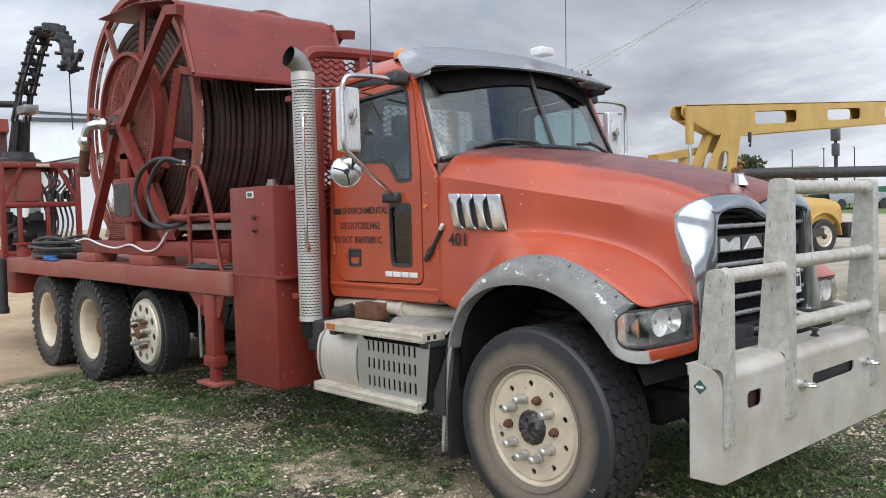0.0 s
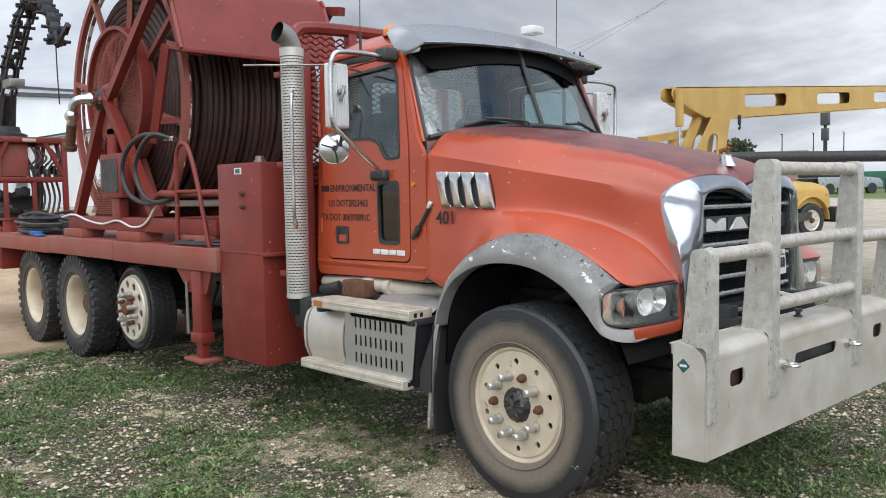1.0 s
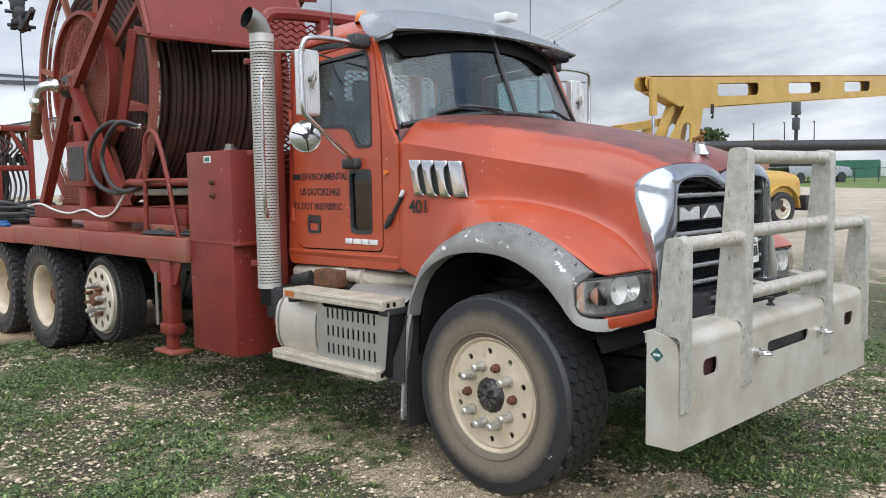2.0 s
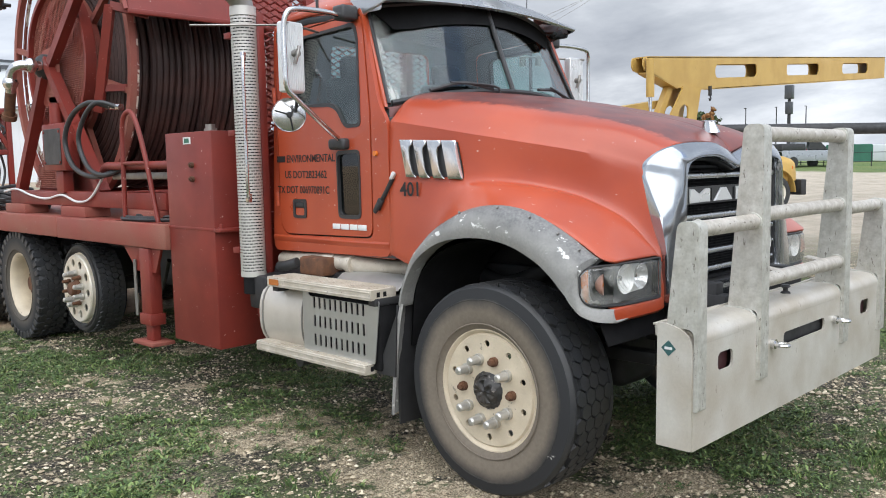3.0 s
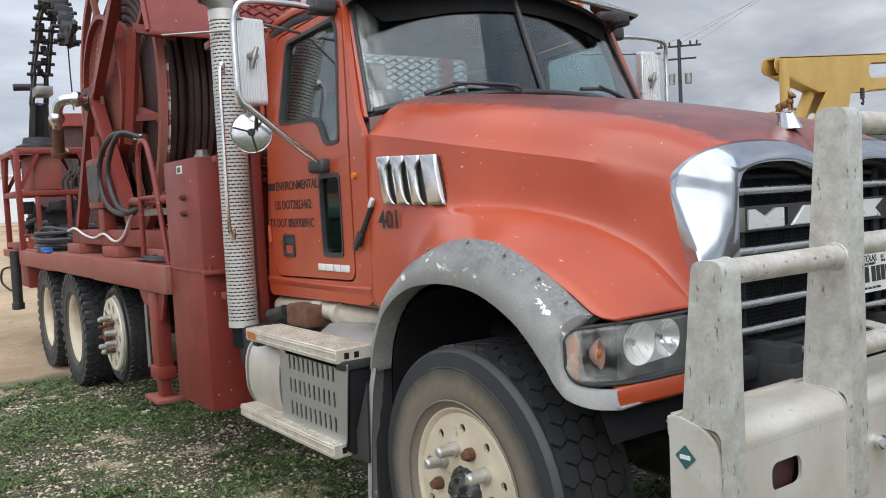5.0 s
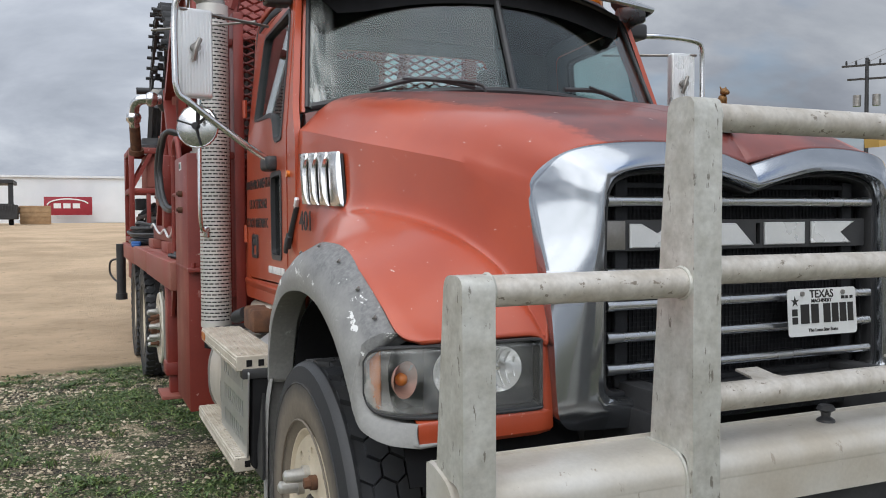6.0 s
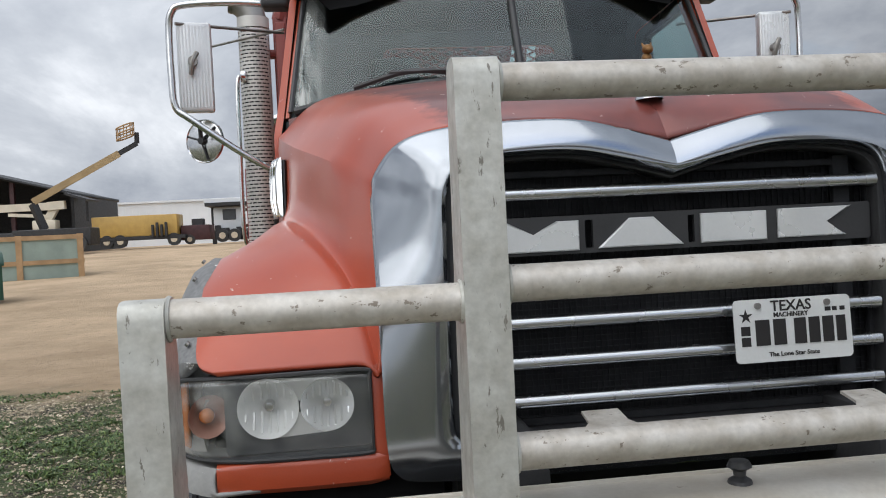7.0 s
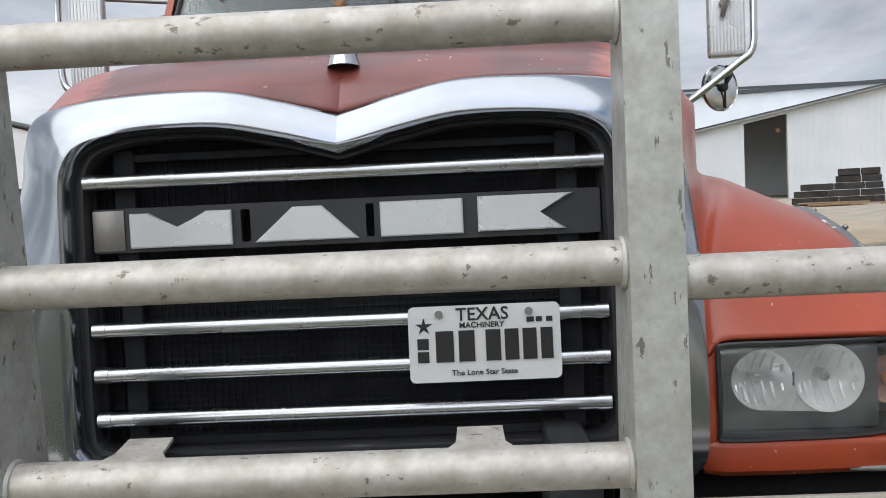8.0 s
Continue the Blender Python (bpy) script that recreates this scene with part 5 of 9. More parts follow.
for s in (-1, 1):
    bm = bm_new()
    loft(bm, [[ws(s * (0.012 + 0.968 * i / 8), v) for i in range(9)] for v in (0, 0.02, 0.25, 0.5, 0.75, 0.98, 1)])
    p = part("windscreen_pane", bm, GLASS, truck, "clear windscreen glass")
    thicken(p, 0.005)
    p.visible_shadow = False
    bm = bm_new()
    rows = []
    for v in (-0.03, 0.3, 0.7, 1.03):
        q = ws(s, v)
        rows.append([q + Vector((-s * 0.004, -0.004, 0)), q + Vector((s * 0.010, 0.004, 0)), q + Vector((s * 0.016, 0.035, 0)), q + Vector((s * 0.034, 0.09, 0)), q + Vector((s * 0.03, 0.12, 0)), q + Vector((0, 0.10, 0)), q + Vector((-s * 0.01, 0.03, 0))])
    loft(bm, rows, True)
    part("windscreen_pillar", bm, PAINT, truck, "orange-red windscreen pillar")
    bm = bm_new()
    tube(bm, [ws(s * 0.99, v) + Vector((0, -0.010, 0)) for v in (0.0, 0.25, 0.5, 0.75, 1.0)], 0.011, 8, 3)
    tube(bm, [ws(s * u, 0.0) + Vector((0, -0.010, 0.0)) for u in (0, 0.25, 0.5, 0.75, 0.97)], 0.018, 8, 3)
    tube(bm, [ws(s * u, 1.0) + Vector((0, -0.010, 0.0)) for u in (0, 0.25, 0.5, 0.75, 0.97)], 0.018, 8, 3)
    part("windscreen_seal", bm, BLACK, truck)
    # dark strip at the glass top, scalloped below: sun strip and painted visor reflection
    bm = bm_new()
    edge = [0.81, 0.805, 0.80, 0.795, 0.785, 0.77, 0.755, 0.77, 0.98]
    loft(bm, [[ws(s * (0.01 + 0.96 * i / 24), 0.995) + Vector((0, -0.013, -0.002)) for i in range(25)], [ws(s * (0.01 + 0.96 * i / 24), edge[i // 3] + (edge[min(8, i // 3 + 1)] - edge[i // 3]) * (i % 3) / 3 - 0.03) + Vector((0, -0.013, -0.002)) for i in range(25)]])
    thicken(part("strip_with_visor_reflection", bm, NEAR_BLACK, truck, "black scalloped sun strip with the visor's reflection painted in"), 0.002)
    # wiper
    bm = bm_new()
    x0, x1 = (-0.72, -0.22) if s < 0 else (0.28, 0.82)
    tube(bm, [ws(x0, 0.06) + Vector((0, -0.03, 0)), ws((x0 + x1) / 2, 0.105) + Vector((0, -0.035, 0)), ws(x1, 0.02) + Vector((0, -0.03, 0))], 0.012, 6, 4)
    tube(bm, [ws((x0 + x1) / 2 - 0.1, 0.12) + Vector((0, -0.045, 0)), ws(x1, 0.05) + Vector((0, -0.05, 0)), ws(x1 + 0.05, -0.06) + Vector((0, -0.03, 0))], 0.008, 6, 4)
    part("wiper", bm, BLACK, truck, "black windscreen wiper")
bm = bm_new()
tube(bm, [ws(0, v) + Vector((0, -0.008, 0)) for v in (0, 0.5, 1)], 0.017, 8, 2)
part("windscreen_bar", bm, BLACK, truck)
bm = bm_new()
loft(bm, [[ws(u, v) + Vector((0, -0.006, 0)) for u in (0.035, 0.10)] for v in (0.80, 0.89)])
thicken(part("windscreen_sticker", bm, LABEL_TEAL, truck, "small teal inspection sticker"), 0.001)
bm = bm_new()
loft(bm, [[ws(u / 5, 0) + Vector((0, dy, dz)) for u in range(-5, 6)] for dy, dz in ((-0.03, -0.15), (-0.025, -0.025), (0.02, -0.02), (0.10, -0.15))])
thicken(part("cowl", bm, HOODTOP, truck), 0.01)
bm = bm_new()
for s in (-1, 1):
    box(bm, s * 0.46 - 0.25, s * 0.46 + 0.25, 1.55, 1.98, 1.50, 1.66, 0.05, 3)
    box(bm, s * 0.46 - 0.25, s * 0.46 + 0.25, 1.95, 2.10, 1.55, 2.28, 0.06, 3)
    box(bm, s * 0.46 - 0.14, s * 0.46 + 0.14, 1.96, 2.07, 2.26, 2.44, 0.05, 3)
part("seats", bm, SEAT, truck, "dark cloth cab seats")
bm = bm_new()
box(bm, -0.98, 0.98, 1.10, 1.36, 1.60, 2.03, 0.05, 3)
part("dashboard", bm, CABIN, truck)
bm = bm_new()
tube(bm, [(0.46 + 0.22 * math.cos(a), 1.46 + 0.10 * math.sin(a), 2.0 + 0.19 * math.sin(a)) for a in [2 * math.pi * i / 20 for i in range(20)]], 0.014, 8, 0, True)
cyl(bm, (0.46, 1.46, 2.0), (0.46, 1.30, 1.85), 0.025, 10)
part("steering_wheel", bm, BLACK, truck)
bm = bm_new()
box(bm, -0.44, -0.05, 1.10, 1.13, 2.035, 2.085, 0.004)
part("dash_papers", bm, WHITE, truck)

# header panel between the glass and the roof
bm = bm_new()
loft(bm, [[ws(u / 6, 1.0) + Vector((0, dy, dz)) for u in range(-6, 7)] for dy, dz in ((0.004, -0.012), (0.0, 0.02), (0.06, 0.05))] + [[Vector((0.9 * u / 6, 1.44, 2.775 - 0.10 * abs(u / 6) ** 3)) for u in range(-6, 7)]])
thicken(part("windscreen_header", bm, PAINT, truck), 0.012)

# sun visor over the windscreen, roof lamps, aerials
bm = bm_new()
rows = []
for u in [i / 10 - 1 for i in range(21)]:
    a = abs(u)
    back = Vector((0.93 * u, 1.45 + 0.05 * a * a, 2.880 - 0.075 * a ** 3))
    tip = Vector((0.955 * u, 1.075 + 0.055 * a ** 2, 2.702 - 0.040 * a * a))
    rows.append([tip + Vector((0, 0.012, -0.022)), tip + Vector((0, -0.004, -0.010)), tip, back.lerp(tip, 0.6) + Vector((0, 0, 0.018)), back.lerp(tip, 0.25) + Vector((0, 0, 0.014)), back])
for s in (-1, 1):
    tip, back = Vector((s * 0.958, 1.38, 2.60)), Vector((s * 0.950, 1.52, 2.765))
    end = [tip + Vector((-s * 0.012, 0.0, -0.022)), tip + Vector((0, 0, -0.010)), tip, tip.lerp(back, 0.4) + Vector((s * 0.01, 0, 0)), tip.lerp(back, 0.75) + Vector((s * 0.008, 0, 0)), back]
    rows = [end] + rows if s < 0 else rows + [end]
loft(bm, rows)
thicken(part("sun_visor", bm, (VISOR, BLACK), truck, "polished metal sun visor", angle=60), 0.005).modifiers["thickness"].material_offset = 1
for s in (-1, 1):
    bm = bm_new()
    plate(bm, soften([(1.18, 2.60), (1.20, 2.69), (1.46, 2.74), (1.50, 2.60), (1.46, 2.54), (1.40, 2.60)], 0.03), [], 0.005, Matrix.Translation((s * 0.945, 0, 0)) @ SIDE)
    part("visor_bracket", bm, VISOR, truck)
for x in (-0.86, -0.42, 0.0, 0.42, 0.86):
    bm = bm_new()
    lathe(bm, [(0, -0.045), (0.03, -0.042), (0.052, -0.02), (0.058, 0.0), (0.058, 0.03)], 18, Matrix.Translation((x, 1.58, 2.835 - 0.045 * (abs(x) > 0.8))) @ Matrix.Rotation(radians(90), 4, "Y"))
    part("roof_marker", bm, AMBER, truck, "amber roof marker lamp")
bm = bm_new()
box(bm, 0.12, 0.25, 1.14, 1.26, 2.835, 2.895, 0.012)
box(bm, 0.12, 0.25, 1.136, 1.143, 2.842, 2.888, 0.004)
part("toll_tag_box", bm, WHITE, truck, "small white box on the visor")
for x, y, z0, h in ((-1.0, 1.75, 2.66, 1.0), (0.90, 1.55, 2.66, 1.2)):
    bm = bm_new()
    cyl(bm, (x, y, z0), (x, y, z0 + 0.14), 0.010, 8)
    cyl(bm, (x, y, z0 + 0.14), (x, y - 0.02, z0 + h), 0.0035, 6)
    part("aerial", bm, BLACK, truck, "thin black whip aerial")

# mirrors
for s in (-1, 1):
    bm = bm_new()
    P = [(s * 0.98, 1.44, 2.575), (s * 1.20, 1.40, 2.585), (s * 1.44, 1.385, 2.575), (s * 1.500, 1.39, 2.54), (s * 1.515, 1.40, 2.45), (s * 1.515, 1.40, 2.25), (s * 1.505, 1.40, 2.12), (s * 1.44, 1.40, 2.06), (s * 1.22, 1.42, 1.90), (s * 1.06, 1.45, 1.805)]
    tube(bm, P, 0.016, 10, 5)
    arm = part("mirror_arm", bm, CHROME_DULL, truck, "chromed mirror arm")
    bm = bm_new()
    box(bm, s * 0.97, s * 1.10, 1.37, 1.48, 2.555, 2.645, 0.02, 3)
    part("arm_mount", bm, BLACK, arm, "black rubber mount")
    bm = bm_new()
    box(bm, s * 1.035, s * 1.105, 1.40, 1.56, 1.765, 1.835, 0.02, 3)
    part("arm_mount", bm, BLACK, arm, "black rubber mount")
    bm = bm_new()
    mm = Matrix.Translation((s * 1.418, 1.475, 2.307)) @ Matrix.Rotation(radians(-s * 8), 4, "Z")
    box(bm, -0.078, 0.078, -0.035, 0.03, -0.206, 0.206, 0.014, 3, mm)
    part("mirror", bm, SHELL, arm, "ribbed bright metal mirror shell")
    ribs_m = bm_new()
    for k in range(10):
        x = -0.065 + k * 0.01445
        box(ribs_m, x - 0.0035, x + 0.0035, -0.039, -0.034, -0.188, 0.188, 0, 1, mm)
    tagged(part("mirror_ribbing", ribs_m, SHELL, arm), kind="stuff")
    bm = bm_new()
    box(bm, -0.070, 0.070, 0.031, 0.034, -0.196, 0.196, 0, 1, mm)
    part("mirror_glass", bm, MIRROR, arm)
    bm = bm_new()
    cyl(bm, mm @ Vector((-0.01, -0.036, 0.02)), mm @ Vector((-0.01, -0.075, 0.02)), 0.022, 10)
    tube(bm, [mm @ Vector((0.01, -0.06, 0.06)), mm @ Vector((-0.01, -0.07, 0.02)), mm @ Vector((-0.02, -0.055, -0.04))], 0.012, 8, 3)
    part("mirror_clamp", bm, STEEL, arm)
    bm = bm_new()
    rm = Matrix.Translation((s * 1.405, 1.53, 1.975)) @ Matrix.Rotation(radians(90 + s * 28), 4, "Z")
    lathe(bm, [(0, -0.012), (0.05, -0.010), (0.088, -0.003), (0.097, 0.0), (0.101, -0.004), (0.104, 0.003), (0.103, 0.011), (0.0, 0.013)], 28, rm)
    part("round_mirror", bm, CHROME_DULL, arm, "round chrome spot mirror")
    bm = bm_new()
    cyl(bm, (s * 1.41, 1.46, 1.985), (s * 1.41, 1.44, 2.06), 0.010, 8)
    for a in (0.3, 2.4, 4.5):
        cyl(bm, rm @ Vector((-0.026, 0, 0)), rm @ Vector((-0.006, 0.092 * math.cos(a), 0.092 * math.sin(a))), 0.005, 6)
    lathe(bm, [(0, -0.034), (0.016, -0.032), (0.020, -0.012)], 12, rm)
    part("round_mirror_bracket", bm, BLACKMETAL, arm)
    bm = bm_new()
    cyl(bm, (s * 1.49, 1.42, 2.50), (s * 1.02, 1.72, 2.52), 0.008, 8)
    part("mirror_stay", bm, STEEL, arm)
bm = bm_new()
cyl(bm, (-1.03, 1.98, 2.60), (-1.53, 2.43, 2.605), 0.007, 8)
part("mirror_rod", bm, STEEL, truck)

# ---- exhaust stack with a perforated heat shield ----
SX, SY = -1.215, 2.285
bm = bm_new()
cyl(bm, (SX, SY, 0.80), (SX, SY, 2.76), 0.070, 28)
part("exhaust_pipe", bm, NEAR_BLACK, truck)
bm = bm_new()
N_A, N_Z = 17, 84
z0, z1, R = 0.945, 2.675, 0.085
COLS = N_A * 10
levels = []
for k in range(N_Z):
    za = z0 + (z1 - z0) * k / N_Z
    levels += [za, za + (z1 - z0) / N_Z * 0.66]
levels.append(z1)
rings = [[bm.verts.new((SX + R * math.cos(2 * math.pi * c / COLS), SY + R * math.sin(2 * math.pi * c / COLS), z)) for c in range(COLS)] for z in levels]
for k in range(len(levels) - 1):
    for c in range(COLS):
        # every second band is slotted, the slots staggered like bricks
        if k % 2 and (c + 5 * (k // 2 % 2)) % 10 not in (0, 9):
            continue
        d = (c + 1) % COLS
        bm.faces.new((rings[k][c], rings[k][d], rings[k + 1][d], rings[k + 1][c]))
part("heat_shield", bm, STACK, truck, "perforated stainless exhaust shield", angle=40)
bm = bm_new()
cyl(bm, (SX, SY, 2.675), (SX, SY, 2.735), 0.088, 28)
part("shield_collar", bm, STACK, truck)
bm = bm_new()
cyl(bm, (SX, SY, 0.92), (SX, SY, 0.95), 0.087, 28)
part("shield_foot", bm, STACK, truck)
bm = bm_new()
C = spline([(SX, SY, 2.70), (SX - 0.006, SY, 2.75), (SX - 0.034, SY, 2.80), (SX - 0.072, SY + 0.004, 2.832), (SX - 0.112, SY + 0.008, 2.846)], 5)
rows = []
for rad in (0.076, 0.071):
    for p, q in zip(C, C[1:] + [C[-1] + (C[-1] - C[-2])]):
        d = (q - p).normalized()
        a = Vector((0.0, 1.0, 0))
        b = d.cross(a).normalized()
        rows.append([p + rad * (math.cos(2 * math.pi * i / 24) * a + math.sin(2 * math.pi * i / 24) * b) for i in range(24)])
n = len(C)
loft(bm, rows[:n], True)
loft(bm, rows[n:], True, mat=lambda i, j: 1)
part("exhaust_elbow", bm, (STEEL, NEAR_BLACK), truck, "curved exhaust outlet")
bm = bm_new()
tube(bm, [(SX - 0.05, SY - 0.075, 2.40), (SX - 0.09, SY - 0.115, 2.36), (SX - 0.095, SY - 0.12, 2.0), (SX - 0.095, SY - 0.12, 1.52), (SX - 0.05, SY - 0.075, 1.47)], 0.012, 8, 6)
for z in (2.40, 1.46):
    box(bm, SX - 0.075, SX - 0.045, SY - 0.090, SY - 0.055, z - 0.03, z + 0.03, 0.004)
part("grab_handle", bm, CHROME_DULL, truck, "chrome grab handle")
bm = bm_new()
box(bm, -1.10, -1.04, 2.30, 2.44, 0.60, 2.72, 0.008)
for z in (1.1, 1.9, 2.55):
    box(bm, -1.30, -1.04, 2.32, 2.40, z - 0.02, z + 0.02, 0.004)
part("stack_bracket", bm, OXIDE, truck)

# ---- steps, tank and battery box ----
def tread(name, y0, y1, z0, z1, x0, x1):
    bm = bm_new()
    box(bm, x0, x1, y0, y1, z0, z1, 0.003, 1)
    # a grooved front edge and close rows of raised teeth
    for z in (z0 + 0.016, z1 - 0.016):
        box(bm, x0 - 0.003, x0 + 0.002, y0 + 0.002, y1 - 0.002, z - 0.004, z + 0.004, 0.0015, 1)
    n = int((y1 - y0) / 0.030)
    for r in range(7):
        x = x0 + 0.016 + r * (x1 - x0 - 0.032) / 6
        for i in range(n):
            y = y0 + 0.010 + (i + 0.5 * (r % 2)) * (y1 - y0 - 0.030) / n
            box(bm, x - 0.009, x + 0.009, y, y + 0.013, z1 - 0.001, z1 + 0.005)
    step = part(name, bm, STEPALU, truck, "dusty ribbed aluminium step")
    # the dark inside of open end slots is drawn as black inlays
    for x in (x0 + 0.055, x0 + 0.105):
        bm = bm_new()
        box(bm, x - 0.012, x + 0.012, y0 - 0.002, y0 + 0.001, (z0 + z1) / 2 - 0.014, (z0 + z1) / 2 + 0.014, 0.0005, 1)
        part("end_slot", bm, NEAR_BLACK, step, "dark slot in the step's end")
    return step


tread("upper_step", 0.895, 1.93, 0.895, 0.958, -1.345, -1.15)
tread("lower_step", 0.965, 2.085, 0.452, 0.515, -1.345, -1.16)
for y in (0.92, 1.88):
    bm = bm_new()
    box(bm, -1.32, -0.55, y - 0.03, y + 0.03, 0.86, 0.904, 0.006)
    part("step_bracket", bm, BLACK, truck)
bm = bm_new()
plate(bm, [(0.96, 0.455), (0.80, 0.455), (0.78, 0.82)], [], 0.01, Matrix.Translation((-1.25, 0, 0)) @ SIDE)
part("step_gusset", bm, BLACK, truck)
bm = bm_new()
box(bm, -1.3505, -1.3455, 1.80, 1.90, 0.907, 0.945)
part("warning_sticker", bm, material("orange_sticker", (0.5, 0.16, 0.03), 0.5), truck)
bm = bm_new()
prof = rounded(-0.33, 0.33, -0.235, 0.235, 0.20, 6)
plate(bm, [(-a * 0.78 + 0.0, b) for a, b in prof], [], 0.52, Matrix(((-1, 0, 0, -1.03), (0, 0, 1, 1.60), (0, 1, 0, 0.68), (0, 0, 0, 1))))
tank = part("tank", bm, TANKMETAL, truck, "dull aluminium tank")
for y in (1.64, 2.08):
    bm = bm_new()
    tube(bm, [(-1.03 - a * 0.785, y, 0.68 + b * 1.01) for a, b in rounded(-0.33, 0.33, -0.235, 0.235, 0.20, 6)], 0.008, 6, 0, True)
    part("tank_strap", bm, STEEL, tank)
slots = []
for r in range(3):
    for i in range(10):
        slots.append(rounded(1.013 + i * 0.052, 1.033 + i * 0.052, 0.555 + r * 0.117, 0.628 + r * 0.117, 0.0075, 3))
bm = bm_new()
plate(bm, soften([(0.93, 0.515), (1.61, 0.515), (1.61, 0.89), (1.56, 0.89), (1.54, 0.86), (0.93, 0.86), (0.91, 0.89), (0.88, 0.89)], 0.02), slots, 0.006, Matrix.Translation((-1.292, 0, 0)) @ SIDE)
bat = part("battery_box", bm, ALU_PLATE, truck, "slotted aluminium battery cover")
bm = bm_new()
box(bm, -1.28, -0.85, 0.90, 1.60, 0.47, 0.88, 0.02)
part("box_inside", bm, NEAR_BLACK, bat)
bm = bm_new()
loft(bm, [[(-1.14, y, 0.93) for y in (0.90, 1.50)], [(-1.06, y, 0.985) for y in (0.90, 1.50)], [(-0.98, y, 1.0) for y in (0.90, 1.50)]])
thicken(part("box_lid", bm, ALU_PLATE, bat), 0.006)
bm = bm_new()
tube(bm, [(-0.98, 2.25, 1.02), (-1.0, 1.95, 1.03), (-1.0, 1.62, 1.04), (-0.96, 1.35, 1.03), (-0.85, 1.1, 1.02), (-0.6, 0.85, 1.1)], 0.052, 14, 5)
cyl(bm, (-1.0, 1.62, 1.04), (-1.0, 1.72, 1.04), 0.062, 16)
cyl(bm, (-1.0, 1.45, 1.035), (-1.0, 1.50, 1.035), 0.060, 16)
part("exhaust_crossover", bm, STEPALU, truck, "heat-stained exhaust pipe")
bm = bm_new()
box(bm, -1.14, -0.86, 1.60, 1.86, 0.955, 1.075, 0.02, 2, Matrix.Translation((0, 0, 0)))
part("air_tank_cover", bm, RUST, truck)
bm = bm_new()
tube(bm, [(-1.12, 2.1, 0.99), (-1.15, 2.0, 1.0), (-1.12, 1.9, 1.03)], 0.035, 10, 4)
box(bm, -1.25, -0.9, 2.1, 2.30, 0.70, 0.93, 0.02)
part("under_cab_gear", bm, BLACKMETAL, truck)
bm = bm_new()
box(bm, -1.05, -0.5, 0.9, 2.3, 0.75, 0.98, 0.03)
part("under_cab_box", bm, BLACKMETAL, truck)
bm = bm_new()
cyl(bm, (-1.24, 1.75, 0.41), (-0.9, 1.75, 0.41), 0.045, 12)
part("step_tube", bm, BLACK, truck)

# headache rack behind the cab
H1, RY = 2.95, 2.52
bm = bm_new()
box(bm, -1.12, 1.12, RY - 0.04, RY + 0.04, 1.26, 1.34, 0.006)
rack = part("headache_rack", bm, OXIDE, truck, "oxide-red cab guard with expanded metal mesh")
for x in (-1.08, -0.5, 0.5, 1.08):
    bm = bm_new()
    box(bm, x - 0.04, x + 0.04, RY - 0.04, RY + 0.04, 1.341, H1 if abs(x) < 1 else 2.80, 0.006)
    part("rack_post", bm, OXIDE, rack)
bm = bm_new()
tube(bm, [(-1.08, RY, 2.78), (-1.03, RY, 2.90), (-0.85, RY, 2.96), (0, RY, 2.98), (0.85, RY, 2.96), (1.03, RY, 2.90), (1.08, RY, 2.78)], 0.05, 8, 5)
part("rack_top", bm, OXIDE, rack)


def expanded(bm, u0, u1, v0, v1, du, dv, wire, m, inside=None):
    """Diamond mesh in the local xy plane."""
    nu, nv = int((u1 - u0) / du), int((v1 - v0) / dv)
    for i in range(nu):
        for j in range(nv):
            cx, cy = u0 + (i + 0.5) * du, v0 + (j + 0.5) * dv
            for a, b in (((-0.5, 0), (0, 0.5)), ((0, 0.5), (0.5, 0)), ((0.5, 0), (0, -0.5)), ((0, -0.5), (-0.5, 0))):
                p, q = Vector((cx + a[0] * du, cy + a[1] * dv, 0)), Vector((cx + b[0] * du, cy + b[1] * dv, 0))
                if inside and not (inside(p.x, p.y) and inside(q.x, q.y)):
                    continue
                t = (q - p).normalized()
                w = Vector((-t.y, t.x, 0)) * wire
                z = Vector((0, 0, wire * 0.8))
                vs = [bm.verts.new(m @ k) for k in (p - w - z, q - w - z, q + w + z, p + w + z)]
                bm.faces.new(vs)


bm = bm_new()
expanded(bm, -1.03, 1.03, 1.75, 2.93, 0.095, 0.048, 0.0055, Matrix.Translation((0, RY, 0)) @ FRONT)
thicken(part("rack_mesh", bm, OXIDE, rack), 0.004)

# ---- tall tool cabinet and flat bed ----
cab = thing("tool_cabinet", (-1.03, 2.89, 0.375), "tall oxide-red steel cabinet fixed beside the truck bed", "cabinet")
bm = bm_new()
box(bm, -1.335, -0.74, 2.570, 3.222, 0.375, 1.928, 0.008)
part("body", bm, OXIDE, cab)
bm = bm_new()
box(bm, -1.338, -0.74, 2.555, 3.232, 1.222, 1.244, 0.004)
box(bm, -1.345, -0.9, 2.49, 2.570, 1.217, 1.244, 0.006)
cyl(bm, (-1.31, 2.52, 1.244), (-1.31, 2.52, 1.275), 0.014, 8)
part("shelf_flange", bm, OXIDE, cab)
for z in (1.692, 1.592):
    bm = bm_new()
    cyl(bm, (-1.333, 2.83, z), (-1.360, 2.83, z), 0.020, 12)
    cyl(bm, (-1.360, 2.83, z), (-1.370, 2.83, z), 0.012, 6)
    part("latch_bolt", bm, RUST, cab)
bm = bm_new()
box(bm, -1.338, -1.3345, 2.845, 2.950, 1.842, 1.892)
part("label", bm, WHITE, cab, "small white label")
bm = bm_new()
box(bm, -1.3405, -1.337, 2.865, 2.930, 1.851, 1.883)
part("label_print", bm, GREEN, cab)
bm = bm_new()
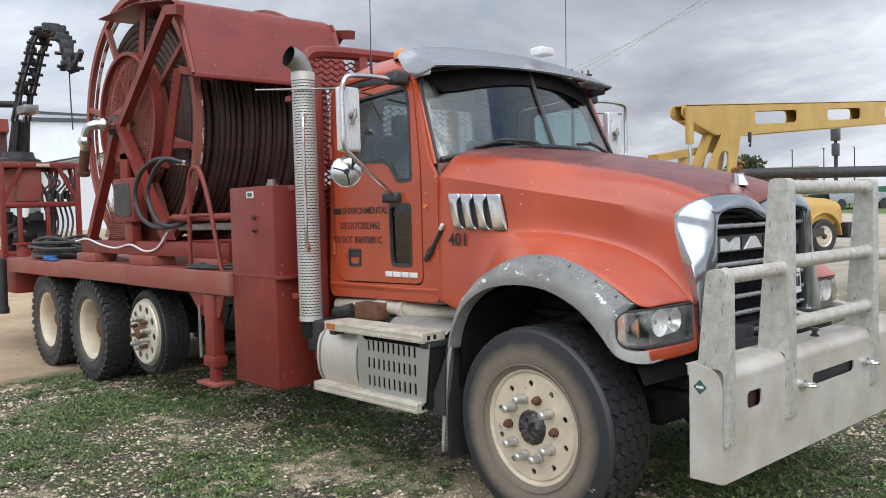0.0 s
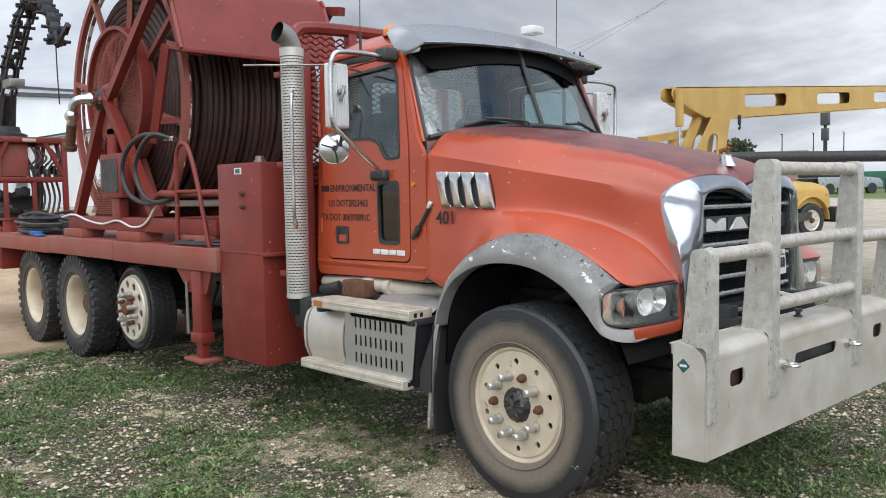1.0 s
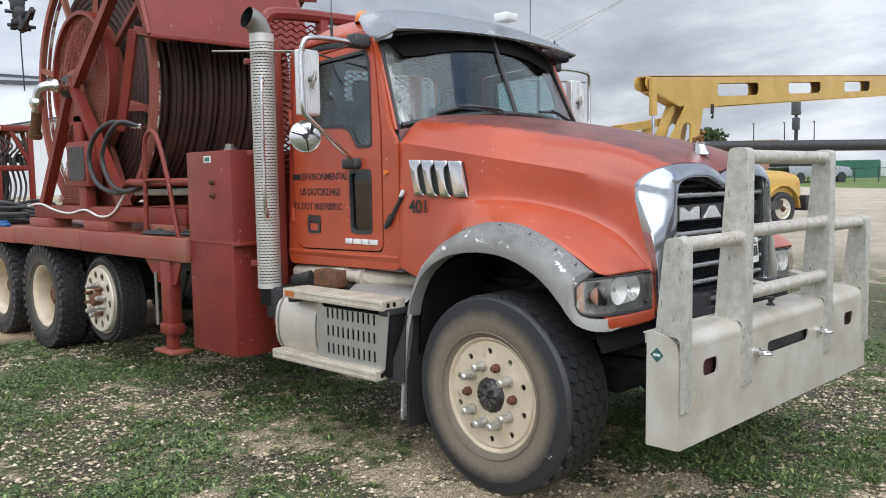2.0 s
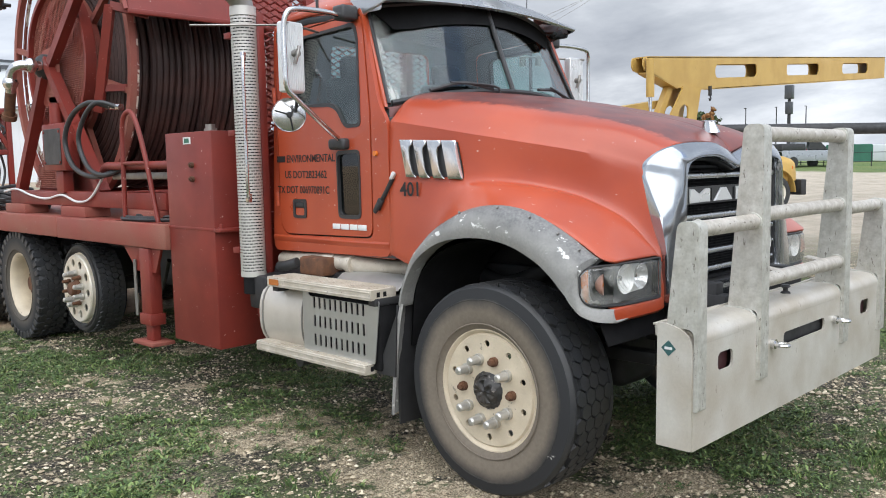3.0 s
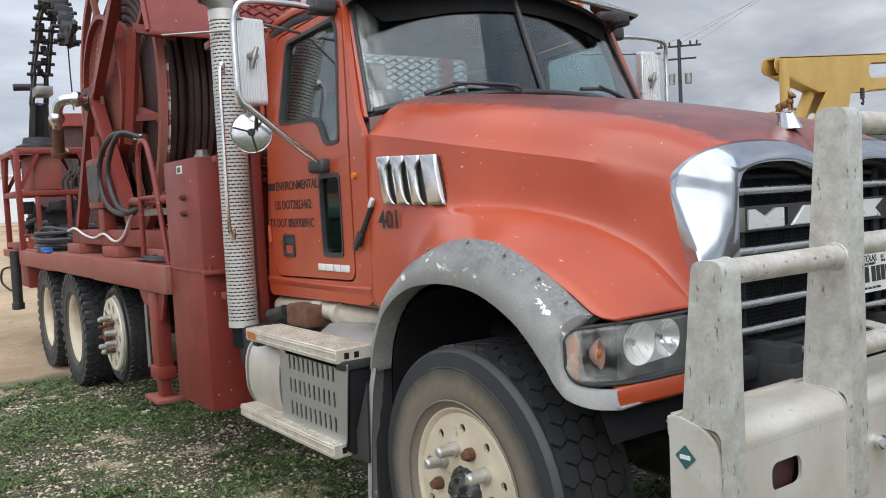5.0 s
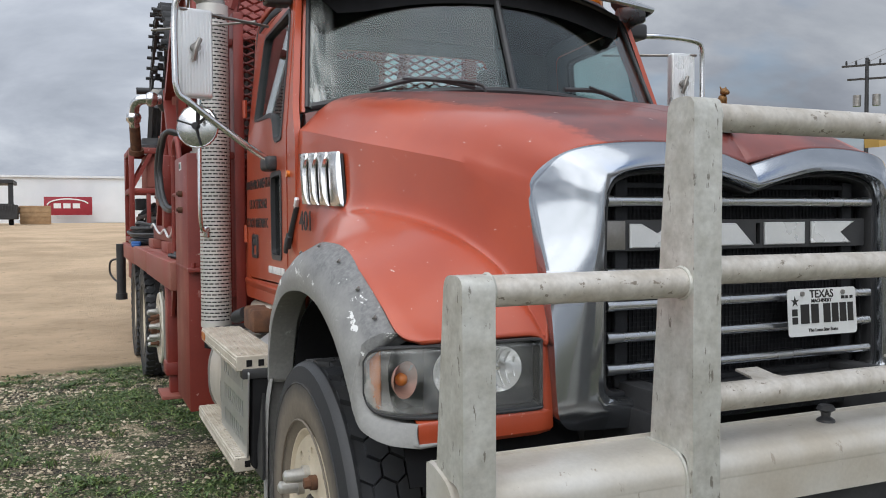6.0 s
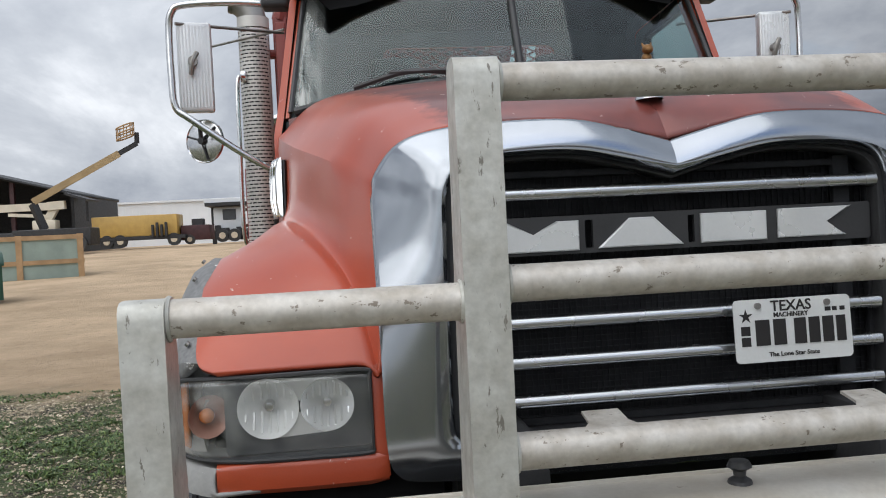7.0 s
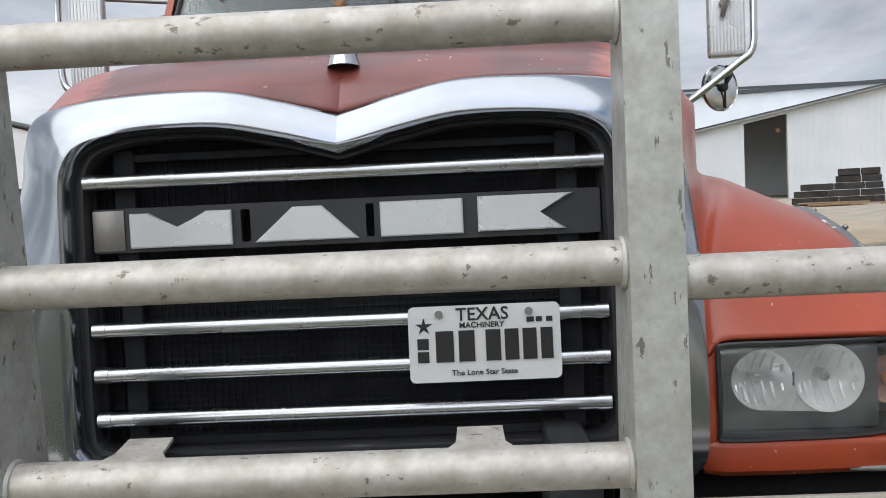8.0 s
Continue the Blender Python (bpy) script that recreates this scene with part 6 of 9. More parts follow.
cyl(bm, (-1.25, 2.71, 1.928), (-1.25, 2.71, 1.948), 0.045, 16)
cyl(bm, (-1.25, 2.71, 1.948), (-1.25, 2.71, 1.978), 0.034, 16)
part("breather_cap", bm, STEEL, cab, "bright steel cap")

bm = bm_new()
box(bm, -1.30, 1.30, 3.23, 9.25, 1.195, 1.238, 0.004)
bed = part("bed_deck", bm, OXIDE_DUSTY, truck, "dusty red steel deck")
for y0, y1, z0, z1 in ((3.225, 5.30, 1.055, 1.248), (5.305, 7.13, 1.060, 1.250), (7.135, 9.25, 1.050, 1.225)):
    for s in (-1, 1):
        bm = bm_new()
        box(bm, s * 1.30, s * 1.375, y0, y1, z0, z1, 0.010)
        part("side_rail", bm, OXIDE_DUSTY, bed)
for y in (3.4, 4.2, 5.2, 5.75, 7.1, 8.5, 9.1):
    bm = bm_new()
    box(bm, -1.30, 1.30, y - 0.05, y + 0.05, 1.05, 1.194, 0.006)
    part("cross_member", bm, OXIDE_DUSTY, bed)
bm = bm_new()
expanded(bm, -1.28, -0.5, 3.25, 4.3, 0.05, 0.028, 0.004, Matrix.Translation((0, 0, 1.244)))
part("deck_grating", bm, OXIDE_DUSTY, bed)
# support legs under the bed
for s in (-1, 1):
    bm = bm_new()
    plate(bm, [(3.36, 1.055), (4.00, 1.055), (3.78, 0.86), (3.46, 0.86)], [], 0.02, Matrix.Translation((s * 1.335 + 0.01, 0, 0)) @ SIDE)
    box(bm, s * 1.27, s * 1.37, 3.52, 3.68, 0.46, 1.05, 0.008)
    box(bm, s * 1.255, s * 1.385, 3.505, 3.695, 0.44, 0.53, 0.006)
    box(bm, s * 1.285, s * 1.355, 3.545, 3.655, 0.31, 0.46, 0.006)
    leg = part("support_leg", bm, OXIDE, truck, "red steel outrigger leg")
    bm = bm_new()
    box(bm, s * 1.22, s * 1.42, 3.44, 3.76, 0.283, 0.312, 0.006)
    part("foot_plate", bm, OXIDE_DUSTY, leg)
    bm = bm_new()
    cyl(bm, (s * 1.36, 3.78, 0.50), (s * 1.36, 3.78, 0.95), 0.014, 8)
    part("leg_valve", bm, STEEL, leg)
for y, z in ((4.2, 0.8), (5.7, 0.75), (7.2, 0.82)):
    bm = bm_new()
    box(bm, -0.9, 0.9, y - 0.2, y + 0.2, z - 0.15, z + 0.2, 0.04)
    part("cross_tank", bm, BLACKMETAL, truck)
bm = bm_new()
tube(bm, [(-1.0, 3.9, 0.9), (-0.9, 4.3, 0.6), (-0.8, 4.8, 0.9), (-0.9, 5.5, 0.95)], 0.02, 8, 5)
part("under_bed_gear", bm, BLACKMETAL, truck)

# ---- aluminium bull bar ----
bm = bm_new()
prof = [(-0.985, 0.415), (-1.010, 0.430), (-1.010, 0.86), (-0.998, 0.905), (-0.965, 0.935), (-0.92, 0.945), (-0.855, 0.945), (-0.850, 0.938), (-0.91, 0.936), (-0.96, 0.926), (-0.990, 0.898), (-1.000, 0.855), (-1.000, 0.435)]
holes = [rounded(-0.27, 0.27, 0.725, 0.790, 0.025, 4), rounded(-0.972, -0.828, 0.725, 0.808, 0.028, 4), rounded(0.828, 0.972, 0.725, 0.808, 0.028, 4)]
plate(bm, [(-1.195, 0.415), (1.195, 0.415), (1.195, 0.87), (-1.195, 0.87)], holes, 0.010, Matrix.Translation((0, -1.000, 0)) @ FRONT)
top = spline([(-1.010, 0.868, 0), (-1.008, 0.90, 0), (-0.990, 0.928, 0), (-0.955, 0.944, 0), (-0.90, 0.948, 0), (-0.83, 0.948, 0)], 4)
rows = [[(x, p[0], p[1]) for p in top] + [(x, p[0] + 0.006, p[1] - 0.010) for p in top[::-1]] for x in (-1.195, 1.195)]
loft(bm, rows, True)
guard = part("bull_bar", bm, ALU_FACE, truck, "welded aluminium bumper with posts and rails", angle=45)
bm = bm_new()
box(bm, -1.19, 1.19, -0.835, -0.825, 0.90, 0.956, 0.003)
box(bm, -1.10, 1.10, -0.825, -0.76, 0.925, 0.935, 0.003)
part("bumper_lip", bm, ALU_FACE, guard)
bm = bm_new()
box(bm, -0.9, 0.9, -0.83, -0.74, 0.45, 0.90, 0.01)
for s in (-1, 1):
    box(bm, s * 0.43 - 0.05, s * 0.43 + 0.05, -0.80, -0.35, 0.70, 0.98, 0.01)
part("bumper_mount", bm, BLACKMETAL, guard)
bm = bm_new()
box(bm, -0.28, 0.28, -0.985, -0.95, 0.715, 0.80, 0.004)
part("slot_back", bm, BLACKMETAL, guard)
for s in (-1, 1):
    bm = bm_new()
    plate(bm, soften([(-1.008, 0.416), (-1.008, 0.872), (-0.992, 0.915), (-0.962, 0.940), (-0.925, 0.952), (-0.885, 0.962), (-0.845, 0.962), (-0.84, 0.416)], 0.010), [], 0.014, Matrix.Translation((s * 1.198 + 0.007, 0, 0)) @ SIDE)
    part("bumper_end", bm, ALU_FACE, guard)
    bm = bm_new()
    cyl(bm, (s * 0.90, -0.975, 0.768), (s * 0.90, -0.93, 0.768), 0.09, 18)
    part("lamp_recess", bm, MAROON, guard)
    # eye bolts
    bm = bm_new()
    cyl(bm, (s * 0.41, -1.005, 0.757), (s * 0.41, -1.030, 0.757), 0.024, 14)
    tube(bm, [(s * 0.41 + 0.030 * math.cos(a), -1.062 + 0.030 * math.sin(a), 0.757) for a in [2 * math.pi * i / 16 for i in range(16)]], 0.010, 8, 0, True)
    part("eye_bolt", bm, CHROME_DULL, guard, "steel lifting eye")
    for x0, x1, ztop, zbot, db in ((0.497, 0.582, 1.820, 0.61, 0.165), (1.117, 1.196, 1.402, 0.59, 0.145)):
        bm = bm_new()
        poly = soften([(-1.030, zbot), (-1.030, ztop), (-0.932, ztop), (-1.03 + db, 0.96), (-1.03 + db, 0.945), (-1.012, 0.945), (-1.012, zbot)], 0.035, 4)
        plate(bm, poly, [], x1 - x0, Matrix.Translation(((s * x1) if s > 0 else -x0, 0, 0)) @ SIDE)
        bmesh.ops.bevel(bm, geom=[e for e in bm.edges if len(e.link_faces) == 2 and e.calc_face_angle(0) > 1.2 and abs(e.verts[0].co.x - e.verts[1].co.x) < 0.01], offset=0.010, segments=2, affect="EDGES")
        part("post", bm, ALU, guard, "box-section post", angle=35)
        # weld bead at the foot
        for xx in (x0, x1) if x1 < 1 else (x0,):
            bm = bm_new()
            tube(bm, [(s * xx, -1.011, z) for z in (zbot, 0.75, 0.88)] + [(s * xx, -0.99, 0.93), (s * xx, -0.95, 0.946), (s * xx, -0.85, 0.949)], 0.006, 6, 4)
            part("weld", bm, ALU, guard)
    bm = bm_new()
    cyl(bm, (s * 0.578, -0.985, 1.365), (s * 1.119, -0.985, 1.365), 0.036, 24)
    part("side_rail_tube", bm, RAIL, guard)
    for xx in (0.582, 1.115):
        bm = bm_new()
        tube(bm, [(s * xx, -0.985 + 0.037 * math.cos(a), 1.365 + 0.037 * math.sin(a)) for a in [2 * math.pi * i / 18 for i in range(18)]], 0.006, 6, 0, True)
        part("weld", bm, ALU, guard)
for z in (1.774, 1.393, 1.072):
    bm = bm_new()
    cyl(bm, (-0.50, -0.985, z), (0.50, -0.985, z), 0.036, 24)
    part("rail", bm, RAIL, guard, "round aluminium rail")
    for xx in (-0.494, 0.494):
        bm = bm_new()
        tube(bm, [(xx, -0.985 + 0.037 * math.cos(a), z + 0.037 * math.sin(a)) for a in [2 * math.pi * i / 18 for i in range(18)]], 0.006, 6, 0, True)
        part("weld", bm, ALU, guard)
for x in (-0.30, 0.26):
    bm = bm_new()
    plate(bm, [(-0.060, -0.02), (0.060, -0.02), (0.040, 0.012), (0.038, 0.070), (-0.038, 0.070), (-0.040, 0.012)], [], 0.006, Matrix.Translation((x, -0.975, 1.104)) @ pose(0, 0, 0, 10, 0, 0))
    part("rail_tab", bm, RAIL, guard, "small bent plate")
bm = bm_new()
lathe(bm, [(0, 0.05), (0.020, 0.048), (0.026, 0.036), (0.014, 0.028), (0.012, 0.016), (0.024, 0.008), (0.026, 0)], 16, Matrix.Translation((-0.008, -0.907, 0.946)) @ Matrix.Rotation(radians(-90), 4, "Y"))
part("rubber_knob", bm, BLACK, guard, "black rubber stop")
bm = bm_new()
plate(bm, [(-0.035, 0), (0, -0.035), (0.035, 0), (0, 0.035)], [], 0.001, Matrix.Translation((-1.2062, -0.90, 0.855)) @ LETTER)
dec = part("diamond_sticker", bm, LABEL_TEAL, guard, "dark teal diamond sticker")
bm = bm_new()
box(bm, -1.2092, -1.2076, -0.918, -0.882, 0.849, 0.861)
part("sticker_bar", bm, WHITE, dec)

# ---- hose reel on the bed ----
reel = thing("hose_reel", (0, 5.9, 1.26), "large oxide-red hose reel full of dark hose on the truck", "hose reel")
RC = Vector((0, 6.06, 2.70))


def ringbar(bm, x, r, t, w, n=64, c=RC):
    """A flat hoop: t in radius, w along the axle."""
    lathe(bm, [(r - t / 2, -w / 2), (r + t / 2, -w / 2), (r + t / 2, w / 2), (r - t / 2, w / 2)], n, Matrix.Translation((x, c.y, c.z)), closed=True)


def beam(bm, p, q, w, h=None, roll=0.0):
    """A square bar from p to q."""
    p, q = Vector(p), Vector(q)
    a, b = frame_at(p, q - p)
    if roll:
        rot = Matrix.Rotation(roll, 3, (q - p).normalized())
        a, b = rot @ a, rot @ b
    h = h or w
    r = [[bm.verts.new(c + a * sx * w / 2 + b * sy * h / 2) for sx, sy in ((-1, -1), (1, -1), (1, 1), (-1, 1))] for c in (p, q)]
    bm.faces.new(r[0][::-1])
    bm.faces.new(r[1])
    for i in range(4):
        bm.faces.new((r[0][i], r[0][(i + 1) % 4], r[1][(i + 1) % 4], r[1][i]))


WORN = material("worn_flange_edge", (0.21, 0.05, 0.035), 0.6, 0, 0.3, 4, 0.1, 80, 0, (0.18, 0.06, 0.045), 0.6, (0.62, 0.55, 0.46), 6, 0.215)
for fx, fe in ((-0.86, -0.80), (0.62, 0.56)):
    bm = bm_new()
    ringbar(bm, fx, 1.40, 0.07, 0.06)
    fl = part("flange", bm, OXIDE_DUSTY, reel, "round steel flange hoop")
    for i in range(8):
        a = 2 * math.pi * (i + 0.3) / 8
        u = Vector((0, math.cos(a), math.sin(a)))
        bm = bm_new()
        beam(bm, Vector((fx, RC.y, RC.z)) + u * 0.25, Vector((fx, RC.y, RC.z)) + u * 1.38, 0.055)
        part("spoke", bm, OXIDE_DUSTY, fl)
    bm = bm_new()
    ringbar(bm, fx, 0.72, 0.05, 0.05, 48)
    part("inner_hoop", bm, OXIDE_DUSTY, fl)
    bm = bm_new()
    ringbar(bm, fe, 1.365, 0.05, 0.02)
    part("flange_edge", bm, WORN, reel, "flange edge with worn paint")
bm = bm_new()
lathe(bm, [(0, -0.8), (0.45, -0.8), (0.45, 0.56), (0, 0.56)], 40, Matrix.Translation(RC))
part("drum", bm, OXIDE, reel)
# the wound hose: one turn beside the next, with slight slack
rng = random.Random(4)
for i in range(20):
    x = -0.755 + i * 0.0675
    r = 1.165 + rng.uniform(-0.022, 0.022)
    bm = bm_new()
    pts = []
    ph = rng.uniform(0, 6)
    for j in range(56):
        a = 2 * math.pi * j / 56
        sag = 0.018 * math.sin(2 * a + ph)
        pts.append((x + 0.014 * math.sin(a + ph), RC.y + (r + sag) * math.cos(a), RC.z + (r + sag) * math.sin(a)))
    tube(bm, pts, 0.033, 8, 0, True)
    part("hose_turn", bm, HOSE, reel)
for r in (1.085, 1.01, 0.935, 0.86, 0.78, 0.70):
    for hx in (-0.765, 0.535):
        bm = bm_new()
        lathe(bm, [(r + 0.04 * math.cos(b), 0.04 * math.sin(b)) for b in [2 * math.pi * k / 8 for k in range(8)]], 56, Matrix.Translation((hx, RC.y, RC.z)), closed=True)
        part("hose_turn", bm, HOSE, reel)
bm = bm_new()
lathe(bm, [(0.5, -0.74), (1.115, -0.74), (1.115, 0.50), (0.5, 0.50)], 48, Matrix.Translation(RC), closed=True)
part("hose_core", bm, HOSE, reel)

# side stands
for s in (-1, 1):
    X = -1.10 if s < 0 else 0.86
    bm = bm_new()
    beam(bm, (X, 5.98, 2.76), (X, 4.87, 1.46), 0.10, 0.09)
    beam(bm, (X, 6.04, 2.66), (X, 6.92, 1.46), 0.10, 0.09)
    beam(bm, (X, 5.91, 2.69), (X, 4.68, 3.66), 0.085, 0.09)
    beam(bm, (X, 4.68, 3.66), (X, 4.44, 3.62), 0.08, 0.09)
    stand = part("side_stand", bm, OXIDE, reel, "welded red steel side stand")
    bm = bm_new()
    beam(bm, (X - s * 0.02, 4.92, 2.20), (X - s * 0.02, 4.57, 3.09), 0.075)
    beam(bm, (X - s * 0.02, 4.57, 3.09), (X - s * 0.30, 4.42, 3.02), 0.07)
    beam(bm, (X - s * 0.02, 4.86, 2.40), (X - s * 0.3, 4.78, 2.42), 0.06)
    part("stand_brace", bm, OXIDE, stand)
    bm = bm_new()
    plate(bm, soften([(5.80, 2.32), (6.20, 2.32), (6.18, 2.86), (5.82, 2.89)], 0.06), [], 0.03, Matrix.Translation((X - s * 0.05, 0, 0)) @ SIDE)
    plate(bm, soften([(5.72, 1.46), (6.0, 1.46), (6.05, 2.40), (5.82, 2.40)], 0.03), [], 0.03, Matrix.Translation((X - s * 0.05, 0, 0)) @ SIDE)
    part("bearing_plate", bm, OXIDE_DUSTY, stand)
    bm = bm_new()
    lathe(bm, [(0, -0.09), (0.06, -0.09), (0.10, -0.06), (0.125, -0.02), (0.125, 0.04), (0, 0.04)], 24, Matrix.Translation((X, RC.y, RC.z)) @ (Matrix.Rotation(math.pi, 4, "Z") if s > 0 else Matrix()))
    part("bearing", bm, BLACKMETAL, stand)
    bm = bm_new()
    expanded(bm, 4.9, 7.1, 1.5, 3.6, 0.034, 0.020, 0.0032, Matrix.Translation((X - s * 0.11, 0, 0)) @ SIDE, lambda u, v: (u - 5.95) ** 2 + (v - 2.74) ** 2 < 0.70 ** 2 or (5.75 < u < 6.0 + 0.88 * (2.72 - v) / 1.3 and v < 2.66))
    bm2 = bm_new()
    plate(bm2, [(5.30, 1.47), (6.80, 1.47), (6.12, 2.50), (5.80, 2.50)], [], 0.008, Matrix.Translation((X - s * 0.15, 0, 0)) @ SIDE)
    part("guard_back", bm2, OXIDE, stand)
    part("guard_mesh", bm, OXIDE_DUSTY, stand, "rusty expanded metal guard")
    bm = bm_new()
    ringbar(bm, X - s * 0.11, 0.71, 0.04, 0.10, 48, Vector((0, 5.95, 2.74)))
    part("guard_hoop", bm, OXIDE, stand)
    bm = bm_new()
    box(bm, X - 0.07, X + 0.07, 3.58, 7.05, 1.335, 1.475, 0.008)
    part("skid_beam", bm, OXIDE, reel)
    for y in (3.9, 5.30, 6.80):
        bm = bm_new()
        box(bm, X - 0.12, X + 0.12, y - 0.28, y + 0.28, 1.240, 1.335, 0.006, 2)
        beam(bm, (X - s * 0.05, y + 0.26, 1.27), (X - s * 0.05, y + 0.10, 1.46), 0.05)
        part("skid_foot", bm, OXIDE_DUSTY, reel)
for y in (3.68, 5.0, 6.95):
    bm = bm_new()
    box(bm, -1.03, 1.03, y - 0.06, y + 0.06, 1.35, 1.47, 0.006)
    part("skid_cross_beam", bm, OXIDE, reel)
# hose fitting on the near brace
bm = bm_new()
cyl(bm, (-1.13, 4.62, 2.225), (-1.11, 4.40, 2.205), 0.030, 12)
part("hose_fitting", bm, CHROME_DULL, reel, "bright hose coupling")
# drive gearbox on the near stand
bm = bm_new()
box(bm, -1.24, -1.09, 5.36, 5.88, 1.67, 2.12, 0.02)
for y in (5.44, 5.80):
    for z in (1.75, 2.04):
        cyl(bm, (-1.24, y, z), (-1.255, y, z), 0.014, 6)
box(bm, -1.20, -1.10, 5.52, 5.70, 1.46, 1.67, 0.01)
cyl(bm, (-1.16, 5.70, 2.12), (-1.16, 5.70, 2.32), 0.06, 14)
drive = part("drive_box", bm, OXIDE, reel, "red hydraulic drive box")
bm = bm_new()
box(bm, -1.247, -1.241, 5.42, 5.82, 1.73, 2.07, 0.003, 1)
part("cover_plate", bm, BLACK, drive, "dark bolted cover plate")
# sheet-metal cover over the front of the drum
bm = bm_new()
prof = [(4.36, 3.035), (4.44, 3.24), (4.60, 3.66), (4.66, 3.74), (4.80, 3.80), (5.6, 3.92), (6.6, 3.94)]
loft(bm, [[(x, y, z) for y, z in prof] for x in (-1.03, -0.4, 0.2, 0.74)])
thicken(part("drum_cover", bm, OXIDE, reel, "oxide-red sheet-metal drum cover", angle=30), 0.012)
bm = bm_new()
for x in (-1.03, 0.74):
    for (a, b), (c, d) in zip(prof, prof[1:4]):
        beam(bm, (x, a, b), (x, c, d), 0.035)
box(bm, -1.03, 0.74, 4.34, 4.38, 3.0, 3.045, 0.006)
part("cover_edge", bm, OXIDE, reel)
# swivel joint at the axle: elbow and pipe
bm = bm_new()
tube(bm, [(-1.16, 6.0, 2.70), (-1.28, 6.0, 2.70), (-1.36, 6.03, 2.69), (-1.40, 6.08, 2.64), (-1.41, 6.12, 2.53), (-1.40, 6.16, 2.45)], 0.05, 14, 4)
for p in ((-1.25, 6.0, 2.70), (-1.41, 6.12, 2.53)):
    bmesh.ops.create_icosphere(bm, subdivisions=2, radius=0.075, matrix=Matrix.Translation(p))
part("swivel_elbow", bm, CHROME_DULL, reel, "silver-painted swivel elbow")
bm = bm_new()
cyl(bm, (-1.40, 6.16, 2.45), (-1.38, 6.30, 2.22), 0.052, 14)
cyl(bm, (-1.38, 6.29, 2.24), (-1.378, 6.315, 2.195), 0.072, 14)
part("swivel_pipe", bm, RUST, reel)
# hydraulic hoses and wire
for dy, k, r in ((0.0, 1.0, 0.023), (-0.30, 0.86, 0.021)):
    bm = bm_new()
    tube(bm, [(-1.12, 4.55 + 0.3 * dy, 2.21), (-1.24, 4.74 + 0.6 * dy, 2.26 * k + 2.2 * (1 - k)), (-1.27, 5.06 + dy, 2.16), (-1.28, 5.22 + dy, 1.94), (-1.26, 5.10 + dy, 1.70), (-1.22, 4.75 + 0.6 * dy, 1.61 + 0.1 * (1 - k)), (-1.14, 4.42 + 0.2 * dy, 1.68)], r, 10, 6)
    part("hydraulic_hose", bm, BLACK, reel, "thick black hydraulic hose")
bm = bm_new()
tube(bm, [(-1.18, 7.2, 1.46), (-1.19, 6.8, 1.49), (-1.19, 6.4, 1.43), (-1.19, 6.0, 1.40), (-1.19, 5.6, 1.44), (-1.19, 5.25, 1.38), (-1.19, 4.95, 1.42), (-1.17, 4.72, 1.60)], 0.011, 8, 6)
part("cable", bm, WHITE, reel, "pale sheathed cable")
bm = bm_new()
tube(bm, [(-1.12, 4.85, 1.62), (-1.18, 4.6, 1.70), (-1.2, 4.3, 1.70), (-1.2, 3.4, 1.70)], 0.035, 10, 4)
part("manifold_pipe", bm, OXIDE, reel)
bm = bm_new()
box(bm, -1.16, -0.4, 3.5, 4.55, 1.585, 1.64, 0.01)
part("hose_tray", bm, STEEL, reel)

# boarding ladder rail
bm = bm_new()
tube(bm, [(-1.25, 4.14, 1.24), (-1.25, 4.12, 1.75), (-1.25, 4.10, 2.04), (-1.245, 4.02, 2.135), (-1.24, 3.90, 2.09), (-1.235, 3.76, 1.78), (-1.23, 3.60, 1.24)], 0.020, 10, 5)
lad = thing("grab_rail", (-1.25, 3.9, 1.24), "bent red tubular grab rail standing on the truck bed", "handrail")
part("bow", bm, OXIDE, lad)
bm = bm_new()
cyl(bm, (-1.25, 4.12, 1.72), (-1.235, 3.745, 1.72), 0.016, 8)
part("rung", bm, OXIDE, lad)


def coil(bm, c, r, turns, wire, seed, n=26):
    g = random.Random(seed)
    path = []
    for k in range(turns):
        ph, e = g.uniform(0, 6), g.uniform(0.8, 1.15)
        rr = r * g.uniform(0.75, 1.08)
        path += [(c[0] + rr * 0.62 * math.cos(2 * math.pi * i / n) + g.uniform(-0.01, 0.01), c[1] + e * rr * math.sin(2 * math.pi * i / n), c[2] + wire + k * wire * 0.9 + 0.05 * max(0, math.sin(4 * math.pi * i / n + ph)) * k / turns) for i in range(n)]
    tube(bm, path, wire, 6, 1)


bm = bm_new()
coil(bm, (-0.98, 8.10, 1.240), 0.62, 12, 0.020, 8)
solo("hose_coil", bm, BLACK, "loose coil of black hoses lying on the truck bed", "hose")
bm = bm_new()
coil(bm, (-0.85, 7.55, 1.240), 0.46, 9, 0.020, 9)
solo("hose_coil", bm, BLACK, "smaller coil of black hose lying on the truck bed", "hose")
bm = bm_new()
coil(bm, (-0.98, 3.95, 1.246), 0.48, 3, 0.016, 11)
solo("cable_coil", bm, BLACKMETAL, "dark cable coiled on the truck bed grating", "cable")
bm = bm_new()
for i in range(22):
    p = Vector((-1.16 + 0.03 * math.sin(i * 1.3), 4.02 - i * 0.032, 1.262 + 0.008 * (i % 2)))
    d = Vector((0.012, 0.0, 0)) if i % 2 else Vector((0, 0, 0.012))
    tube(bm, [p + Vector((0, 0.024, 0)) + d * 0, p + d, p - Vector((0, 0.024, 0)), p - d], 0.007, 6, 3, True)
solo("chain", bm, RUST, "rusty chain lying on the truck bed", "chain")
bm = bm_new()
box(bm, -1.36, -1.26, 7.62, 7.84, 1.226, 1.290, 0.02, 3)
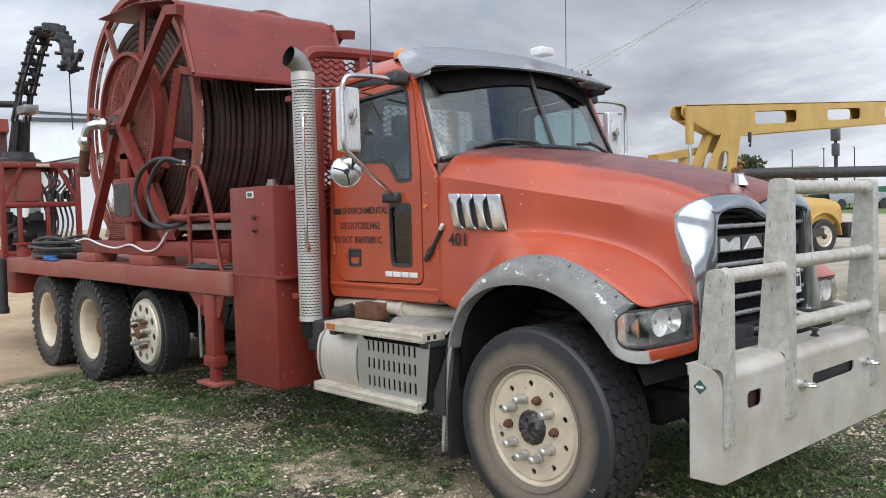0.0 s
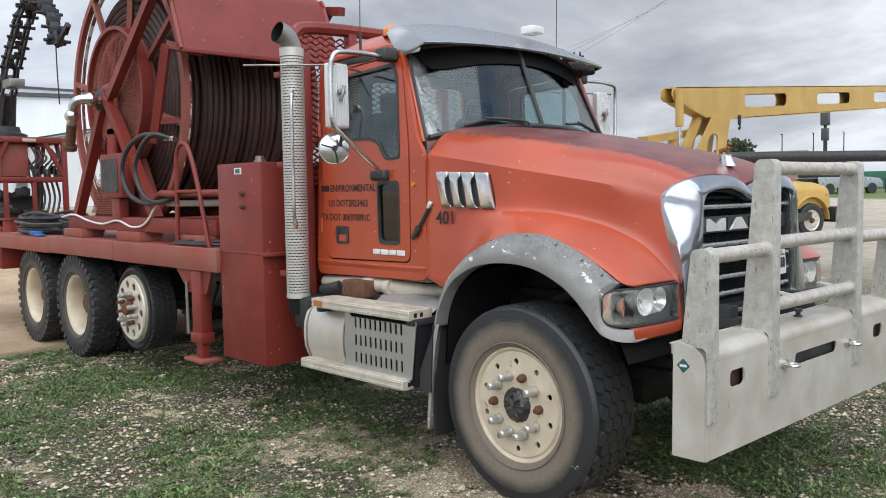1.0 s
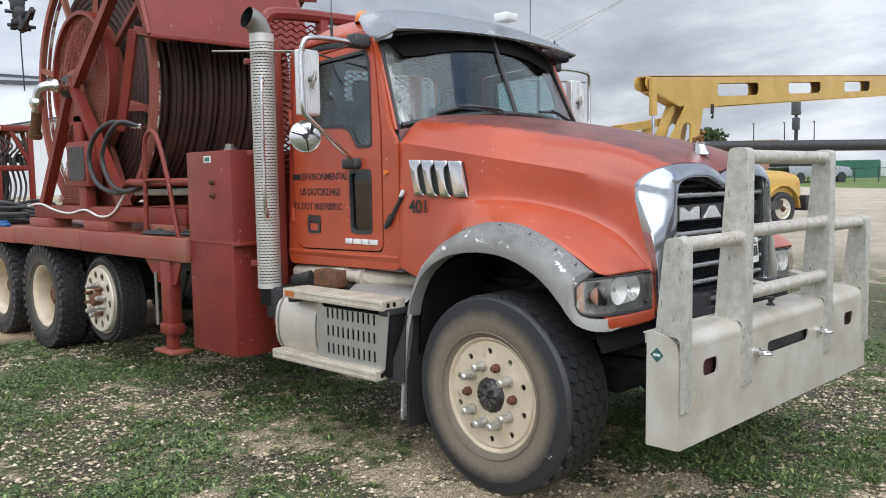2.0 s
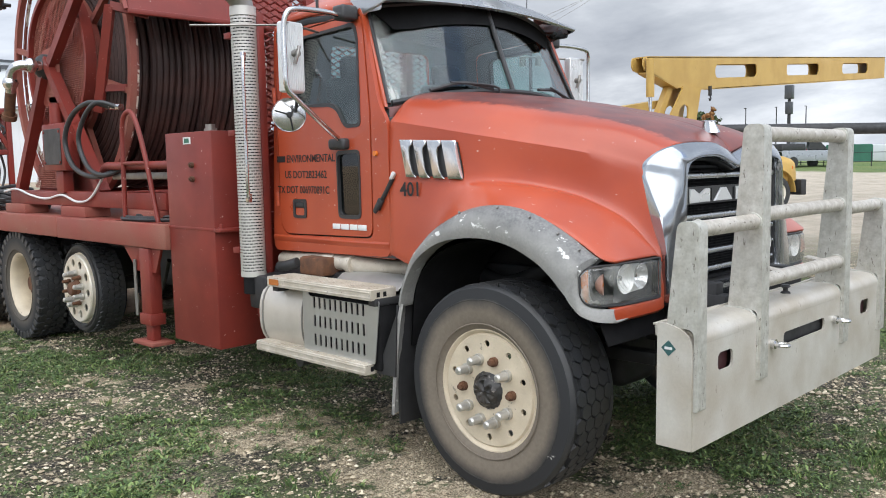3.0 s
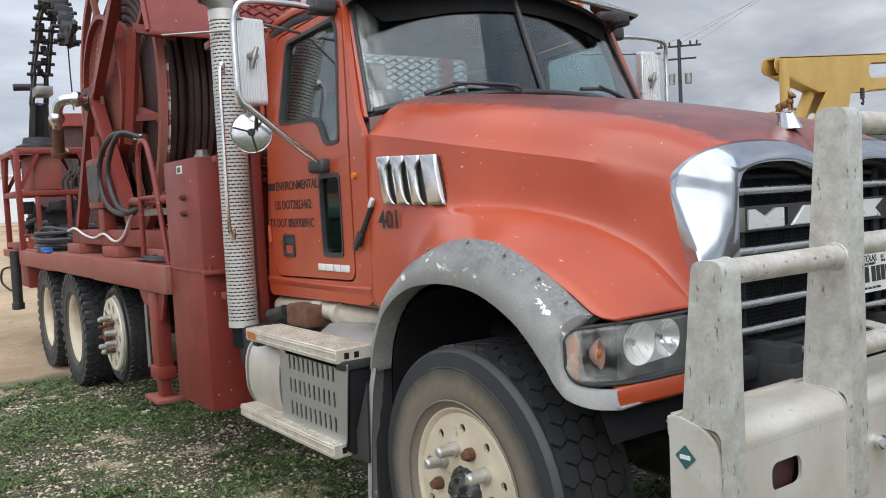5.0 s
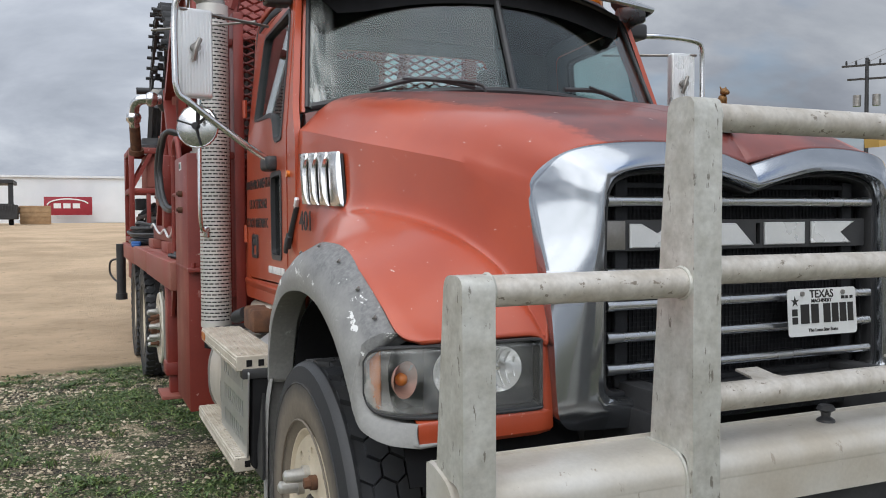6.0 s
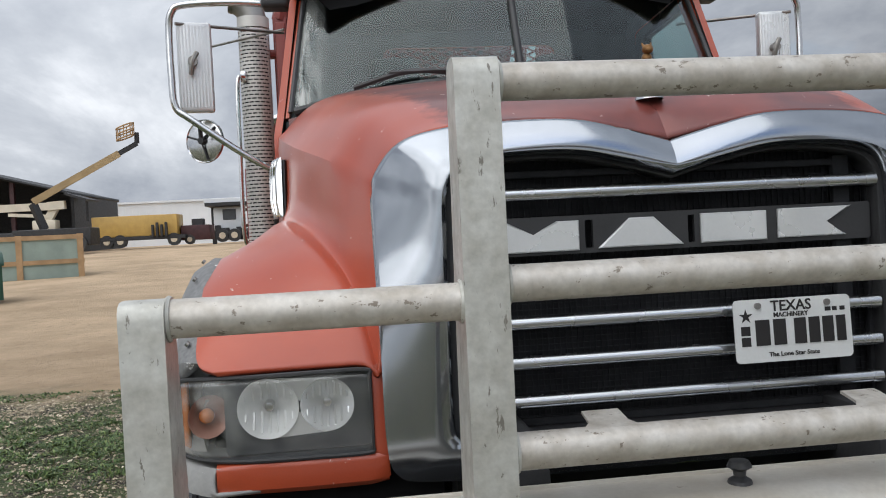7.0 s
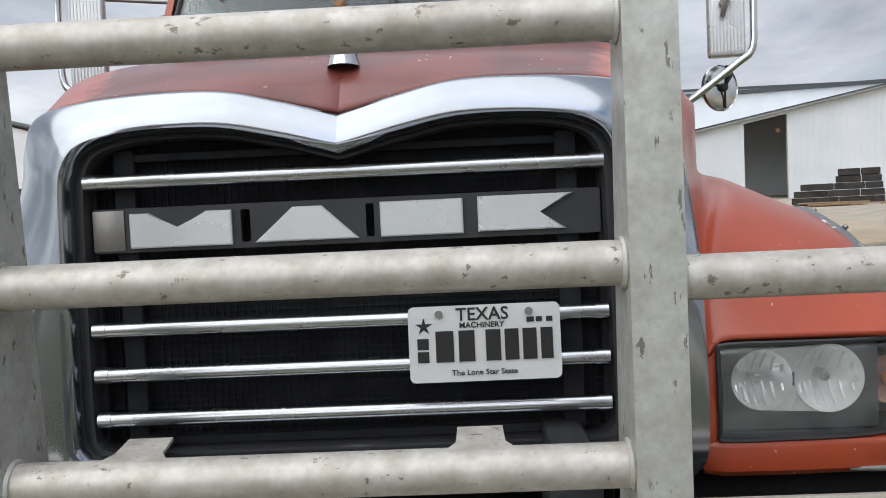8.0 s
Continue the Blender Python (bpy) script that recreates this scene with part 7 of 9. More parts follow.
box(bm, -1.365, -1.28, 7.48, 7.64, 1.226, 1.262, 0.015, 3)
solo("blue_rag", bm, BLUE, "crumpled blue rag on the bed rail", "rag")

# ---- power unit with a folding black crane at the rear of the bed ----
unit = thing("power_unit", (-0.7, 10.4, 1.24), "red tubular frame with a dark engine on the truck's tail", "power unit")
UX0, UX1, UY0, UY1, UZ0, UZ1 = -1.22, -0.19, 9.90, 11.05, 1.202, 2.545
for x in (UX0, UX1):
    for y in (UY0, UY1):
        bm = bm_new()
        box(bm, x - 0.035, x + 0.035, y - 0.035, y + 0.035, UZ0, UZ1, 0.006)
        part("post", bm, OXIDE, unit)
for z in (1.26, 1.95, 2.505):
    for x in (UX0, UX1):
        bm = bm_new()
        box(bm, x - 0.032, x + 0.032, UY0, UY1, z - 0.036, z + 0.036, 0.005)
        part("rail", bm, OXIDE, unit)
    for y in (UY0, UY1):
        bm = bm_new()
        box(bm, UX0, UX1, y - 0.030, y + 0.030, z - 0.034, z + 0.034, 0.005)
        part("rail", bm, OXIDE, unit)
for y in (UY0, UY1):
    for x, inner in ((UX0, UX0 + 0.26), (UX1, UX1 - 0.26)):
        bm = bm_new()
        beam(bm, (x, y, 1.97), (inner, y, 2.48), 0.05)
        part("diagonal", bm, OXIDE, unit)
for x in (UX0, UX1):
    for y, inner in ((UY0, UY0 + 0.3), (UY1, UY1 - 0.3)):
        bm = bm_new()
        beam(bm, (x, y, 1.97), (x, inner, 2.48), 0.05)
        part("diagonal", bm, OXIDE, unit)
for x in (-1.0, -0.62):
    bm = bm_new()
    box(bm, x - 0.028, x + 0.028, UY0 - 0.02, UY0 + 0.04, UZ0, 1.916, 0.005)
    part("post", bm, OXIDE, unit)
bm = bm_new()
box(bm, -1.02, -0.66, UY0 + 0.06, UY1 - 0.15, 1.99, 2.47, 0.02)
part("tank_box", bm, OXIDE_DUSTY, unit, "dull red oil tank")
bm = bm_new()
box(bm, UX0 + 0.02, UX1 - 0.02, UY0 + 0.02, UY1 - 0.02, 2.541, 2.556, 0.004)
part("top_plate", bm, OXIDE_DUSTY, unit)
rng = random.Random(12)
bm = bm_new()
box(bm, -0.98, -0.42, UY0 + 0.25, UY1 - 0.1, 1.30, 1.72, 0.03)
block = part("engine_block", bm, BLACKMETAL, unit)
for i in range(30):
    bm = bm_new()
    x, y, z = rng.uniform(UX0 + 0.06, UX1 - 0.36), rng.uniform(UY0 + 0.02, UY0 + 0.5), rng.uniform(1.30, 1.72)
    if i % 3:
        box(bm, x, x + rng.uniform(0.06, 0.20), y, y + rng.uniform(0.06, 0.25), z, z + rng.uniform(0.06, 0.18), 0.015)
    else:
        cyl(bm, (x, y, z), (x + rng.uniform(-0.05, 0.3), y + rng.uniform(0, 0.3), z + rng.uniform(0.0, 0.18)), rng.uniform(0.025, 0.06), 12)
    part("engine_part", bm, BLACKMETAL if i % 5 else STEEL, unit)
for i in range(6):
    bm = bm_new()
    x = -0.62 + 0.07 * i
    tube(bm, [(x, UY0 + 0.08, 2.44 - 0.05 * (i % 3)), (x + 0.05, UY0 + 0.02, 2.25), (x - 0.05, UY0 + 0.06, 2.08), (x + 0.03, UY0 + 0.1, 1.7), (x - 0.06, UY0 + 0.02, 1.4)], 0.016, 8, 5)
    part("hydraulic_hose", bm, BLACK, unit)
for i in range(5):
    bm = bm_new()
    c = Vector((-0.55 + 0.08 * i, UY0 + 0.14, 2.03 + 0.05 * (i % 2)))
    lathe(bm, [(0, -0.07), (0.045, -0.07), (0.05, 0.0), (0.035, 0.05), (0, 0.06)], 12, Matrix.Translation(c) @ Matrix.Rotation(radians(90), 4, "Y"))
    part("valve_body", bm, BLACKMETAL if i % 2 else STEEL, unit)
bm = bm_new()
box(bm, -0.76, -0.58, UY0 - 0.044, UY0 - 0.032, 2.485, 2.53, 0.003)
part("maker_plate", bm, STEPALU, unit, "small pale maker's plate")
# tail of the truck under the power unit
bm = bm_new()
box(bm, -1.30, 1.30, 9.26, 11.15, 1.10, 1.20, 0.010)
tail = part("tail_deck", bm, OXIDE_DUSTY, truck, "dusty red steel tail deck")
for s in (-1, 1):
    bm = bm_new()
    box(bm, s * 1.02 - 0.26, s * 1.02 + 0.26, 9.27, 9.95, 0.74, 1.09, 0.02)
    part("tail_box", bm, OXIDE, tail)
    bm = bm_new()
    cyl(bm, (s * 1.18, 9.18, 1.18), (s * 1.18, 9.18, 1.40), 0.085, 16)
    cyl(bm, (s * 1.18, 9.18, 1.40), (s * 1.18, 9.18, 1.425), 0.13, 16)
    part("tail_bollard", bm, OXIDE, tail)
    bm = bm_new()
    cyl(bm, (s * 1.40, 9.42, 0.55), (s * 1.40, 9.40, 1.22), 0.06, 14)
    cyl(bm, (s * 1.40, 9.425, 0.48), (s * 1.40, 9.42, 0.56), 0.075, 14)
    tube(bm, [(s * 1.42, 9.44, 1.02), (s * 1.52, 9.62, 0.98), (s * 1.53, 9.70, 0.82), (s * 1.46, 9.55, 0.72), (s * 1.42, 9.46, 0.72)], 0.014, 8, 5)
    part("outrigger_cylinder", bm, BLACKMETAL, tail, "greasy black hydraulic cylinder")

crane = thing("tong_crane", (-0.85, 10.35, 2.55), "sooty black folding crane arm standing on the red power unit", "crane")
CX, CY = -0.85, 10.35
bm = bm_new()
lathe(bm, [(0, 0), (0.30, 0), (0.30, 0.05), (0.22, 0.08), (0.20, 0.16), (0, 0.16)], 20, Matrix.Translation((CX, CY, 2.557)) @ Matrix.Rotation(radians(-90), 4, "Y"))
part("base", bm, BLACKMETAL, crane)
bm = bm_new()
spine = [Vector(p) for p in ((CX, CY, 2.66), (CX, CY - 0.20, 3.16), (CX, CY - 0.45, 3.52), (CX, CY - 1.02, 4.04), (CX, CY - 1.32, 4.22))]
for w in (-0.09, 0.09):
    for a, b in zip(spine, spine[1:]):
        bm = bm_new()
        beam(bm, a + Vector((w, 0.10, 0)), b + Vector((w * 0.8, 0.07, 0)), 0.03, 0.05)
        beam(bm, a + Vector((w, -0.10, 0)), b + Vector((w * 0.8, -0.08, 0)), 0.03, 0.06)
        part("mast_side", bm, BLACKMETAL, crane)
        bm = bm_new()
        beam(bm, a + Vector((w, -0.10, 0)), b + Vector((w, 0.07, 0)), 0.02, 0.03)
        part("mast_brace", bm, BLACKMETAL, crane)
bm = bm_new()
beam(bm, spine[0], spine[1], 0.12, 0.12)
part("mast", bm, BLACKMETAL, crane)
bm = bm_new()
arc = spline([(CX, CY - 1.32, 4.20), (CX, CY - 1.65, 4.22), (CX, CY - 2.00, 4.06), (CX, CY - 2.24, 3.80), (CX, CY - 2.32, 3.57)], 4)
for i, (a, b) in enumerate(zip(arc, arc[1:])):
    bm = bm_new()
    beam(bm, a, b, 0.11, 0.07)
    if i % 2:
        box(bm, a.x - 0.08, a.x + 0.08, a.y - 0.035, a.y + 0.035, a.z - 0.03, a.z + 0.08, 0.012)
    part("boom_link", bm, BLACKMETAL, crane)
rng = random.Random(21)
for a in [spine[2].lerp(spine[4], t / 6) for t in range(7)] + arc[::3]:
    bm = bm_new()
    for k in range(3):
        c = a + Vector((rng.uniform(-0.1, 0.1), rng.uniform(-0.1, 0.14), rng.uniform(-0.05, 0.05)))
        box(bm, c.x - 0.035, c.x + 0.035, c.y - 0.03, c.y + 0.03, c.z - 0.035, c.z + 0.035, 0.010)
    cyl(bm, a + Vector((-0.16, 0.0, 0)), a + Vector((0.16, 0.0, 0)), 0.022, 8)
    part("clamp", bm, BLACKMETAL, crane)
bm = bm_new()
beam(bm, (CX, CY - 2.28, 3.57), (CX - 0.02, CY - 2.74, 3.76), 0.04, 0.06)
beam(bm, (CX, CY - 2.74, 3.76), (CX, CY - 2.62, 3.66), 0.03)
part("hook", bm, BLACKMETAL, crane)
bm = bm_new()
tube(bm, [(CX, CY - 2.25, 3.62), (CX, CY - 2.25, 3.3), (CX + 0.01, CY - 2.25, 2.85)], 0.008, 6, 3)
part("chain", bm, BLACKMETAL, crane)
bm = bm_new()
box(bm, CX - 0.10, CX + 0.10, CY - 0.70, CY - 0.36, 3.22, 3.34, 0.01)
part("sign_box", bm, STEEL, crane)
bm = bm_new()
cyl(bm, (CX - 0.25, CY + 0.12, 3.42), (CX + 0.2, CY + 0.12, 3.44), 0.05, 12)
part("cylinder", bm, BLACKMETAL, crane)

# ---- ground ----
def rise(x, y):
    """Height of the yard: level round the truck, climbing gently to the back and to the far side."""
    a = min(max(0.0, y - 9.0), 51.0)
    b = min(max(0.0, x - 7.0), 51.0)
    return 0.028 * a * min(1, a / 12) + 0.020 * b * min(1, b / 12)


def ground_material():
    m = bpy.data.materials.new("weedy_limestone_yard")
    m.use_nodes = True
    nt = m.node_tree
    N, L = nt.nodes, nt.links
    b = N["Principled BSDF"]
    co = N.new("ShaderNodeTexCoord")

    def noise_node(scale, detail=6, rough=0.55, off=(0, 0, 0)):
        mp = N.new("ShaderNodeMapping"); mp.inputs["Location"].default_value = off
        n = N.new("ShaderNodeTexNoise"); n.inputs["Scale"].default_value = scale; n.inputs["Detail"].default_value = detail; n.inputs["Roughness"].default_value = rough
        L.new(co.outputs["Object"], mp.inputs[0]); L.new(mp.outputs[0], n.inputs["Vector"])
        return n.outputs["Fac"]

    def remap(v, a, c, lo=0.0, hi=1.0):
        r = N.new("ShaderNodeMapRange"); r.inputs[1].default_value, r.inputs[2].default_value, r.inputs[3].default_value, r.inputs[4].default_value = a, c, lo, hi
        L.new(v, r.inputs[0])
        return r.outputs[0]

    def mix(fac, a, c):
        x = N.new("ShaderNodeMix"); x.data_type = "RGBA"
        L.new(fac, x.inputs["Factor"])
        for key, val in (("A", a), ("B", c)):
            if isinstance(val, tuple):
                x.inputs[key].default_value = (*val, 1)
            else:
                L.new(val, x.inputs[key])
        return x.outputs["Result"]

    def math2(op, a, c):
        x = N.new("ShaderNodeMath"); x.operation = op; x.use_clamp = True
        for i, v in enumerate((a, c)):
            if isinstance(v, (int, float)):
                x.inputs[i].default_value = v
            else:
                L.new(v, x.inputs[i])
        return x.outputs[0]

    grain = noise_node(95, 3, 0.7)
    stones = N.new("ShaderNodeTexVoronoi"); stones.inputs["Scale"].default_value = 62
    L.new(co.outputs["Object"], stones.inputs["Vector"])
    sand = mix(remap(noise_node(0.35, 12, 0.68), 0.40, 0.60), (0.64, 0.47, 0.305), (0.46, 0.33, 0.205))
    sand = mix(remap(noise_node(7, 10, 0.75, (3, 9, 0)), 0.56, 0.66), sand, (0.34, 0.245, 0.155))
    gravel = mix(remap(grain, 0.42, 0.58), (0.17, 0.13, 0.08), (0.72, 0.60, 0.42))
    each = N.new("ShaderNodeSeparateColor")
    L.new(stones.outputs["Color"], each.inputs[0])
    stone = mix(remap(each.outputs[0], 0.15, 0.95), (0.20, 0.155, 0.095), (0.80, 0.70, 0.52))
    gravel = mix(math2("MULTIPLY", remap(stones.outputs["Distance"], 0.42, 0.30), remap(each.outputs[1], 0.35, 0.40)), gravel, stone)
    soil = mix(remap(noise_node(38, 8, 0.8), 0.49, 0.62), (0.024, 0.022, 0.016), (0.44, 0.37, 0.25))
    green = mix(remap(noise_node(60, 8, 0.8), 0.42, 0.62), (0.024, 0.034, 0.013), (0.18, 0.225, 0.085))
    weeds = mix(remap(noise_node(3.4, 12, 0.78), 0.47, 0.53), soil, green)
    # single pale stones lying in the moss
    chips = N.new("ShaderNodeTexVoronoi"); chips.inputs["Scale"].default_value = 36
    L.new(co.outputs["Object"], chips.inputs["Vector"])
    pick = N.new("ShaderNodeSeparateColor")
    L.new(chips.outputs["Color"], pick.inputs[0])
    chip = math2("MULTIPLY", remap(pick.outputs[0], 0.70, 0.71), remap(chips.outputs["Distance"], 0.26, 0.20))
    weeds = mix(chip, weeds, (0.70, 0.62, 0.48))
    # more bare gravel in the wheel track beside the truck's front
    dx = N.new("ShaderNodeVectorMath")
    dx.operation = "DISTANCE"; dx.inputs[1].default_value = (-1.6, 0.4, 0)
    L.new(co.outputs["Object"], dx.inputs[0])
    track = remap(dx.outputs["Value"], 0.8, 2.1, 0.09, 0.0)
    before = N.new("ShaderNodeVectorMath")
    before.operation = "DISTANCE"; before.inputs[1].default_value = (-0.9, -1.7, 0)
    L.new(co.outputs["Object"], before.inputs[0])
    bare = math2("ADD", noise_node(1.15, 13, 0.74, (4, 2, 0)), math2("ADD", track, remap(before.outputs["Value"], 0.5, 1.6, 0.06, 0.0)))
    near = mix(remap(bare, 0.550, 0.590), weeds, gravel)
    # where the weeds stop: a yard of bare sand behind, broken grass to the far side
    sep = N.new("ShaderNodeSeparateXYZ")
    L.new(co.outputs["Object"], sep.inputs[0])
    wob = remap(noise_node(0.5, 6), 0.2, 0.8, -1.6, 1.6)
    yy = N.new("ShaderNodeMath"); L.new(sep.outputs[1], yy.inputs[0]); L.new(wob, yy.inputs[1])
    back = remap(yy.outputs[0], 6.6, 7.6)
    patch = remap(noise_node(0.22, 5, 0.6, (7, 7, 0)), 0.50, 0.62)
    col = mix(back, near, sand)
    col = mix(math2("MULTIPLY", patch, math2("MULTIPLY", back, remap(sep.outputs[0], 2.0, 6.0))), col, weeds)
    pale = mix(remap(noise_node(1.2, 9, 0.7), 0.4, 0.6), (0.55, 0.48, 0.39), (0.42, 0.365, 0.285))
    col = mix(remap(sep.outputs[0], 8.0, 15.0), col, pale)
    yx = N.new("ShaderNodeMath"); L.new(sep.outputs[0], yx.inputs[0]); L.new(wob, yx.inputs[1])
    # mown grass far to the side beyond the road
    far = remap(yx.outputs[0], 44.0, 46.0)
    lawn = mix(remap(noise_node(0.3, 5), 0.35, 0.65), (0.10, 0.16, 0.045), (0.15, 0.19, 0.06))
    col = mix(far, col, lawn)
    L.new(col, b.inputs["Base Color"])
    b.inputs["Roughness"].default_value = 0.95
    bp = N.new("ShaderNodeBump"); bp.inputs["Strength"].default_value = 1.0; bp.inputs["Distance"].default_value = 0.03
    L.new(grain, bp.inputs["Height"]); L.new(bp.outputs[0], b.inputs["Normal"])
    return m


GROUND = ground_material()
bm = bm_new()
cuts = [-900, -400, -180, -90, -50, -30, -20, -14, -10] + [-8 + 0.4 * i for i in range(46)] + [11, 14, 18, 23, 30, 40, 55, 75, 100, 140, 200, 400, 900]
rng = random.Random(2)
rows = []
for y in cuts:
    row = []
    for x in cuts:
        near = abs(x) < 10.5 and abs(y) < 10.5
        lump = 0.018 * noise.noise((x * 0.9, y * 0.9, 0)) + 0.010 * noise.noise((x * 2.3, y * 2.3, 5)) if near else 0.0
        row.append((x, y, rise(min(x, 140), min(y, 140)) + lump - 0.065))
    rows.append(row)
loft(bm, rows)
solo("ground", bm, GROUND, "weedy limestone gravel yard running into bare sand", "ground", kind="structure", angle=80)

# weeds and stones round the truck
def scatter(seed, n, x0, x1, y0, y1, keep):
    g = random.Random(seed)
    out = []
    while len(out) < n:
        x, y = g.uniform(x0, x1), g.uniform(y0, y1)
        if keep(x, y, g.random()):
            out.append((x, y))
    return out, g


def weedy(x, y, r):
    v = noise.noise((x * 0.75 + 4, y * 0.75 + 2, 0.3)) + 0.5 * noise.noise((x * 2.6, y * 2.6, 1.3)) - 0.7 * max(0.0, 1 - math.hypot(x + 1.6, y - 0.4) / 2.1)
    v += 0.55 * noise.noise((x * 6.5, y * 6.5, 3.1)) - 0.5 * max(0.0, 1 - math.hypot(x + 0.9, y + 1.7) / 1.5)
    return r < 0.30 + 1.7 * v


verts, faces = [], []
pts, g = scatter(31, 120000, -5.0, 4.5, -3.4, 7.0, weedy)
for x, y in pts:
    size = 0.008 + 0.030 * g.random() ** 2.4
    z = -0.062
    for k in range(g.choice((3, 4, 5))):
        a, tilt = g.uniform(0, 6.28), g.uniform(0.15, 1.0)
        ln, wd = size * g.uniform(0.8, 1.5), size * g.uniform(0.35, 0.6)
        dx, dy = math.cos(a), math.sin(a)
        b0 = len(verts)
        ox, oy = x + g.uniform(-0.02, 0.02), y + g.uniform(-0.02, 0.02)
        verts += [(ox, oy, z), (ox + dx * ln * 0.5 - dy * wd * 0.5, oy + dy * ln * 0.5 + dx * wd * 0.5, z + ln * tilt * 0.6 + 0.004), (ox + dx * ln, oy + dy * ln, z + ln * tilt * 0.8), (ox + dx * ln * 0.5 + dy * wd * 0.5, oy + dy * ln * 0.5 - dx * wd * 0.5, z + ln * tilt * 0.6 + 0.004)]
        faces.append((b0, b0 + 1, b0 + 2, b0 + 3))
# taller tufts of grass before the bumper and here and there in the yard
g = random.Random(43)
for k in range(620):
    x, y = (g.uniform(-0.2, 3.8), g.uniform(-3.2, -1.1)) if k < 460 else (g.uniform(-4.6, -1.6), g.uniform(-2.2, 5.5))
    if noise.noise((x * 1.6, y * 1.6, 7.7)) < (0.0 if k < 460 else 0.15):
        continue
    for j in range(26):
        a, ln, out = g.uniform(0, 6.28), g.uniform(0.030, 0.075), g.uniform(0.2, 0.9)
        ox, oy = x + g.gauss(0, 0.028), y + g.gauss(0, 0.028)
        dx, dy, wd = math.cos(a), math.sin(a), 0.0032
        b0 = len(verts)
        verts += [(ox - dy * wd, oy + dx * wd, -0.065), (ox + dy * wd, oy - dx * wd, -0.065), (ox + dx * ln * out * 0.5, oy + dy * ln * out * 0.5, -0.062 + ln * 0.7), (ox + dx * ln * out, oy + dy * ln * out, -0.062 + ln * (1.1 - 0.4 * out))]
        faces += [(b0, b0 + 1, b0 + 2), (b0 + 1, b0 + 3, b0 + 2)]
me = bpy.data.meshes.new("weeds")
me.from_pydata(verts, [], faces)
me.materials.append(WEED)
ob = new("weeds", me)
tagged(ob, "low green weeds growing through the gravel", "weeds", kind="stuff")

verts, faces = [], []
pts, g = scatter(37, 76000, -5.0, 4.5, -3.4, 7.0, lambda x, y, r: not weedy(x, y, r) or r < 0.05)
base = [(0, 0, 1), (0, 0, -1)] + [(math.cos(a), math.sin(a), 0) for a in [math.pi * 2 * i / 5 for i in range(5)]]
for x, y in pts:
    sx = 0.003 + 0.019 * g.random() ** (6.5 if weedy(x, y, 0.02) else 3.4)
    a0 = g.uniform(0, 6.28)
    b0 = len(verts)
    for px, py, pz in base:
        j = g.uniform(0.75, 1.25)
        qx, qy = px * math.cos(a0) - py * math.sin(a0) * 0.7, px * math.sin(a0) + py * math.cos(a0) * 0.7
        verts.append((x + qx * sx * j, y + qy * sx * j, -0.060 + pz * sx * 0.55 * j))
    for i in range(5):
        faces.append((b0, b0 + 2 + i, b0 + 2 + (i + 1) % 5))
        faces.append((b0 + 1, b0 + 2 + (i + 1) % 5, b0 + 2 + i))
me = bpy.data.meshes.new("pebbles")
me.from_pydata(verts, [], faces)
me.materials.append(PEBBLE)
ob = new("pebbles", me)
tagged(ob, "pale limestone pebbles scattered over the yard", "pebbles", kind="stuff")

# ---- things round the yard ----
def polar(heading, d, eye=(-4.68, -2.96)):
    a = radians(heading)
    return eye[0] + d * math.cos(a), eye[1] + d * math.sin(a)


RIM_YARD = rim_mesh("wheel", 0.292, 0.26, -0.10, 0.205, 0.026, 0.085, 0.03, WHEELPALE)
TYRE_YARD = tyre_mesh("tyre", 0.50, 0.27, 0.298, 4, 40, 0.8, False, RUBBER)
# yellow crane truck to the far side, facing +x
yt = thing("yellow_crane_truck", (11.5, 4.6, 0.15), "weathered yellow crane truck with its boom folded over the cab", "crane truck")
YY, YZ = 4.3, 3.33
holes = [soften([(x0, x0 * 0.073 - 0.36), (x0 + 1.65, x0 * 0.073 - 0.24), (x0 + 1.65, x0 * 0.073 - 0.01), (x0, x0 * 0.073 - 0.13)], 0.11, 4) for x0 in (2.35, 5.35, 8.35)]
for y in (YY - 0.10, YY + 0.10):
    bm = bm_new()
    plate(bm, [(0.0, -0.06), (0.03, -0.01), (0.08, 0.0), (11.2, 0.82), (11.2, 0.34), (8.6, 0.13), (2.4, -0.37), (1.6, -0.44), (1.05, -0.42), (0.30, -0.25), (0.05, -0.20), (0, -0.14)], holes, 0.02, Matrix.Translation((6.79, y, YZ)) @ FRONT)
    part("boom_side", bm, YELLOW, yt, "yellow boom plate with oval openings")
bm = bm_new()
beam(bm, (6.9, YY - 0.01, YZ), (18.0, YY - 0.01, YZ + 0.82), 0.22, 0.02)
beam(bm, (9.15, YY - 0.01, YZ - 0.37), (18.0, YY - 0.01, YZ + 0.33), 0.22, 0.02)
beam(bm, (7.0, YY - 0.01, YZ - 0.23), (7.85, YY - 0.01, YZ - 0.43), 0.22, 0.02)
part("boom_flange", bm, YELLOW, yt)
for y in (YY - 0.13, YY + 0.13):
    bm = bm_new()
    plate(bm, [(7.0, -1.75), (7.45, -1.0), (7.98, -0.40), (8.56, -0.40), (8.38, -1.05), (8.32, -1.75)], [soften([(7.72, -1.10), (7.86, -0.74), (8.02, -0.68), (8.14, -0.72), (8.12, -1.10)], 0.07)], 0.03, Matrix.Translation((0, y, YZ)) @ FRONT)
    part("pedestal_plate", bm, YELLOW, yt)
bm = bm_new()
cyl(bm, (6.86, YY - 0.2, YZ - 0.04), (6.86, YY - 0.2, YZ - 0.62), 0.065, 12)
beam(bm, (6.95, YY, YZ - 1.55), (7.80, YY, YZ - 0.36), 0.10, 0.13)
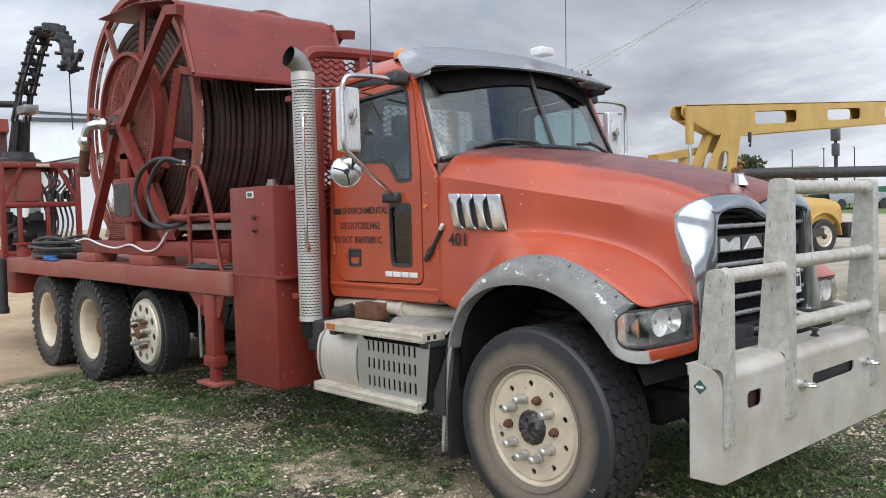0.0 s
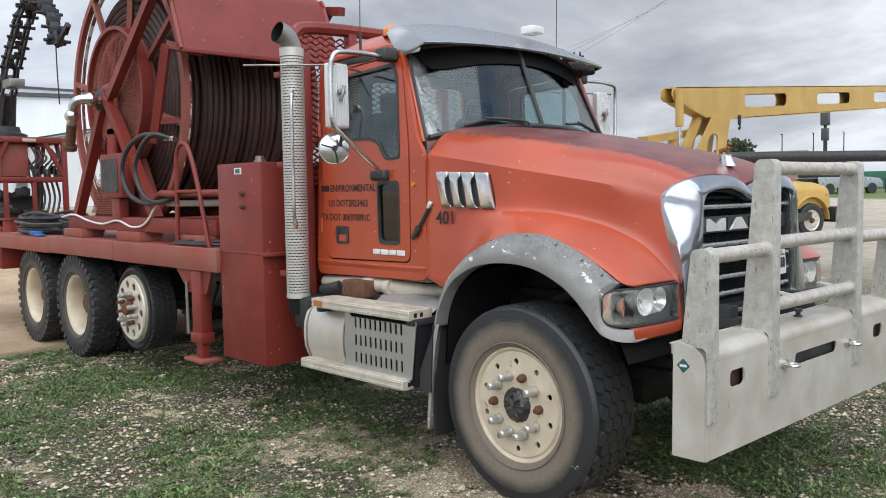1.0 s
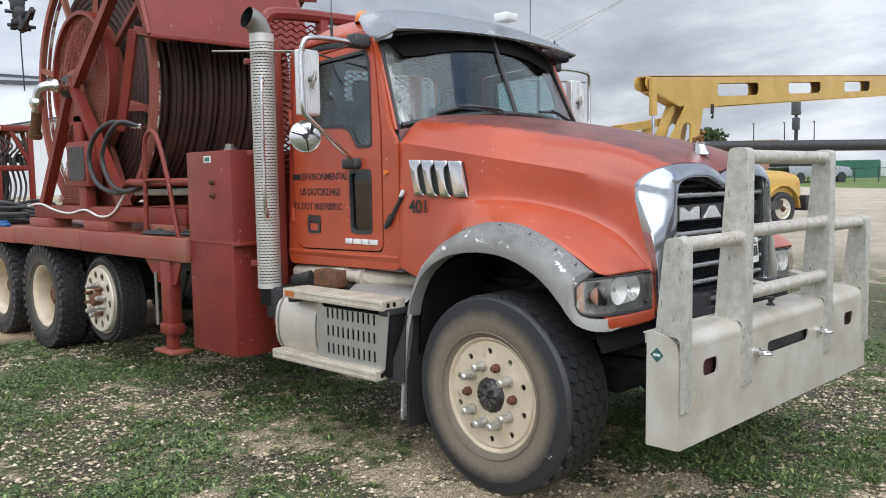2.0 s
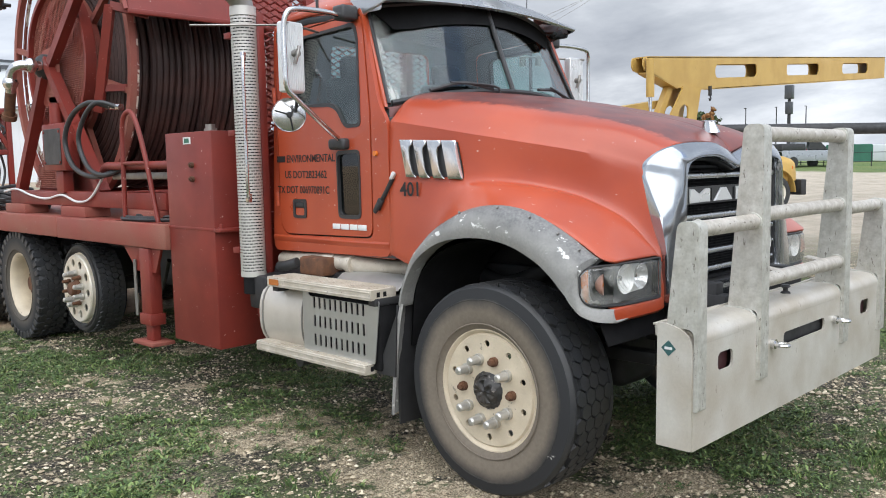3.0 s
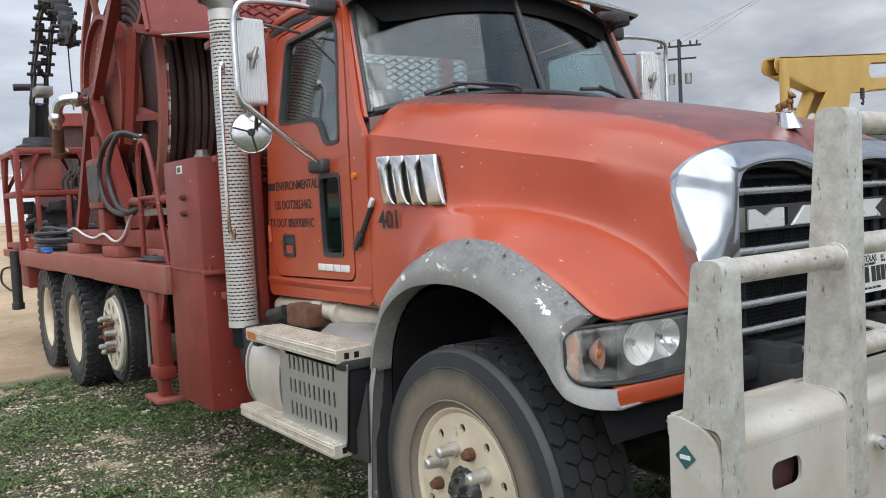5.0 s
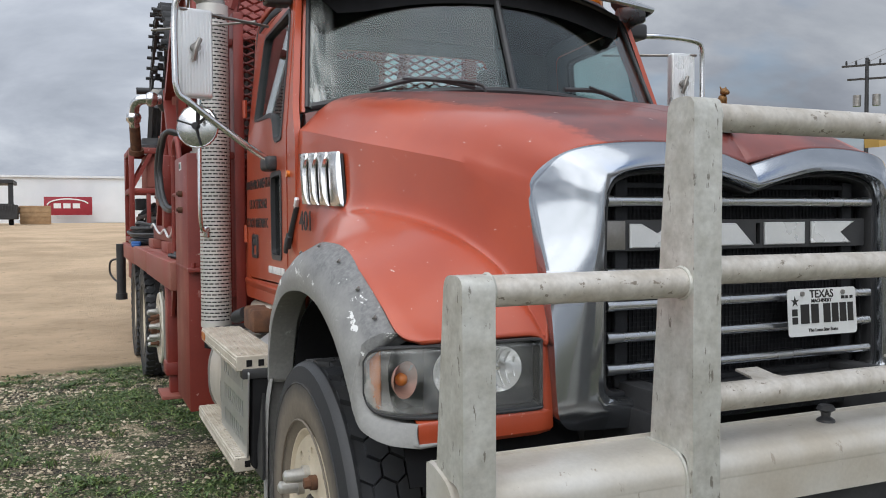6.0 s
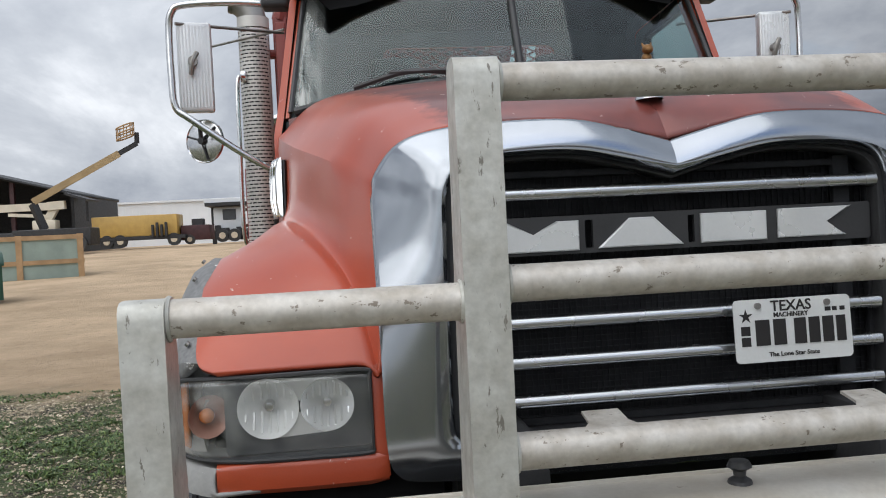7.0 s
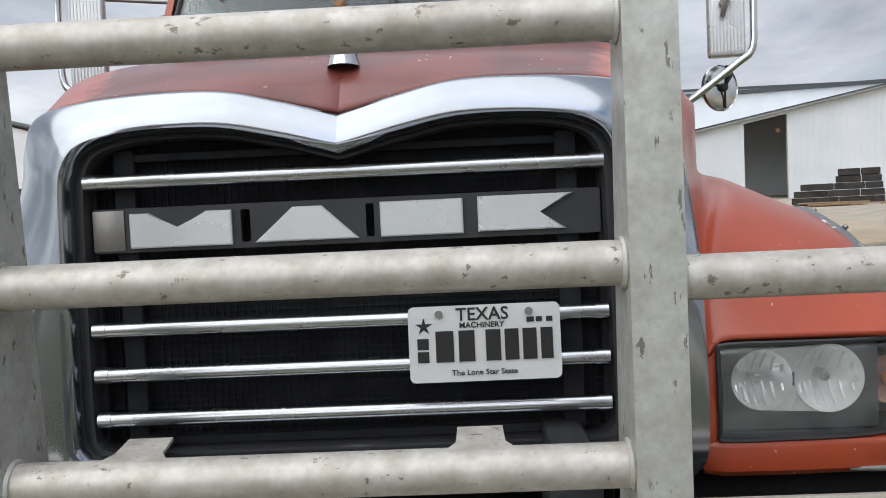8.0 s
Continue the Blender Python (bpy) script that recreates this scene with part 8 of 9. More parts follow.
beam(bm, (6.45, YY + 0.2, 2.50), (7.75, YY + 0.2, 2.66), 0.2, 0.12)
beam(bm, (7.35, YY + 0.2, 2.60), (7.35, YY + 0.2, 1.4), 0.2, 0.16)
part("lift_cylinder", bm, YELLOW, yt)
bm = bm_new()
cyl(bm, (6.86, YY - 0.2, YZ - 0.62), (6.86, YY - 0.2, 1.75), 0.030, 10)
part("cylinder_rod", bm, CHROME_DULL, yt)
bm = bm_new()
box(bm, 6.2, 8.5, YY - 0.9, YY + 1.1, 1.15, 1.40, 0.02)
box(bm, 7.0, 8.4, YY - 0.4, YY + 0.5, 1.40, 1.70, 0.02)
part("flat_bed", bm, YELLOW, yt)
bm = bm_new()
cyl(bm, (8.72, YY - 0.24, YZ - 0.36), (8.72, YY - 0.24, YZ - 0.52), 0.03, 10)
tube(bm, [(8.72, YY - 0.24, YZ - 0.52), (8.75, YY - 0.24, YZ - 0.56), (8.72, YY - 0.24, YZ - 0.60), (8.69, YY - 0.24, YZ - 0.57)], 0.014, 6, 3)
part("hook_block", bm, BLACKMETAL, yt)
FRONTEND = Matrix.Translation((19.62, 7.55, 0.21)) @ Matrix.Rotation(radians(-20), 4, "Z") @ Matrix.Translation((-14.55, -4.05, 0))
rows = []
for x, hw, zt, zs in ((11.8, 0.95, 1.70, 1.45), (13.4, 0.92, 1.68, 1.44), (14.4, 0.88, 1.65, 1.44), (15.15, 0.84, 1.60, 1.42), (15.42, 0.78, 1.54, 1.38), (15.50, 0.74, 1.30, 1.15)):
    rows.append([(x, 4.9 - hw, 0.85), (x, 4.9 - hw, zs - 0.1), (x, 4.9 - hw + 0.03, zs), (x, 4.9 - hw * 0.8, zt - 0.06), (x, 4.9 - hw * 0.5, zt), (x, 4.9 + hw * 0.5, zt), (x, 4.9 + hw * 0.8, zt - 0.06), (x, 4.9 + hw, zs), (x, 4.9 + hw, 0.85)])
rows = [[FRONTEND @ Vector(p) for p in r] for r in rows]
bm = bm_new()
loft(bm, rows)
bm.faces.new([bm.verts.new(p) for p in rows[-1]])
part("hood", bm, YELLOW, yt, "rounded yellow hood")
bm = bm_new()
loft(bm, [[FRONTEND @ Vector((14.55 + 0.68 * math.cos(a), y, 0.52 + 0.68 * math.sin(a))) for a in [math.pi * k / 12 for k in range(13)]] for y in (3.90, 3.96, 4.5)])
thicken(part("fender", bm, YELLOW, yt), 0.03)
bm = bm_new()
box(bm, 15.50, 15.72, 3.95, 5.85, 0.42, 0.88, 0.03, 2, FRONTEND)
part("bumper", bm, BLACKMETAL, yt)
bm = bm_new()
box(bm, 15.22, 15.30, 4.08, 4.2, 1.18, 1.28, 0.01, 2, FRONTEND)
part("signal_lamp", bm, AMBER, yt)
for x in (14.55, 8.6, 7.3):
    for y, fl in ((4.05, False), (5.75, True)):
        m = (FRONTEND if x > 10 else Matrix.Translation((0, 0, rise(x, y) - 0.06))) @ Matrix.Translation((x, y, 0.50)) @ Matrix.Rotation(radians(90), 4, "Z") @ (Matrix.Rotation(math.pi, 4, "Z") if fl else Matrix())
        w = part("wheel", RIM_YARD, None, yt, "pale steel wheel", m)
        part("tyre", TYRE_YARD, None, w, "", m)
        part("hub", HUB_LIFT, None, w, "", m @ Matrix.Translation((-0.115, 0, 0)))
bm = bm_new()
for dy in (-0.4, 0.4):
    beam(bm, (6.2, 4.5 + dy, 0.8), FRONTEND @ Vector((15.3, 4.9 + dy, 0.65)), 0.1, 0.22)
box(bm, 14.0, 15.1, 4.35, 5.5, 0.4, 1.1, 0.05, 2, FRONTEND)
part("chassis", bm, BLACKMETAL, yt)

yt.matrix_basis = Matrix.Translation((0.38, 0.12, -0.08)) @ yt.matrix_basis

# long dark pipe on a stand, behind the bull bar
bm = bm_new()
x, y = polar(19.8, 27)
cyl(bm, (x - 6.4, y + 9.0, 2.58), (x + 9.5, y - 7.5, 2.42), 0.17, 16)
pipe = thing("pipe_rack", (x, y, rise(x, y)), "long dark steel pipe resting on low stands", "pipe")
part("pipe", bm, BLACKMETAL, pipe)
for t in (0.15, 0.62, 0.95):
    p = Vector((x - 6.4, y + 9.0, 2.58)).lerp(Vector((x + 9.5, y - 7.5, 2.42)), t)
    bm = bm_new()
    box(bm, p.x - 0.08, p.x + 0.08, p.y - 0.08, p.y + 0.08, rise(p.x, p.y) - 0.05, p.z - 0.16, 0.01)
    part("stand", bm, STEEL, pipe)


def far_box(name, heading, d, w, depth, z0, z1, mat, label, category, turn=None, eye=(-4.68, -2.96)):
    """A plain far building or container, its face square to the view or turned."""
    x, y = polar(heading, d, eye)
    m = Matrix.Translation((x, y, 0)) @ Matrix.Rotation(radians(turn if turn is not None else heading - 90), 4, "Z")
    bm = bm_new()
    box(bm, -w / 2, w / 2, 0, depth, z0, z1, 0.02, 1, m)
    ob = thing(name, (x, y, z0), label, category)
    part("wall_shell", bm, mat, ob)
    return ob, m


def ribs(ob, m, w, z0, z1, step, mat, y=0.0, deep=0.03):
    n = int(w / step)
    bm = bm_new()
    for i in range(n + 1):
        x = -w / 2 + i * w / n
        box(bm, x - step * 0.16, x + step * 0.16, y - deep, y + 0.01, z0, z1, 0, 1, m)
    part("ribs", bm, mat, ob)


# brick building, container row, pickup, poles and tree beyond the road
ob, m = far_box("brick_building", 25.1, 150, 8.8, 8, 1.5, 6.9, BRICK, "low tan brick building with a parapet", "building")
bm = bm_new()
box(bm, -4.5, 4.5, -0.1, 8.1, 6.9, 7.15, 0, 1, m)
part("parapet", bm, TAN, ob)
for i in range(6):
    bm = bm_new()
    box(bm, -3.9 + i * 1.4, -3.0 + i * 1.4, -0.06, 0.02, 4.5, 5.8, 0, 1, m)
    part("window", bm, BEZEL, ob)
for hd, d, w, mt, nm in ((19.0, 75, 3.3, GREEN, "green"), (16.85, 80, 3.6, SHEETWHITE, "white"), (21.5, 78, 2.4, SIGNRED, "red"), (15.25, 76, 3.2, GREEN, "green")):
    ob, m = far_box("shipping_container", hd, d, w, 6, 0.1, 2.6, mt, f"{nm} corrugated steel container standing on the grass", "container")
    tagged(ob, group="containers beyond the road")
    ribs(ob, m, w, 0.2, 2.5, 0.3, mt)
fen = thing("wire_fence", (*polar(19, 62), 0.8), "thin dark wire fence along the grass", "fence")
for i in range(14):
    x, y = polar(25.6 - i * 1.3, 62)
    bm = bm_new()
    cyl(bm, (x, y, rise(x, y) - 0.4), (x, y, 1.95), 0.035, 8)
    part("post", bm, BLACKMETAL, fen)
for z in (0.7, 1.3, 1.9):
    bm = bm_new()
    tube(bm, [(*polar(25.6 - i * 1.3, 62), z) for i in range(14)], 0.02, 6, 0)
    part("wire", bm, BLACKMETAL, fen)


def far_pole(name, heading, d, z0, h, r, label, eye=(-4.68, -2.96)):
    x, y = polar(heading, d, eye)
    ob = thing(name, (x, y, z0), label, "pole")
    bm = bm_new()
    cyl(bm, (x, y, z0), (x, y, z0 + h), r, 10, r * 0.7)
    part("shaft", bm, BLACKMETAL, ob)
    return ob, x, y


lp, x, y = far_pole("sign_pole", 22.44, 60, 0.3, 5.9, 0.13, "dark pole carrying two square signs")
bm = bm_new()
box(bm, x - 0.24, x + 0.24, y - 0.24, y + 0.24, 5.42, 6.30, 0.05)
part("upper_sign", bm, BEZEL, lp)
bm = bm_new()
box(bm, x - 0.20, x + 0.20, y - 0.20, y + 0.20, 4.45, 5.25, 0.05)
part("lower_sign", bm, BEZEL, lp)
for hd in (24.9, 23.1, 22.35, 21.4):
    ob, x, y = far_pole("street_lamp", hd, 140, 1.5, 7.8, 0.10, "tall thin street lamp far across the road")
    bm = bm_new()
    box(bm, x - 0.45, x + 0.05, y - 0.10, y + 0.10, 9.25, 9.35, 0.02)
    part("lamp_head", bm, BLACKMETAL, ob)
# pickup
x, y = polar(21.6, 60)
m = Matrix.Translation((x, y, rise(x, y) - 0.15)) @ Matrix.Rotation(radians(-24), 4, "Z")
pk = thing("pickup", (x, y, rise(x, y)), "silver pickup with a dark bed cover parked by the fence", "pickup")
bm = bm_new()
rows = []
for px, zt in ((-2.6, 1.05), (-2.5, 1.12), (-0.4, 1.12), (1.2, 1.12), (2.4, 1.02), (2.6, 0.80)):
    rows.append([m @ Vector((px, -0.95, 0.45)), m @ Vector((px, -0.97, 0.8)), m @ Vector((px, -0.90, zt)), m @ Vector((px, 0.90, zt)), m @ Vector((px, 0.97, 0.8)), m @ Vector((px, 0.95, 0.45))])
loft(bm, rows)
part("body", bm, SILVERCAR, pk)
bm = bm_new()
loft(bm, [[m @ Vector((a, -w, z)) for a, z, w in ((-0.6, 1.1, 0.88), (-0.4, 1.75, 0.74), (0.6, 1.75, 0.74), (1.3, 1.1, 0.88))], [m @ Vector((a, w, z)) for a, z, w in ((-0.6, 1.1, 0.88), (-0.4, 1.75, 0.74), (0.6, 1.75, 0.74), (1.3, 1.1, 0.88))]])
part("cabin", bm, SILVERCAR, pk)
for s in (-1, 1):
    bm = bm_new()
    plate(bm, [(-0.42, 1.16), (-0.30, 1.66), (0.55, 1.66), (1.05, 1.16)], [], 0.02, m @ Matrix.Translation((0, s * 0.86, 0)) @ FRONT)
    part("side_window", bm, BLACK, pk)
bm = bm_new()
box(bm, -2.55, -0.65, -0.88, 0.88, 1.12, 1.55, 0.05, 2, m)
part("bed_cover", bm, BLACK, pk)
for px in (-1.7, 1.7):
    for s in (-1, 1):
        bm = bm_new()
        cyl(bm, m @ Vector((px, s * 0.75, 0.36)), m @ Vector((px, s * 0.99, 0.36)), 0.37, 18)
        part("wheel", bm, RUBBER, pk)


def tree(name, x, y, z, h, r, seed, label):
    """A trunk with limbs and a loose crown of leaf clumps."""
    g = random.Random(seed)
    ob = thing(name, (x, y, z), label, "tree")
    bm = bm_new()
    tube(bm, [(x, y, z), (x + 0.05 * h, y, z + h * 0.3), (x, y, z + h * 0.55)], 0.035 * h, 8, 4)
    for k in range(6):
        a = k * 1.05
        tube(bm, [(x, y, z + h * 0.4), (x + r * 0.4 * math.cos(a), y + r * 0.4 * math.sin(a), z + h * 0.6), (x + r * 0.7 * math.cos(a), y + r * 0.7 * math.sin(a), z + h * 0.75)], 0.012 * h, 6, 3)
    part("trunk", bm, BARK, ob)
    vs, fs = [], []
    for k in range(1500):
        a, b, c = g.uniform(0, 6.28), math.acos(g.uniform(-0.6, 1)), r * g.random() ** 0.4
        c *= 0.75 + 0.35 * noise.noise((math.cos(a) * 2 + seed, math.sin(a) * 2, math.cos(b) * 2))
        p = Vector((x + c * math.sin(b) * math.cos(a), y + c * math.sin(b) * math.sin(a), z + h * 0.62 + 0.8 * c * math.cos(b)))
        q = Euler((g.uniform(0, 6), g.uniform(0, 6), g.uniform(0, 6))).to_matrix()
        w = r * g.uniform(0.05, 0.10)
        i = len(vs)
        vs += [tuple(p + q @ Vector(v) * w) for v in ((-1, 0, 0), (0, 0.6, 0.1), (1, 0, 0), (0, -0.6, 0.1))]
        fs.append((i, i + 1, i + 2, i + 3))
    lm = bpy.data.meshes.new("crown")
    lm.from_pydata(vs, [], fs)
    lm.materials.append(LEAF)
    part("crown", lm, None, ob)


x, y = polar(27.6, 70)
tree("tree", x, y, 1.0, 5.0, 1.9, 5, "small round green tree beyond the crane truck")

# utility pole with cross arms and cables
up, x, y = far_pole("utility_pole", 39.35, 60, 0.9, 10.6, 0.16, "dark wooden utility pole with cross arms", (-2.71, -2.49))
for z, w in ((11.05, 1.45), (10.2, 1.12)):
    bm = bm_new()
    beam(bm, (x - w * 0.65, y + w * 0.75, z), (x + w * 0.65, y - w * 0.75, z), 0.10, 0.12)
    part("cross_arm", bm, TIMBER, up)
for k in (-0.95, -0.5, 0.1, 0.6, 0.95):
    bm = bm_new()
    lathe(bm, [(0, -0.3), (0.05, -0.28), (0.07, -0.1), (0.05, 0), (0, 0)], 8, Matrix.Translation((x + k * 0.8, y - k * 0.93, 11.10)) @ Matrix.Rotation(radians(90), 4, "Y"))
    part("insulator", bm, BLACKMETAL, up)
for k in (-0.36, 0.36):
    bm = bm_new()
    cyl(bm, (x + k, y - 1.15 * k, 8.5), (x + k, y - 1.15 * k, 9.2), 0.24, 12)
    part("transformer", bm, STEEL, up)
for k in range(3):
    bm = bm_new()
    a = Vector((x + k * 0.7 - 0.7, y - k * 0.8 + 0.8, 11.2))
    b = Vector(polar(15 - k * 1.6, 55)).to_3d() + Vector((0, 0, 22 + k * 2.4))
    tube(bm, [a.lerp(b, t) - Vector((0, 0, 5.0 * t * (1 - t))) for t in [i / 10 for i in range(11)]], 0.011, 5, 0)
    part("cable", bm, STEEL, up)

# ---- buildings and plant along the back of the yard ----
E6 = (-1.39, -2.59)
# near white hall, behind the reel
ob, m = far_box("white_hall", 66, 62, 16, 30, 1.0, 8.2, SHEETWHITE, "white sheet-metal hall with a dark eave", "building", -14)
ribs(ob, m, 16, 1.0, 8.15, 0.5, SHEETWHITE)
bm = bm_new()
box(bm, -8.2, 8.2, -0.3, 0.2, 8.2, 8.42, 0, 1, m)
part("eave", bm, BEZEL, ob)
# dark red shed beside it
ob, m = far_box("red_shed", 76.6, 49, 3.6, 6, 0.9, 6.3, MAROON, "dark red sheet-metal shed with a brighter red roof edge", "shed")
bm = bm_new()
box(bm, -1.9, 1.9, -0.4, 6.1, 6.3, 6.95, 0.02, 1, m)
part("roof", bm, OXIDE, ob)
# long far white hall with doors and a banner
ob, m = far_box("long_white_hall", 93, 92, 46, 12, 1.0, 5.85, SHEETWHITE, "long low white sheet-metal hall with roller doors", "building", 0, E6)
ribs(ob, m, 46, 1.0, 5.8, 0.7, SHEETWHITE)
bm = bm_new()
box(bm, -23.2, 23.2, -0.25, 12, 5.85, 6.05, 0, 1, m)
part("eave", bm, SHEETWHITE, ob)
for x0 in (4.0, 9.6, 13.2):
    bm = bm_new()
    box(bm, x0 + 2.0, x0 + 4.75, -0.08, 0.02, 1.4, 5.1, 0, 1, m)
    part("roller_door", bm, SHEETWHITE, ob)
x, y = polar(90.77, 90, E6)
sg = thing("banner", (x, y, 2.1), "dark red banner with a pale oval swoosh on the hall", "sign")
bm = bm_new()
box(bm, x - 2.15, x + 2.15, y - 0.04, y + 0.04, 2.14, 3.92, 0.01)
part("sheet", bm, SIGNRED, sg)
bm = bm_new()
tube(bm, [(x + 1.85 * math.cos(a), y - 0.06, 3.12 + 0.58 * math.sin(a)) for a in [radians(15 + 12 * i) for i in range(15)]], 0.07, 6, 0)
for k in range(3):
    box(bm, x - 1.3 + k * 0.85, x - 0.65 + k * 0.85, y - 0.06, y - 0.035, 2.80, 3.28)
part("emblem", bm, WHITE, sg)


def trailer_at(name, heading, d, w, z0, z1, mat, label, category, eye=E6, turn=0):
    x, y = polar(heading, d, eye)
    g = rise(x, y)
    ob = thing(name, (x, y, g), label, category)
    m = Matrix.Translation((x, y, g)) @ Matrix.Rotation(radians(turn), 4, "Z")
    bm = bm_new()
    box(bm, -w / 2, w / 2, 0, 2.4, z0, z1, 0.06, 2, m)
    part("body", bm, mat, ob)
    return ob, m, g


def axle_pair(ob, m, xs, r=0.45):
    for x in xs:
        bm = bm_new()
        cyl(bm, m @ Vector((x, -0.05, r)), m @ Vector((x, 0.3, r)), r, 16)
        cyl(bm, m @ Vector((x, -0.08, r)), m @ Vector((x, -0.04, r)), r * 0.5, 12, mat=1)
        part("wheel", bm, (RUBBER, CREAM), ob)


ob, m, g = trailer_at("yellow_box_trailer", 102.4, 62, 5.7, 0.75, 2.20, YELLOW, "yellow box trailer with black running gear", "trailer")
bm = bm_new()
box(bm, -3.0, 3.4, -0.1, 2.3, 0.5, 0.75, 0.02, 1, m)
for k in range(4):
    box(bm, 1.2 + k * 0.3, 1.35 + k * 0.3, -0.5, -0.2, 0.7, 1.5 + 0.15 * (k % 2), 0.01, 1, m)
part("frame", bm, BLACKMETAL, ob)
axle_pair(ob, m, (-1.9, -1.0, 2.6))
ob, m, g = trailer_at("maroon_tank_trailer", 98.7, 62, 2.0, 0.3, 1.35, MAROON, "dark maroon plant trailer with one pale wheel", "trailer")
bm = bm_new()
box(bm, -0.3, 0.5, 0.5, 1.4, 1.35, 1.8, 0.02, 1, m)
part("hatch", bm, BLACKMETAL, ob)
axle_pair(ob, m, (-0.4,), 0.35)
# open canopy with plant under it
x, y = polar(96.0, 66, E6)
g = rise(x, y)
cn = thing("steel_canopy", (x, y, g), "black steel canopy over a pale loader cab", "canopy")
bm = bm_new()
box(bm, -2.4, 2.4, 0, 4, 2.75, 3.02, 0.02, 1, Matrix.Translation((x, y, g)))
part("roof_beam", bm, BLACKMETAL, cn)
bm = bm_new()
box(bm, -2.5, 0.9, 0.2, 4.2, 3.02, 3.35, 0.02, 1, Matrix.Translation((x, y, g)))
part("roof_sheet", bm, SHEETWHITE, cn)
for px in (2.22, -2.22):
    bm = bm_new()
    box(bm, px - 0.16, px + 0.16, 0.1 if px > 0 else 3.0, 0.4 if px > 0 else 3.3, -0.2, 2.75, 0.02, 1, Matrix.Translation((x, y, g)))
    part("column", bm, BLACKMETAL, cn)
ld = thing("loader", (x - 1.0, y + 1, g), "pale grey plant cabin on dark tracks under the canopy", "loader")
M0 = Matrix.Translation((x, y, g))
bm = bm_new()
box(bm, -1.9, 0.2, 0.8, 2.6, 0.9, 2.65, 0.10, 2, M0)
part("cabin", bm, SHEETWHITE, ld)
bm = bm_new()
box(bm, -1.2, -0.2, 0.74, 0.82, 1.7, 2.5, 0.02, 1, M0)
part("window", bm, BEZEL, ld)
bm = bm_new()
rng = random.Random(77)
for k in range(16):
    px, pz = rng.uniform(-1.9, 2.0), rng.uniform(0.1, 0.8)
    box(bm, px, px + rng.uniform(0.3, 0.9), 0.4, 2.4, pz, pz + rng.uniform(0.2, 0.6), 0.04, 1, M0)
part("chassis", bm, BLACKMETAL, ld)
axle_pair(ld, M0, (-1.2, -0.3), 0.5)
bm = bm_new()
box(bm, 0.9, 2.7, -1.2, 0.2, 0.25, 1.25, 0.05, 1, M0)
for k in range(9):
    box(bm, 1.0 + k * 0.18, 1.08 + k * 0.18, -1.26, -1.18, 0.85, 1.3, 0, 1, M0)
solo("hopper", bm, BLACKMETAL, "dark steel hopper with a barred front on the sand", "hopper")
for hd, w, h, mt in ((92.75, 1.95, 1.1, TAN),):
    if mt:
        px, py = polar(hd, 66, E6)
        bm = bm_new()
        gz = rise(px, py)
        box(bm, px - w / 2, px + w / 2, py, py + 1.6, gz - 0.1, gz + h, 0.02)
        for k in range(4):
            box(bm, px - w / 2 - 0.03, px + w / 2 + 0.03, py - 0.03, py, gz + 0.1 + k * 0.33, gz + 0.22 + k * 0.33)
        solo("wooden_crate", bm, mt, "large tan wooden crate standing on the sand", "crate")

# open shed, lift boom, skip and bin to the back
SX0, SY0 = -18.8, 58.0
g = rise(SX0, SY0)
sh = thing("open_shed", (-24, SY0, g), "open-fronted dark shed with a sloping sheet roof", "shed")
slope = lambda px: 5.31 - 0.270 * (px - SX0)
bm = bm_new()
loft(bm, [[(px, py, slope(px) + 0.10) for px in (-43, -29, SX0 + 0.2)] for py in (57.6, 70.2)])
thicken(part("roof", bm, BLACKMETAL, sh), 0.22)
# the darkness under the roof is put into a black back wall
bm = bm_new()
plate(bm, [(-44, g - 0.6), (SX0, g - 0.6), (SX0, slope(SX0) - 0.15), (-44, slope(-44) - 0.15)], [], 0.2, Matrix.Translation((0, 70.0, 0)) @ FRONT)
part("back_wall", bm, BLACKMETAL, sh)
bm = bm_new()
box(bm, SX0 - 0.05, SX0 + 0.15, 58.1, 69.7, g - 0.6, slope(SX0) - 0.15)
part("end_wall", bm, BLACKMETAL, sh)
bm = bm_new()
plate(bm, [(-44, 4.38), (-28.85, 4.38), (-28.85, slope(-28.85) - 0.15), (-44, slope(-44) - 0.15)], [], 0.12, Matrix.Translation((0, 57.9, 0)) @ FRONT)
part("gable_sheet", bm, SHEETWHITE, sh, "white sheet-metal panel")
for px in (-28.9, -25.5, -22.7):
    bm = bm_new()
    box(bm, px - 0.14, px + 0.14, 58.2, 58.5, g - 0.5, slope(px) - 0.13)
    part("column", bm, MAROON if px > -28 else BLACKMETAL, sh)
bm = bm_new()
box(bm, -44, -29.1, 58.6, 58.8, g - 0.5, 4.3)
part("low_wall", bm, BEZEL, sh)
bm = bm_new()
beam(bm, (SX0, 58, 5.22), (-17.4, 58, 4.72), 3.0, 0.16)
beam(bm, (-17.5, 57.0, 4.7), (-17.5, 57.0, 3.3), 0.12)
part("side_canopy", bm, BLACKMETAL, sh)
x, y = -22.0, 58.0
